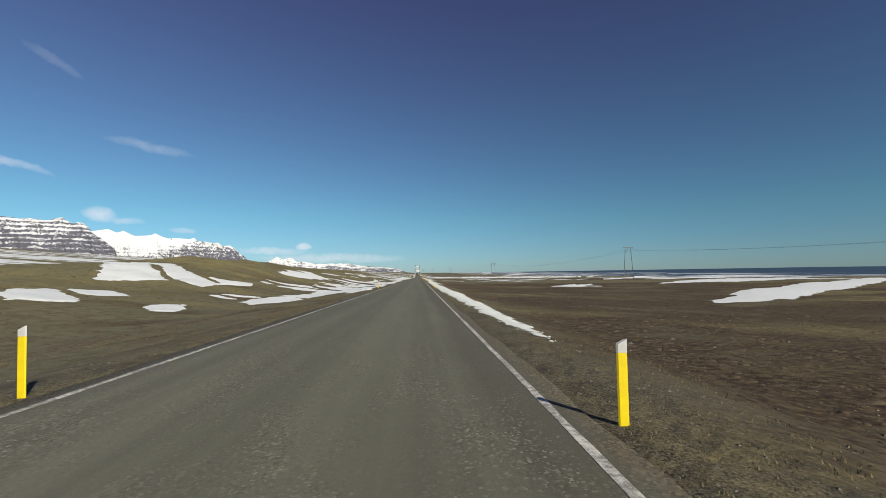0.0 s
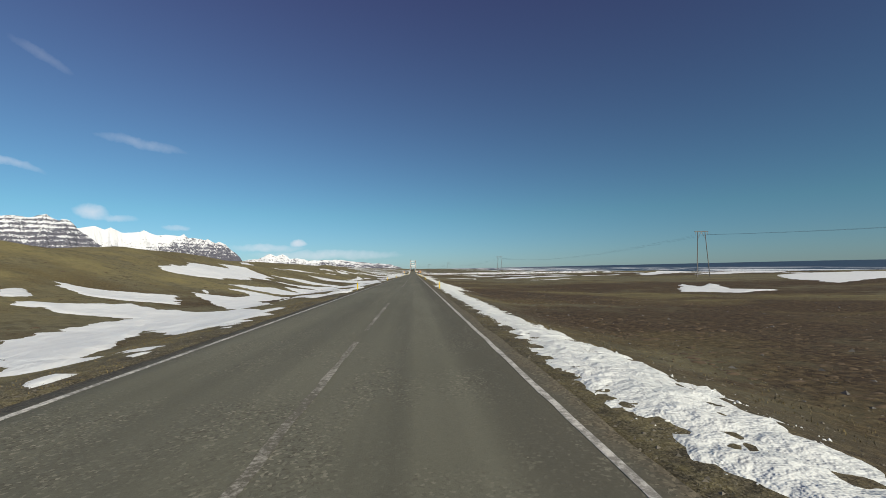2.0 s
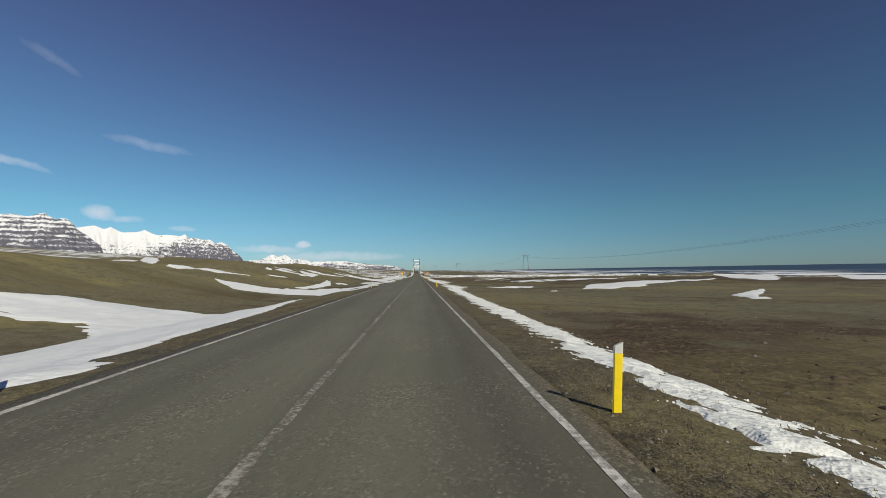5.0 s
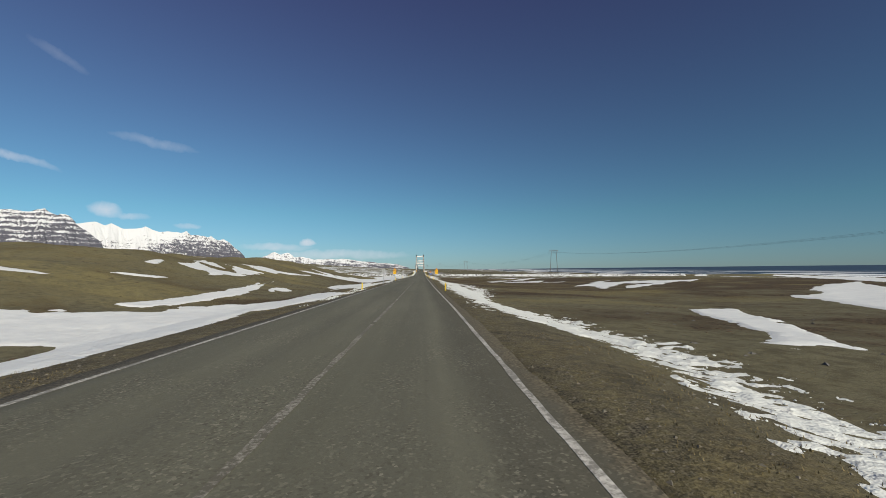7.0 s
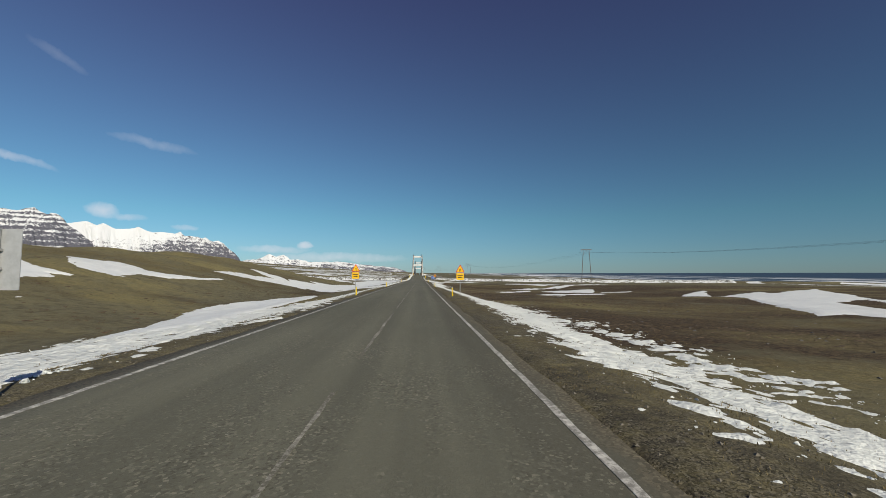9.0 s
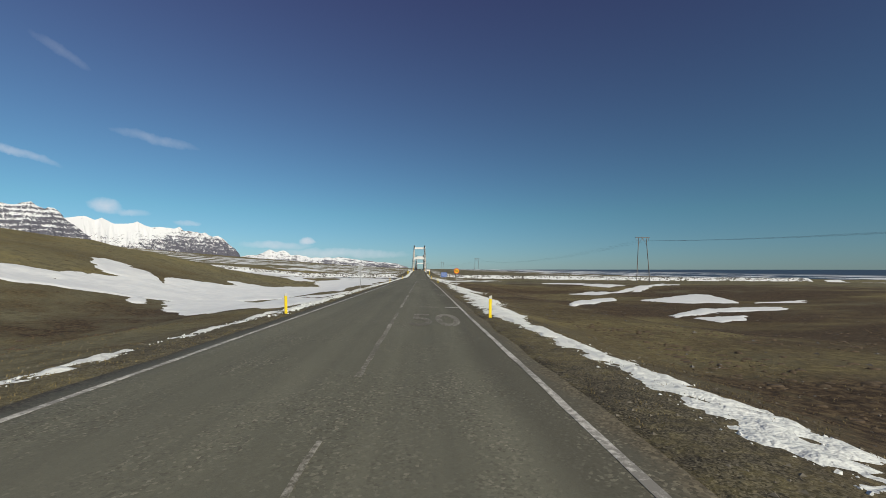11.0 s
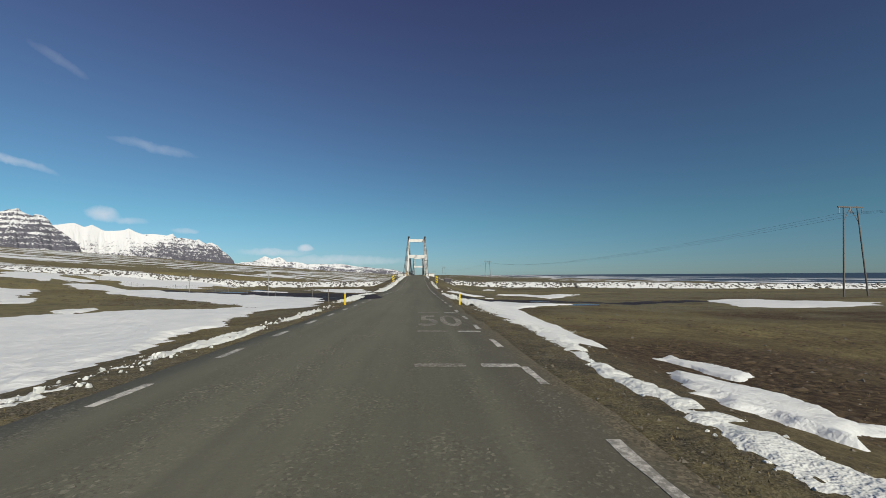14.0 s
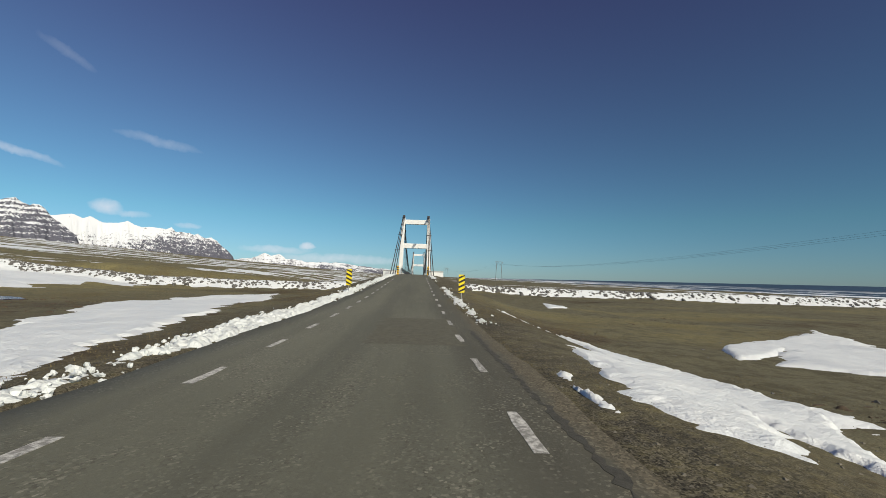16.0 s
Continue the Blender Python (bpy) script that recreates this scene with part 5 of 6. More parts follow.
def verge_snow(stops, side, seed, label):
    def cover(X, Y):
        a, b_, f = band(Y, stops, 1), band(Y, stops, 2), band(Y, stops, 3)
        d = np.abs(X)
        mid, half = (a + b_) / 2, (b_ - a) / 2
        r = np.abs(d - mid) / (half * 1.08)
        split = 0.9 * np.exp(-(((d - 8.5 - 0.4 * wave(X * 0, Y, 6, seed + 7, 2)) / 0.55) ** 2)) * step(266, 274, Y) * (1 - step(290, 300, Y)) * (side > 0)
        rag = 1.15 - 0.55 * np.clip(f, 0, 1)
        solid = 0.6 * f + 1.05 * (1 - r * r) - 0.60 - split - 0.15 * np.clip((d - mid) / half, 0, 1)
        bites = (0.5 - 0.5 * f) * (wave(X, Y * 0.5, 0.9, seed + 8, 2) - 0.1) - 0.5 * rag * np.clip(wave(X * 1.6, Y * 0.45, 0.7, seed + 9, 2) - 0.25, 0, 1)
        # clods torn loose towards the rim, and small gaps between them further in
        outer = np.clip((d - mid) / half, -0.4, 1.2)
        torn = (0.30 + (0.70 + 0.3 * outer) * step(0.40, 1.1, r)) * wave(X * 0.8, Y * 0.8, 0.24, seed + 11, 2, 0.6) - 0.22 * np.clip(outer, 0, 1)
        torn = torn - (1.5 + outer + 0.8 * (1 - np.clip(f, 0, 1))) * np.clip(wave(X * 0.6, Y * 0.9, 0.24, seed + 13, 1) - 0.34, 0, 1)
        return solid + bites + torn + rag * (0.55 * wave(X, Y * 0.55, 2.6, seed, 3, 0.6) + 0.52 * wave(X * 0.7, Y * 0.8, 0.55, seed + 4, 2) + 0.50 * wave(X * 0.7, Y, 0.22, seed + 6, 1))
    xs_ = np.arange(3.75, 15.5 if side < 0 else 12.2, 0.08) * side
    if side < 0:
        xs_ = xs_[::-1]
    ys_ = np.arange(stops[0][0], stops[-1][0], 0.12)
    ob = snow_sheet("verge_snow", xs_, ys_, cover, 0.075, M_PLOUGHED)
    # crumbs along the ragged edges
    rng = np.random.default_rng(seed)
    n = int(170 * (stops[-1][0] - stops[0][0]))
    y = stops[0][0] + (stops[-1][0] - stops[0][0]) * rng.random(n)
    a, b_ = band(y, stops, 1), band(y, stops, 2)
    x = side * (a - 0.35 + (b_ - a + 1.3) * rng.random(n))
    c = cover(x, y)
    ok = (c > -0.55) & (c < 0.22) & (rng.random(n) < 0.75 - 1.1 * np.abs(c)) & (np.abs(x) > 3.8)
    x, y = x[ok], y[ok]
    r = 0.008 + 0.026 * rng.random(len(x)) ** 2.5
    lumps_mesh("snow_crumbs", np.stack([x, y, surf(x, y) - r * 0.1, r], -1), 0.35, M_PLOUGHED, seed + 1, "small crumbs of snow scattered along the strip", "snow", False)
    return tagged(ob, label, "snow", kind="stuff")


for n, stops in enumerate((VERGE_START, VERGE_MIDDLE, VERGE_AFTER, VERGE_END)):
    verge_snow(stops, 1, 81 + 40 * n, "lumpy strip of ploughed white snow along the gravel verge")
verge_snow(VERGE_LEFT, -1, 87, "patchy strip of ploughed snow beside the road")


def drift_cover(X, Y):
    """Snow caught in the hollows and lee slopes of the hummocks, and in bands on the far plain."""
    l = -X
    bias = -0.95 + 0.72 * step(52, 120, l) + 0.17 * step(140, 420, l) + 0.10 * step(430, 520, Y) - 0.30 * step(392, 425, Y) * (1 - step(120, 220, l))
    near = wave(X + 0.3 * Y, Y * 0.9, 24, 91, 3, 0.5)
    slope = (surf(X, Y + 3) - surf(X, Y - 3)) / 6
    far = wave(X * 0.30, Y, 105, 93, 3, 0.45)
    return bias + 0.95 * np.where(l > 170, far, near) - 0.6 * slope + 0.14 * wave(X, Y, 3.0, 95, 2)


drift = snow_sheet("snow_drift", np.arange(-190, -17.9, 0.6), np.arange(15, 700, 0.8), drift_cover, 0.12)
tagged(drift, "scattered snow drifts between the grassy hummocks", "snow", kind="stuff")
far_drift = snow_sheet("snow_drift", np.arange(-2600, -189, 9.0), np.arange(60, 3600, 5.0), lambda X, Y: drift_cover(X, Y) - 0.06, 0.5)
tagged(far_drift, "long white snow bands across the distant plain", "snow", kind="stuff")


def ahead_cover(X, Y):
    return -0.12 + 0.8 * wave(X * 0.22, Y, 22, 97, 3, 0.55) + 0.15 * wave(X, Y, 6, 98, 2) - 2.0 * step(-9, -4, X) * (1 - step(7, 14, X)) - 0.25 * step(20, 60, X)


far_drift = snow_sheet("snow_drift", np.arange(-190, 230, 2.5), np.arange(700, 2200, 3.0), ahead_cover, 0.4)
tagged(far_drift, "long white snow bands beyond the river", "snow", kind="stuff")


def coast_cover(X, Y):
    ridge_ = 1 - np.abs(X - 225 - 14 * wave(Y, Y * 0, 160, 99, 2)) / 11
    return ridge_ * 0.9 - 0.35 + 0.7 * wave(X, Y * 0.25, 16, 101, 3)


coast_snow = snow_sheet("snow_drift", np.arange(190, 262, 1.6), np.arange(60, 2400, 3.0), coast_cover, 0.4)
tagged(coast_snow, "thin line of snow along the beach ridge", "snow", kind="stuff")


def lump_row(side, y0, y1, tall, offset, wide, broken, seed, label):
    """Ploughed lumps of snow heaped along the edge of the road."""
    step_ = 0.045 if tall > 0.15 else 0.06
    t_ = np.arange(-0.15, wide + 0.3, step_)
    ys_ = np.arange(y0, y1, step_ * 1.2)
    T, Y = np.meshgrid(t_, ys_)
    X = np.where(side < 0, road_left(Y) - offset - T, road_right(Y) + offset + T)
    r = np.abs(T - wide / 2 - 0.25 * wide * wave(Y, Y * 0, 1.9, seed, 2)) / (wide / 2)
    ends = step(y0, y0 + 1.5, Y) * (1 - step(y1 - 1.5, y1, Y))
    c = (1 - r * r) + 0.8 * wave(X, Y, 1.4, seed + 3, 3) + 1.3 * (wave(Y, Y * 0, 4.2, seed + 5, 2) - broken) - 1.4 * (1 - ends)
    c = np.clip(c, -0.4, 1.2)
    lump = 0.6 * piles(X, Y, 0.24, seed) + 0.7 * piles(X, Y, 0.13, seed + 11) + 0.045 * wave(X, Y, 0.11, seed + 13, 1) + 0.07 * wave(X, Y, 0.38, seed + 14, 2) - 0.09 * (1 - np.abs(wave(X, Y, 0.34, seed + 21, 2))) ** 4
    Z = surf(X, Y) - 0.06 + np.clip(c, -0.2, 1) * tall * 0.8 + np.clip(c * 1.5, 0, 1) * lump * (tall / 0.22) ** 0.5
    nx, ny = len(t_), len(ys_)
    i = np.arange((nx - 1) * (ny - 1))
    a = (i // (nx - 1)) * nx + i % (nx - 1)
    quads = np.stack([a, a + 1, a + nx + 1, a + nx], -1)
    if side < 0:
        quads = quads[:, ::-1]
    k = (c > -0.1).ravel()
    quads = quads[k[quads].all(1)]
    used, back = np.unique(quads, return_inverse=True)
    co = np.stack([X, Y, Z], -1).reshape(-1, 3)[used]
    me = bpy.data.meshes.new("snow_lumps")
    me.from_pydata(co.tolist(), [], back.reshape(-1, 4).tolist())
    me.polygons.foreach_set("use_smooth", [True] * len(me.polygons))
    me.materials.append(M_PLOUGHED)
    heap = tagged(new("snow_lumps", me), label, "snow", kind="stuff")
    # loose chunks on and beside the heap
    rng = np.random.default_rng(seed)
    n = int((y1 - y0) * (26 if tall > 0.12 else 9))
    y = y0 + (y1 - y0) * rng.random(n)
    t = wide / 2 + rng.normal(size=n) * wide * 0.42
    ok = (wave(y, y * 0, 4.2, seed + 5, 2) > broken - 0.45) & (t > -0.2)
    y, t = y[ok], t[ok]
    x = np.where(side < 0, road_left(y) - offset - t, road_right(y) + offset + t)
    r = (0.02 + 0.085 * rng.random(len(y)) ** 2.2) * (tall / 0.22) ** 0.4
    inside = np.clip(1 - np.abs(t - wide / 2) / (wide / 2), 0, 1)
    lumps_mesh("snow_chunks", np.stack([x, y, surf(x, y) + r * 0.3 + inside * tall * 0.55 * rng.random(len(y)), r], -1), 0.3, M_PLOUGHED, seed + 2, "loose crumbled chunks of ploughed snow", "snow", False)
    return heap


lump_row(-1, 236, 262, 0.05, 0.20, 0.45, 0.15, 41, "thin row of small snow lumps along the road edge")
lump_row(-1, 261, 281, 0.09, 1.00, 0.85, -0.05, 42, "broken row of small snow lumps along the road edge")
lump_row(-1, 341, 408, 0.07, 0.45, 0.55, -0.15, 9, "thin row of small snow lumps along the road edge")
lump_row(-1, 407, 439, 0.07, 0.60, 0.60, 0.10, 43, "thin row of small snow lumps along the road edge")
lump_row(-1, 438.5, 447.8, 0.13, 0.35, 1.05, -0.15, 5, "heaped lumps of ploughed snow at the junction")
lump_row(-1, 449.2, 451.8, 0.13, 0.90, 0.90, -0.50, 15, "heaped lumps of ploughed snow at the junction")
lump_row(-1, 452.4, 456.6, 0.13, 0.50, 0.90, -0.30, 17, "heaped lumps of ploughed snow at the junction")
lump_row(-1, 461.0, 500, 0.14, 0.12, 1.00, -0.25, 6, "row of ploughed snow lumps along the road edge")
lump_row(-1, 499, 532, 0.16, 0.02, 1.0, -0.2, 16, "row of ploughed snow lumps along the road edge")
lump_row(1, 442.2, 449.9, 0.12, 0.08, 0.80, -0.70, 7, "heaped lumps of ploughed snow at the junction")
lump_row(1, 434.5, 443.0, 0.09, 0.70, 0.75, -0.75, 29, "heaped lumps of ploughed snow at the junction")
lump_row(1, 448.6, 454.6, 0.10, -0.12, 0.40, -0.10, 27, "heaped lumps of ploughed snow at the junction")
lump_row(1, 470, 530, 0.07, 0.10, 0.6, 0.20, 8, "broken row of ploughed snow lumps along the road edge")


# ---- stones and tufts ----
def scatter(name, count, place, low, high, mat, label, cat, seed, flat=0.6):
    """Many small angular stones in one mesh."""
    rng = np.random.default_rng(seed)
    x, y = place(rng, count)
    z = surf(x, y)
    r = low + (high - low) * rng.random(count) ** 3
    base = np.array([(1, 0, 0), (-0.5, 0.87, 0), (-0.5, -0.87, 0), (0.2, 0.1, 1), (0, 0, -0.6)])
    faces = np.array([(0, 1, 3), (1, 2, 3), (2, 0, 3), (1, 0, 4), (2, 1, 4), (0, 2, 4)])
    verts = base[None] * (1 + 0.5 * (rng.random((count, 5, 3)) - 0.5))
    verts[:, :, 2] *= flat
    a = rng.random(count) * 6.28
    c, s = np.cos(a)[:, None], np.sin(a)[:, None]
    vx, vy = verts[:, :, 0] * c - verts[:, :, 1] * s, verts[:, :, 0] * s + verts[:, :, 1] * c
    out = np.stack([vx * r[:, None] + x[:, None], vy * r[:, None] + y[:, None], verts[:, :, 2] * r[:, None] + z[:, None]], -1).reshape(-1, 3)
    f = (faces[None] + np.arange(count)[:, None, None] * 5).reshape(-1, 3)
    me = bpy.data.meshes.new(name)
    me.from_pydata(out.tolist(), [], f.tolist())
    me.materials.append(mat)
    return tagged(new(name, me), label, cat, kind="stuff")


def verge_place(side, near, width):
    def place(rng, n):
        y = rng.random(n) * 505 - 5
        e = np.where(side > 0, right_edge(y) + near, -(left_edge(y)) + near)
        return side * (e + width * rng.random(n) ** 1.5), y
    return place


scatter("gravel", 42000, verge_place(1, 0.35, 7.0), 0.010, 0.042, M_PEBBLE, "loose gravel on the road verge", "gravel", 11)
scatter("gravel", 24000, verge_place(-1, 0.4, 7.0), 0.010, 0.042, M_PEBBLE, "loose gravel on the road verge", "gravel", 12)
scatter("gravel", 5000, lambda rng, n: (8 + 40 * rng.random(n) ** 1.5, rng.random(n) * 480), 0.02, 0.12, M_ROCK, "loose stones on the heath", "stones", 13)


def tufts(count, place, tall, mat, label, seed):
    """Short dry grass: thin bent blades in small bunches."""
    rng = np.random.default_rng(seed)
    x, y = place(rng, count)
    z = surf(x, y)
    n = 5
    a = rng.random((count, n)) * 6.28
    h = tall * (0.4 + 0.8 * rng.random((count, n)))
    w = 0.006 + 0.008 * rng.random((count, n))
    bx, by = x[:, None] + 0.06 * rng.normal(size=(count, n)), y[:, None] + 0.06 * rng.normal(size=(count, n))
    tx, ty = bx + np.cos(a) * h * 0.7, by + np.sin(a) * h * 0.7
    sx, sy = -np.sin(a) * w, np.cos(a) * w
    zz = np.repeat(z[:, None], n, 1)
    p = np.stack([np.stack([bx - sx, by - sy, zz - 0.02], -1), np.stack([bx + sx, by + sy, zz - 0.02], -1), np.stack([tx, ty, zz + h], -1)], 2).reshape(-1, 3)
    me = bpy.data.meshes.new("dry_grass")
    me.from_pydata(p.tolist(), [], np.arange(len(p)).reshape(-1, 3).tolist())
    me.materials.append(mat)
    return tagged(new("dry_grass", me), label, "grass", kind="stuff")


def clumped(side, near, width, y0=-5, y1=500):
    def place(rng, n):
        xs_, ys_ = [], []
        while sum(len(q) for q in xs_) < n:
            y = rng.random(n) * (y1 - y0) + y0
            e = np.where(side > 0, right_edge(y) + near, -(left_edge(y)) + near)
            x = side * (e + width * rng.random(n) ** 1.4)
            ok = (wave(x, y * 0.6, 2.6, 55, 3) > 0.05) & ((y < 441) | (y > 463))
            xs_.append(x[ok])
            ys_.append(y[ok])
        return np.concatenate(xs_)[:n], np.concatenate(ys_)[:n]
    return place


def heath_place(side, near, width):
    def place(rng, n):
        xs_, ys_ = [], []
        while sum(len(q) for q in xs_) < n:
            y = rng.random(n) * 500
            x = side * (near + width * rng.random(n) ** 1.6)
            sandy = step(165, 200, y) * (1 - step(265, 300, y)) + step(428, 445, y)
            ok = wave(x * 0.5, y * 1.2, 9.0, 57, 3) + 0.5 * wave(x, y, 1.6, 58, 2) > 0.05 + (0.55 * sandy if side > 0 else 0.0)
            xs_.append(x[ok])
            ys_.append(y[ok])
        return np.concatenate(xs_)[:n], np.concatenate(ys_)[:n]
    return place


def hummocks(count, place, low, high, label, seed):
    """Low uneven cushions of heath in one mesh."""
    rng = np.random.default_rng(seed)
    x, y = place(rng, count)
    r = low + (high - low) * rng.random(count) ** 2.2
    a = np.arange(6) * math.pi / 3
    base = np.concatenate([np.stack([np.cos(a), np.sin(a), a * 0 - 0.25], -1), np.stack([0.68 * np.cos(a + 0.4), 0.68 * np.sin(a + 0.4), a * 0 + 0.66], -1), [(0, 0, 1)]])
    faces = []
    for i in range(6):
        n = (i + 1) % 6
        faces += [(i, n, 6 + i), (n, 6 + n, 6 + i), (6 + i, 6 + n, 12)]
    v = base[None] * (1 + 0.55 * (rng.random((count, 13, 3)) - 0.5))
    v = v * np.stack([0.8 + 1.5 * rng.random(count), 0.7 + 0.5 * rng.random(count), 0.22 + 0.30 * rng.random(count)], -1)[:, None]
    out = v * r[:, None, None] + np.stack([x, y, surf(x, y)], -1)[:, None]
    me = bpy.data.meshes.new("heath_hummocks")
    me.from_pydata(out.reshape(-1, 3).tolist(), [], (np.array(faces)[None] + np.arange(count)[:, None, None] * 13).reshape(-1, 3).tolist())
    me.polygons.foreach_set("use_smooth", [True] * len(me.polygons))
    me.materials.append(M_HEATH)
    return tagged(new("heath_hummocks", me), label, "heath", kind="stuff")


scatter("heath_clumps", 22000, heath_place(1, 7.5, 40), 0.012, 0.06, M_HEATH, "low dark brown clumps of heath on the plain", "heath", 14, 0.5)
scatter("heath_clumps", 12000, heath_place(-1, 9, 40), 0.012, 0.06, M_HEATH, "low dark brown clumps of heath on the hummocks", "heath", 15, 0.5)
hummocks(20000, heath_place(1, 8.5, 80), 0.03, 0.13, "low dark brown cushions of heath on the plain", 16)
hummocks(10000, heath_place(-1, 12, 75), 0.04, 0.17, "low dark brown cushions of heath on the slopes", 17)


tufts(30000, clumped(1, 0.6, 8), 0.030, M_STRAW, "short dry tan grass on the verge", 21)
tufts(30000, clumped(-1, 0.6, 10), 0.032, M_STRAW, "short dry tan grass on the verge", 22)


# ---- roadside things ----
def marker_post():
    t = empty("marker_post", pose(0, 0, 0))
    tagged(t, "yellow plastic road marker post with grey reflector top", "marker post", "marker posts along the road")
    bm = bmesh.new()
    prof = [(-0.055, -0.012), (-0.040, -0.026), (0.040, -0.026), (0.055, -0.012), (0.030, 0.026), (-0.030, 0.026)]
    rings = []
    for z, k in ((-0.25, 1.0), (0.70, 1.0)):
        rings.append([bm.verts.new((px * k, py * k, z)) for px, py in prof])
    for i in range(6):
        bm.faces.new((rings[0][i], rings[0][(i + 1) % 6], rings[1][(i + 1) % 6], rings[1][i]))
    bm.faces.new(rings[1])
    bm.faces.new(rings[0][::-1])
    part("shaft", bm, M_YELLOW, t)
    bm = bmesh.new()
    rings = [[bm.verts.new((px * 1.04, py * 1.04, z0)) for px, py in prof], [bm.verts.new((px * 1.04, py * 1.04, 0.80 + px * 0.55)) for px, py in prof]]
    for r in rings[:1]:
        for v in r:
            v.co.z = 0.695
    for i in range(6):
        bm.faces.new((rings[0][i], rings[0][(i + 1) % 6], rings[1][(i + 1) % 6], rings[1][i]))
    bm.faces.new(rings[1])
    bm.faces.new(rings[0][::-1])
    part("reflector_cap", bm, M_GREY_TOP, t, "grey slanted reflector cap")
    return t


z0 = 0.695
first_post = marker_post()
POSTS_Y = [58.6, 106.6, 156.6, 206.0, 254.9, 309.2, 342.3, 396.8, 435.4]
for i, y in enumerate(POSTS_Y):
    m = at_ground(float(right_edge(y)) + (1.10 if y == 309.2 else 0.62 if y < 60 else 0.78), y - (0.5 if y == 309.2 else 0), (i * 37) % 23 - 11) @ pose(0, 0, 0, (i * 5) % 7 - 3, (i * 3) % 7 - 3, 0)
    if i:
        copy_thing(first_post, m)
    else:
        first_post.matrix_world = m
tall = Matrix.Diagonal((1.12, 1.12, 1.14, 1))
copy_thing(first_post, at_ground(3.74, 4.72) @ tall)
copy_thing(first_post, at_ground(-4.1, 6.5) @ pose(0, 0, 0.07, 0, -2, 0) @ tall)
LEFT_LATER = {58.6: 2.7, 206.0: 0.8, 254.9: 2.9, 435.4: 0.2}
for i, y in enumerate(POSTS_Y):
    copy_thing(first_post, at_ground(float(left_edge(y)) - 0.85, y + LEFT_LATER.get(y, 1.3), (i * 29 + 29) % 23 - 11) @ pose(0, 0, 0, (i * 3 + 3) % 7 - 3, (i * 5 + 5) % 7 - 3, 0))


def pole(parent, h, r=0.03, mat=None):
    return part("pole", rod_bm((0, 0, -0.4), (0, 0, h), r, r, 12), mat or M_STEEL, parent, "galvanised steel pole")


def plate(parent, name, outline, z, thick, mat, y=0.0, label=""):
    """A flat sheet cut to an outline in the upright plane, facing -y."""
    bm = bmesh.new()
    f = [bm.verts.new((px, y - thick / 2, z + pz)) for px, pz in outline]
    b_ = [bm.verts.new((px, y + thick / 2, z + pz)) for px, pz in outline]
    n = len(outline)
    bm.faces.new(f)
    bm.faces.new(b_[::-1])
    for i in range(n):
        bm.faces.new((f[i], b_[i], b_[(i + 1) % n], f[(i + 1) % n]))
    bmesh.ops.recalc_face_normals(bm, faces=list(bm.faces))
    return part(name, bm, mat, parent, label)


def disc(r, n=36):
    return [(r * math.cos(2 * math.pi * i / n), r * math.sin(2 * math.pi * i / n)) for i in range(n)]


def rect(w, h):
    return [(-w / 2, -h / 2), (w / 2, -h / 2), (w / 2, h / 2), (-w / 2, h / 2)]


def tri(w):
    h = w * 0.87
    return [(-w / 2 + 0.03, -h / 3), (w / 2 - 0.03, -h / 3), (w / 2, -h / 3 + 0.04), (0.03, h * 2 / 3), (-0.03, h * 2 / 3), (-w / 2, -h / 3 + 0.04)]


def warning_sign(x, y):
    t = empty("warning_sign", at_ground(x, y))
    tagged(t, "yellow triangular warning sign above a yellow panel on a steel pole", "road sign", "paired warning signs")
    pole(t, 2.45)
    a = plate(t, "triangle", tri(0.74), 2.30, 0.012, M_SIGN_RED, -0.045, "yellow triangle with red border")
    plate(a, "face", tri(0.58), 2.295, 0.006, M_SIGN_YELLOW, -0.056)
    for bx, lean in ((-0.05, 9), (0.05, -9)):
        bm = box_bm(0.035, 0.004, 0.26, (bx, -0.062, 2.27), 0, None, pose(0, 0, 0, 0, lean, 0))
        part("symbol", bm, M_SIGN_BLACK, a, "black narrowing symbol")
    p = plate(t, "panel", rect(0.64, 0.58), 1.72, 0.012, M_SIGN_YELLOW, -0.045, "square yellow text panel")
    for k, w in enumerate((0.46, 0.36)):
        part("print", box_bm(w, 0.004, 0.07, (0, -0.054, 1.80 - 0.16 * k)), M_SIGN_BLACK, p, "dark line of print")
    return t


warning_sign(4.85, 309.7)
warning_sign(float(left_edge(309)) - 1.15, 312.0)


def speed_sign(x, y):
    t = empty("speed_sign", at_ground(x, y))
    tagged(t, "round yellow speed limit sign with a red rim", "road sign")
    pole(t, 2.05)
    rim = plate(t, "rim", disc(0.27), 1.86, 0.012, M_SIGN_RED, -0.045, "red rim")
    plate(rim, "face", disc(0.215), 1.86, 0.006, M_SIGN_YELLOW, -0.055)
    cu = bpy.data.curves.new("number", "FONT")
    cu.body, cu.size, cu.align_x, cu.align_y, cu.extrude, cu.offset = "50", 0.30, "CENTER", "CENTER", 0.002, 0.006
    tmp = new("number", cu)
    me = bpy.data.meshes.new_from_object(tmp.evaluated_get(bpy.context.evaluated_depsgraph_get()))
    bpy.data.objects.remove(tmp)
    me.materials.clear()
    me.materials.append(M_SIGN_BLACK)
    num = new("number", me)
    num.parent = rim
    num.matrix_local = pose(0, -0.061, 1.86, 90, 0, 0)
    num["label"] = "black numerals"
    return t


speed_sign(4.72, 369.0)


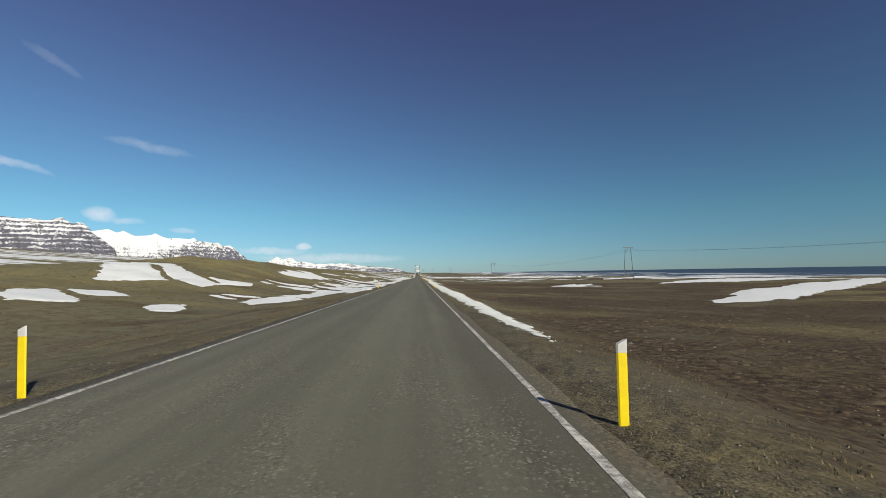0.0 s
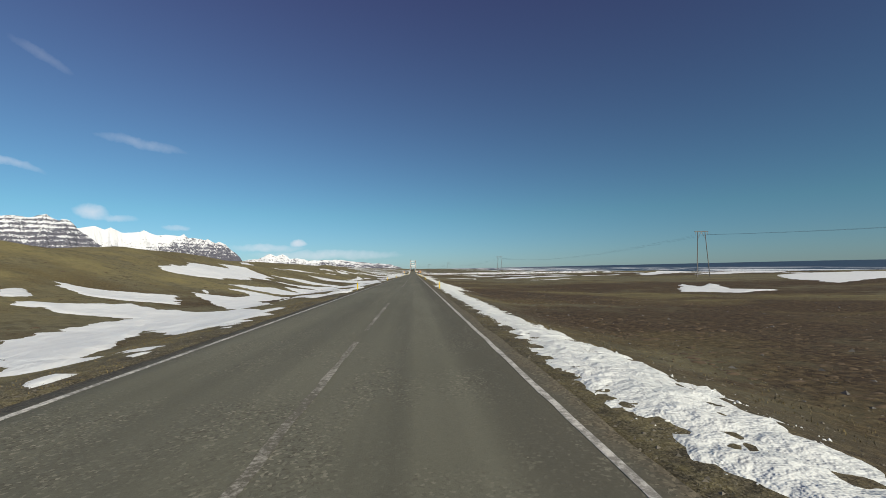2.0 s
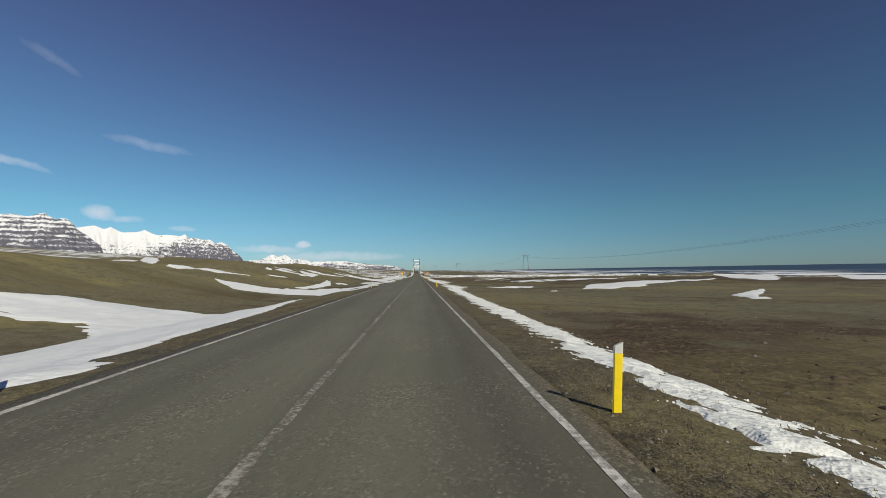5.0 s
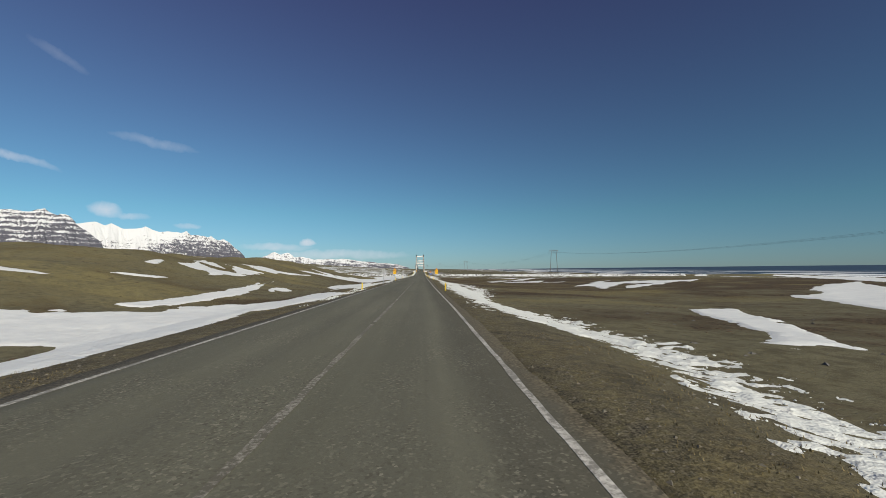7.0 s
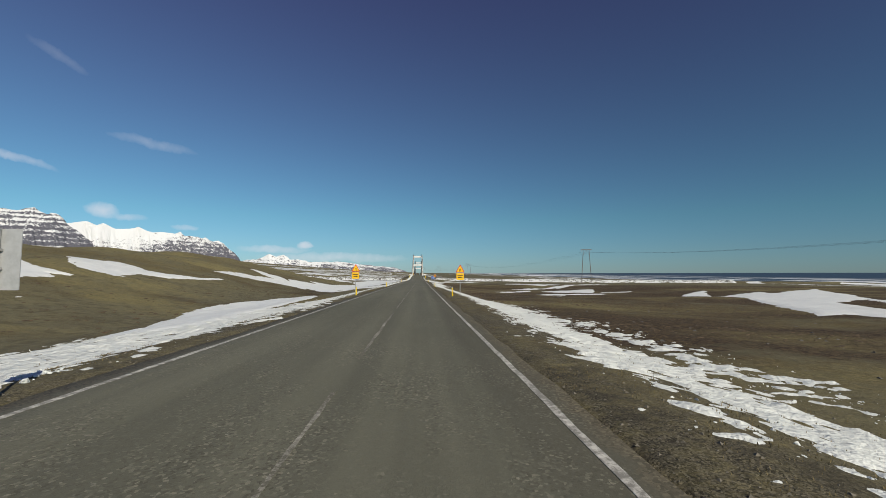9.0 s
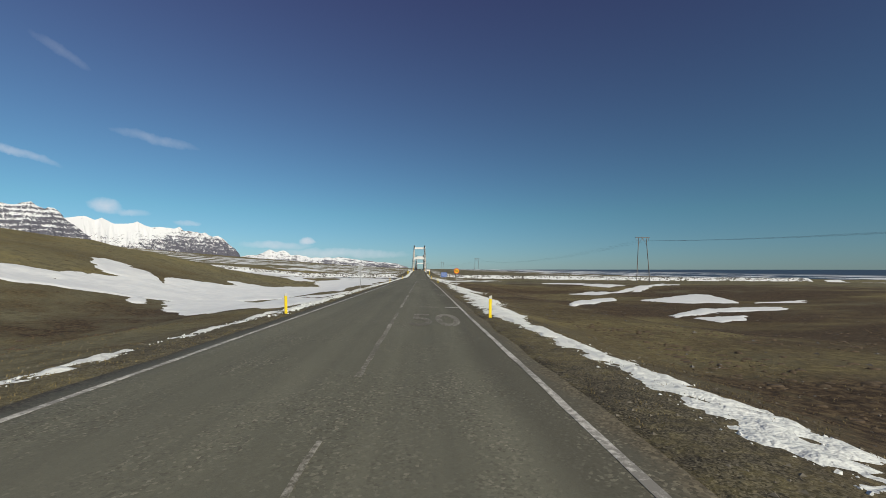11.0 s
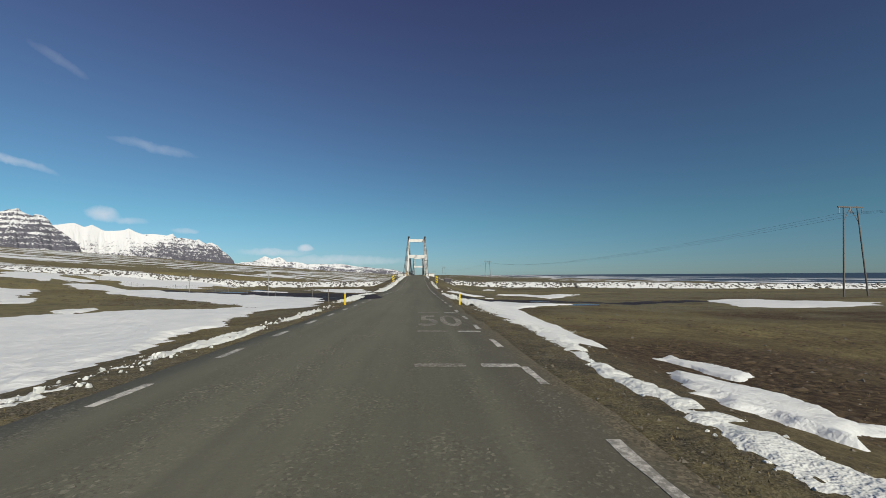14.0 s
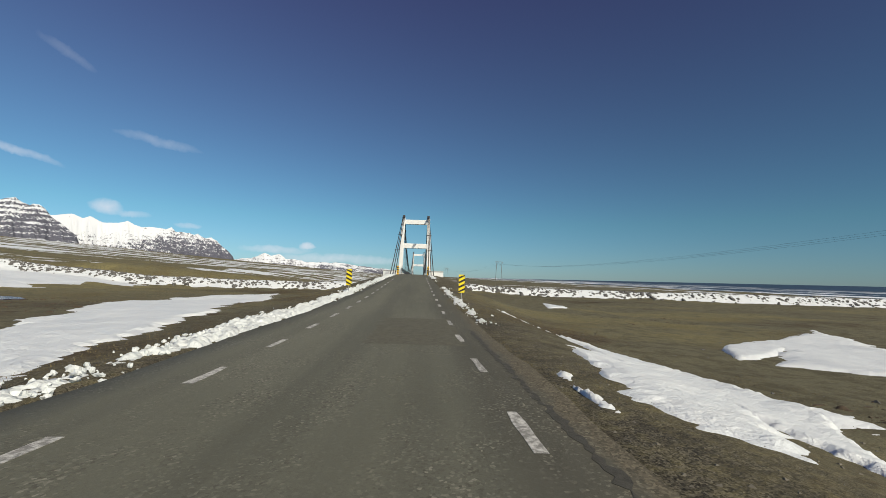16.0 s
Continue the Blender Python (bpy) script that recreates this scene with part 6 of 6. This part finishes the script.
def sign_back(x, y, shapes, tall, label):
    """A sign seen from behind: bare sheet, rails and clamps on a pole."""
    t = empty("road_sign", at_ground(x, y))
    tagged(t, label, "road sign")
    pole(t, tall)
    for outline, z in shapes:
        s = plate(t, "sheet", outline, z, 0.012, M_ALU, 0.045, "bare grey sheet back")
        for dz in (-0.12, 0.12):
            part("clamp", box_bm(0.10, 0.03, 0.035, (0, 0.022, z + dz), 0.004), M_STEEL, s)
    return t


sign_back(-4.0, 278.1, [(rect(0.52, 0.78), 1.85)], 2.25, "rectangular road sign turned away, bare grey back on a pole")
sign_back(-5.4, 373.5, [(disc(0.27), 2.30), (disc(0.24), 1.60)], 2.55, "two round road signs turned away, bare grey backs on one pole")
sign_back(-13.9, 451.6, [([(-0.31, 0.27), (0.31, 0.27), (0.02, -0.27), (-0.02, -0.27)], 2.35)], 2.6, "inverted triangular sign turned away at the side track")
sign_back(-29.0, 466.0, [(rect(0.32, 0.42), 2.2)], 2.4, "small rectangular sign turned away beside the fence")


def flat_text(body, size, wide, parent, at, mat, label):
    """Built-in lettering as a thin mesh in the upright plane, facing -y, fitted to a width."""
    cu = bpy.data.curves.new("print", "FONT")
    cu.body, cu.size, cu.align_x, cu.align_y, cu.extrude, cu.resolution_u = body, size, "CENTER", "CENTER", 0.002, 3
    cu.offset = size * 0.02
    tmp = new("print", cu)
    me = bpy.data.meshes.new_from_object(tmp.evaluated_get(bpy.context.evaluated_depsgraph_get()))
    bpy.data.objects.remove(tmp)
    xs_ = [v.co.x for v in me.vertices]
    k = wide / (max(xs_) - min(xs_))
    for v in me.vertices:
        v.co.x *= k
    me.materials.clear()
    me.materials.append(mat)
    ob = new("print", me)
    ob.parent = parent
    ob.matrix_local = pose(*at, 90, 0, 0)
    ob["label"] = label
    return ob


def blue_sign(x, y):
    t = empty("information_sign", at_ground(x, y, -6))
    tagged(t, "blue information board with white lines of print on two steel legs", "information sign")
    for s in (-0.26, 0.26):
        part("leg", rod_bm((s, 0, -0.4), (s, 0, 1.7), 0.028, 0.028, 12), M_STEEL, t, "galvanised steel leg")
    mid = 1.38
    b_ = plate(t, "board", rect(1.08, 0.96), mid, 0.03, M_SIGN_WHITE, -0.05, "white-edged board")
    plate(b_, "face", rect(1.045, 0.925), mid, 0.006, M_SIGN_BLUE, -0.069, "blue face")
    for words, dz, wide in (("VARNARL\u00cdNA", 0.335, 0.70), ("Sau\u00f0fj\u00e1rsj\u00fakd\u00f3mar", 0.205, 0.88), ("Smith\u00e6tta!", 0.075, 0.60)):
        flat_text(words, 0.135, wide, b_, (0, -0.075, mid + dz), M_SIGN_WHITE, "white lettering")
    for dz, w, h, px in ((-0.045, 0.88, 0.020, 0), (-0.092, 0.76, 0.020, 0), (-0.150, 0.86, 0.020, 0), (-0.196, 0.84, 0.020, 0), (-0.280, 0.62, 0.020, 0), (-0.390, 0.32, 0.018, 0.27)):
        part("print", box_bm(w, 0.004, h, (px, -0.074, mid + dz)), M_SIGN_WHITE, b_, "white line of print")
    return t


blue_sign(5.52, 408.5)


def hazard_board(x, y, lean, mid):
    """mid: the height of the board's middle over the level."""
    base = float(surf(x, y))
    t = empty("hazard_marker", pose(x, y, mid - 1.30))
    tagged(t, "upright yellow and black striped hazard board on a pole", "hazard marker", "hazard boards before the bridge")
    part("pole", rod_bm((0, 0, base - mid + 0.9), (0, 0, 1.5), 0.03, 0.03, 12), M_STEEL, t, "galvanised steel pole")
    b_ = plate(t, "board", rect(0.40, 1.20), 1.30, 0.02, M_LEMON, -0.045, "yellow board")
    for k in range(4):
        z = 0.84 + 0.31 * k
        bm = bmesh.new()
        dz = 0.21 * lean
        lim = lambda v: min(max(v, 0.705), 1.895)
        f = [bm.verts.new((px, -0.060, lim(pz))) for px, pz in ((-0.205, z - dz / 2 - 0.07), (0.205, z + dz / 2 - 0.07), (0.205, z + dz / 2 + 0.07), (-0.205, z - dz / 2 + 0.07))]
        bm.faces.new(f)
        ex = bmesh.ops.extrude_face_region(bm, geom=list(bm.faces))
        bmesh.ops.translate(bm, verts=[v for v in ex["geom"] if isinstance(v, bmesh.types.BMVert)], vec=(0, 0.003, 0))
        bmesh.ops.recalc_face_normals(bm, faces=list(bm.faces))
        part("stripe", bm, M_SIGN_BLACK, b_, "black slanted stripe")
    return t


hazard_board(-3.86, 489.5, -1, 1.66)
hazard_board(4.18, 486.0, 1, 1.43)


# ---- fence ----
def fence(points, gap):
    t = empty("fence", pose(0, 0, 0))
    tagged(t, "thin wire fence on grey wooden posts in the snow", "fence")
    tops = []
    for (xa, ya), (xb, yb) in zip(points, points[1:]):
        n = max(1, int(math.dist((xa, ya), (xb, yb)) / gap))
        for i in range(n):
            x, y = xa + (xb - xa) * i / n, ya + (yb - ya) * i / n
            z = float(surf(x, y))
            h = random.uniform(0.95, 1.15)
            part("post", rod_bm((x, y, z - 0.3), (x + random.uniform(-0.05, 0.05), y, z + h), 0.026, 0.022, 7), M_WOOD, t)
            tops.append((x, y, z))
    for h in (0.4, 0.7, 0.95):
        tube("wire", [(x, y, z + h) for x, y, z in tops], 0.006, M_CABLE, t)
    return t


def tube(name, pts, r, mat, parent=None, sides=5):
    """A round bar through points, as one mesh."""
    bm = bmesh.new()
    rings = []
    for i, p in enumerate(pts):
        a, b_ = Vector(pts[max(i - 1, 0)]), Vector(pts[min(i + 1, len(pts) - 1)])
        q = (b_ - a).to_track_quat("Z", "Y")
        rings.append([bm.verts.new(Vector(p) + q @ Vector((r * math.cos(2 * math.pi * k / sides), r * math.sin(2 * math.pi * k / sides), 0))) for k in range(sides)])
    for r0, r1 in zip(rings, rings[1:]):
        for k in range(sides):
            bm.faces.new((r0[k], r0[(k + 1) % sides], r1[(k + 1) % sides], r1[k]))
    bm.faces.new(rings[0][::-1])
    bm.faces.new(rings[-1])
    return part(name, bm, mat, parent, "", True)


fence([(-6.0, 442.2), (-8.9, 448.8), (-20, 462), (-68, 515), (-120, 553)], 6.4)


# ---- power line ----
def pylon():
    t = empty("power_pylon", pose(0, 0, 0))
    tagged(t, "wooden power line pylon with two leaning poles and a crossarm", "power pylon", "pylons of the power line")
    for s in (-1, 1):
        part("pole", rod_bm((s * 2.95, 0, -3.0), (s * 1.55, 0, 17.4), 0.17, 0.12, 10), M_WOOD, t)
        part("insulator", rod_bm((s * 2.6, 0, 17.1), (s * 2.6, 0, 16.0), 0.09, 0.07, 8), M_STEEL, t)
    part("insulator", rod_bm((0, 0, 17.1), (0, 0, 16.0), 0.09, 0.07, 8), M_STEEL, t)
    part("crossarm", box_bm(5.9, 0.22, 0.26, (0, 0, 17.2), 0.03), M_WOOD, t)
    part("brace", rod_bm((-1.75, 0.05, 14.2), (0, 0.05, 17.1), 0.05, 0.05, 6), M_WOOD, t)
    part("brace", rod_bm((1.75, 0.05, 14.2), (0, 0.05, 17.1), 0.05, 0.05, 6), M_WOOD, t)
    return t


PYLONS = [(146, -46), (113.5, 223.8), (86.5, 488.0), (58.0, 768.0), (36.0, 1045.0), (14.0, 1320.0)]
first_pylon = pylon()
for i, (x, y) in enumerate(PYLONS):
    m = pose(x, y, float(surf(x, y)) + (0.5 if i else 0), 0, 0, 5)
    if i == 0:
        first_pylon.matrix_world = m
    else:
        copy_thing(first_pylon, m)
wires = empty("power_line", pose(0, 0, 0))
tagged(wires, "three thin dark power cables hanging between pylons", "power cable")
for (xa, ya), (xb, yb) in zip(PYLONS, PYLONS[1:]):
    za, zb = float(surf(xa, ya)) + 16.4, float(surf(xb, yb)) + 16.4
    for o in (-2.6, 0, 2.6):
        pts = [(xa + o + (xb - xa) * i / 40, ya + (yb - ya) * i / 40, za + (zb - za) * i / 40 - 4 * 5.0 * (i / 40) * (1 - i / 40)) for i in range(41)]
        tube("cable", pts, 0.014, M_CABLE, wires, 4)


# ---- bridge ----
TOWER_Y, SPAN = 552.0, 126.0
DECK = 2.6


def bridge_tower():
    t = empty("bridge_tower", pose(0, 0, 0))
    tagged(t, "white painted concrete suspension bridge tower with two crossbeams", "bridge tower", "towers of the bridge")
    for s in (-1, 1):
        bm = bmesh.new()
        low = [(s * 3.5 + dx * 0.55, dy * 0.65, -4.5) for dx, dy in ((-1, -1), (1, -1), (1, 1), (-1, 1))]
        mid = [(s * 3.20 + dx * 0.50, dy * 0.60, 1.0) for dx, dy in ((-1, -1), (1, -1), (1, 1), (-1, 1))]
        top = [(s * 2.72 + dx * 0.32, dy * 0.40, 15.3) for dx, dy in ((-1, -1), (1, -1), (1, 1), (-1, 1))]
        rings = [[bm.verts.new(v) for v in ring] for ring in (low, mid, top)]
        for r0, r1 in zip(rings, rings[1:]):
            for i in range(4):
                bm.faces.new((r0[i], r0[(i + 1) % 4], r1[(i + 1) % 4], r1[i]))
        bm.faces.new(rings[-1])
        bm.faces.new(rings[0][::-1])
        bmesh.ops.recalc_face_normals(bm, faces=list(bm.faces))
        bmesh.ops.bevel(bm, geom=list(bm.edges), offset=0.06, segments=1, affect="EDGES")
        leg = part("leg", bm, M_WHITE, t)
        cap = box_bm(0.55, 0.95, 0.5, (s * 2.70, 0, 15.5), 0.05)
        part("saddle", cap, M_DARK_STEEL, leg, "dark steel cable saddle")
    part("top_beam", box_bm(5.0, 0.7, 1.0, (0, 0, 14.3), 0.05), M_WHITE, t)
    part("middle_beam", box_bm(5.5, 0.8, 1.05, (0, 0, 9.0), 0.05), M_WHITE, t)
    return t


tower = bridge_tower()
tower.matrix_world = pose(0, TOWER_Y, 0)
copy_thing(tower, pose(0, TOWER_Y + SPAN, 0))

bridge = empty("bridge", pose(0, TOWER_Y, 0))
tagged(bridge, "single-lane suspension bridge deck with steel railings and cables", "bridge")
part("deck", box_bm(4.7, SPAN + 26, 0.55, (0, SPAN / 2, DECK - 0.275), 0.04), M_ASPHALT, bridge, "asphalt covered deck")
for s in (-1, 1):
    part("kerb", box_bm(0.30, SPAN + 26, 0.25, (s * 2.2, SPAN / 2, DECK + 0.12), 0.03), M_CONCRETE, bridge, "pale concrete kerb")
    for k in range(52):
        yk = -12 + k * 2.95
        part("railing_post", box_bm(0.09, 0.09, 1.0, (s * 2.28, yk, DECK + 0.72), 0.01), M_DARK_STEEL, bridge)
    for h in (0.55, 0.85, 1.15):
        part("rail", box_bm(0.07, SPAN + 26, 0.07, (s * 2.28, SPAN / 2, DECK + h), 0.01), M_DARK_STEEL, bridge)
    for o in (-0.16, 0.0, 0.16):
        x = s * 2.70 + o
        pts = [(x, SPAN * i / 36, 15.6 - 4 * 11.0 * (i / 36) * (1 - i / 36)) for i in range(37)]
        tube("main_cable", pts, 0.07, M_CABLE, bridge, 6)
        for ya, yb in ((0, -27), (SPAN, SPAN + 27)):
            tube("backstay", [(x, ya, 15.6), (s * 3.1 + o * 2.5, yb, 1.6)], 0.07, M_CABLE, bridge, 6)
    for k in range(1, 25):
        u = k / 25
        zc = 15.6 - 4 * 11.0 * u * (1 - u)
        part("hanger", rod_bm((s * 2.70, SPAN * u, zc), (s * 2.5, SPAN * u, DECK - 0.1), 0.03, 0.03, 5), M_CABLE, bridge)
    for fr in (0.35, 0.62):
        tube("cable_clamp", [(s * 2.72 + (s * 0.4) * fr - 0.5, -27 * fr, 15 - 13.0 * fr), (s * 2.72 + (s * 0.4) * fr + 0.5, -27 * fr, 15 - 13.0 * fr)], 0.05, M_DARK_STEEL, bridge, 6)


def wing_wall(x0, x1, y):
    t = empty("wing_wall", pose((x0 + x1) / 2, y, 1.55))
    tagged(t, "low whitewashed concrete wall at the bridge entrance", "wall", "walls at the bridge entrance")
    part("wall", box_bm(abs(x1 - x0), 0.45, 3.4, (0, 0, -0.25), 0.04), M_WHITE, t)
    part("coping", box_bm(abs(x1 - x0) + 0.1, 0.6, 0.14, (0, 0, 1.50), 0.03), M_CONCRETE, t)
    return t


wing_wall(-5.1, -2.55, 532)
wing_wall(2.55, 5.2, 530)


def striped_bollard(x, y):
    t = empty("bollard", pose(x, y, float(rise(y)) - 0.1))
    tagged(t, "yellow and black striped bollard at the bridge entrance", "bollard", "bollards at the bridge entrance")
    part("shaft", box_bm(0.32, 0.32, 1.6, (0, 0, 0.7), 0.03), M_SIGN_YELLOW, t)
    for k in range(3):
        part("stripe", box_bm(0.33, 0.33, 0.2, (0, 0, 0.45 + 0.4 * k), 0.01), M_SIGN_BLACK, t, "black stripe")
    return t


striped_bollard(-2.5, 530.5)
striped_bollard(2.6, 528.5)


def hut(x, y, w, d, h):
    t = empty("hut", pose(x, y, float(surf(x, y)), 0, 0, 12))
    tagged(t, "small dark hut with a low roof beyond the river", "hut")
    part("wall", box_bm(w, d, h, (0, 0, h / 2), 0.05), M_DARK_STEEL, t)
    bm = bmesh.new()
    v = [bm.verts.new(p) for p in ((-w / 2 - .3, -d / 2 - .3, h), (w / 2 + .3, -d / 2 - .3, h), (w / 2 + .3, d / 2 + .3, h), (-w / 2 - .3, d / 2 + .3, h), (-w / 2 - .3, 0, h + 1.1), (w / 2 + .3, 0, h + 1.1))]
    for f in ((0, 1, 5, 4), (2, 3, 4, 5), (0, 4, 3), (1, 2, 5), (3, 2, 1, 0)):
        bm.faces.new([v[i] for i in f])
    part("roof", bm, M_WOOD, t)
    return t


hut(23.5, 760, 5.5, 4.0, 2.4)


# ---- river bank of boulders ----
def boulder_bank(name, x0, x1, count, seed, label):
    rng = np.random.default_rng(seed)
    x = x0 + (x1 - x0) * rng.random(count)
    y = bank_line(x) + rng.normal(size=count) * 1.5 - 0.4
    r = 0.20 + 0.34 * rng.random(count) ** 2
    return lumps_mesh(name, np.stack([x, y, surf(x, y) + r * 0.15, r], -1), 0.25, M_ROCK, seed, label, "boulders", False)


boulder_bank("river_boulders", 9, 210, 5200, 31, "grey boulder bank along the river with snow between")
boulder_bank("river_boulders", -150, -8, 3200, 32, "grey boulder bank along the river with snow between")


def bank_cover(X, Y):
    d = np.abs(Y - bank_line(X) + 0.4)
    return 1.75 - d / 2.2 + 0.70 * wave(X, Y, 2.6, 111, 3, 0.6) + 0.35 * wave(X, Y, 14, 112, 1)


for xa, xb in ((9, 212), (-152, -8)):
    bank = snow_sheet("bank_snow", np.arange(xa, xb, 0.45), np.arange(536, 574, 0.4), bank_cover, 0.42)
    tagged(bank, "broken crust of snow on the boulder bank", "snow", kind="stuff")


# ---- mountains ----
def mountain(label, crest, depth, mat, seed, foot=-2.0, rough=1.0):
    """A ridge with gullies; crest(u) gives its place and height."""
    n, m = 420, 60
    u = np.linspace(0, 1, n + 1)
    C = np.array([crest(t) for t in u])
    away = C[:, :2] / np.linalg.norm(C[:, :2], axis=1, keepdims=True)
    v = np.linspace(0, 1, m + 1)
    f = np.where(v <= 0.75, v / 0.75, (1 - v) / 0.25)
    d = np.where(v <= 0.75, -depth * (1 - f), depth * (1 - f))
    U, D = np.meshgrid(u * MOUNT_LONG, d, indexing="ij")
    Fm = np.repeat(f[None], n + 1, 0)
    front = np.repeat((v <= 0.75)[None], n + 1, 0)
    prof = np.where(front, 0.35 * Fm + 0.65 * Fm**1.7, Fm)
    g = wave(U, D * 0.5, 300, seed, 5, 0.55)
    spur = 1 - 2 * np.abs(wave(U + 0.45 * D, D * 0.30, 190, seed + 5, 4, 0.6))
    bell = np.sin(np.pi * np.clip(Fm, 0, 1) ** 0.9)
    H = C[:, 2:3] - foot
    Z = foot + H * np.clip(prof + rough * np.where(front, bell * (0.12 * g + 0.10 * spur), 0), 0, 2)
    P = C[:, None, :2] + away[:, None] * (D + 60 * g * (1 - Fm))[:, :, None]
    i = np.arange(n * m)
    a = (i // m) * (m + 1) + i % m
    quads = np.stack([a, a + 1, a + m + 2, a + m + 1], -1)
    me = bpy.data.meshes.new("mountain")
    me.from_pydata(np.concatenate([P, Z[:, :, None]], -1).reshape(-1, 3).tolist(), [], quads.tolist())
    me.materials.append(mat)
    return tagged(new("mountain", me), label, "mountain", "mountains along the horizon")


MOUNT_LONG = 3800.0


def bearing(deg, dist):
    """A place so many degrees left of the road and so far from the middle of the drive."""
    return (1.5 - dist * math.sin(radians(deg)), 230 + dist * math.cos(radians(deg)))


def ridge(points, dist, jag, seed):
    """Crest through (bearing, height in degrees) pairs, with small jags."""
    bs, es = [p[0] for p in points], [p[1] for p in points]

    def crest(u):
        b_ = bs[0] + (bs[-1] - bs[0]) * u
        e = float(np.interp(-b_, [-q for q in bs], es))
        e = e + jag * float(wave(b_ * 10, 0.0, 7, seed, 4)) * min(1, e / 1.5)
        x, y = bearing(b_, dist)
        return x, y, max(math.tan(radians(e)) * dist + 1.6, 0.5)

    return crest


mountain("steep layered basalt mountain with snow on its ledges", ridge(RIDGE_NEAR, 4350, 0.16, 41), 420, M_MOUNT_NEAR, 1)
mountain("snow-covered mountain range with dark rock faces", ridge(RIDGE_FAR, 4600, 0.10, 47), 430, M_MOUNT_FAR, 7)
mountain("low distant snowy hills on the horizon", ridge(RIDGE_LOW, 4620, 0.12, 51), 300, M_MOUNT_LOW, 9)
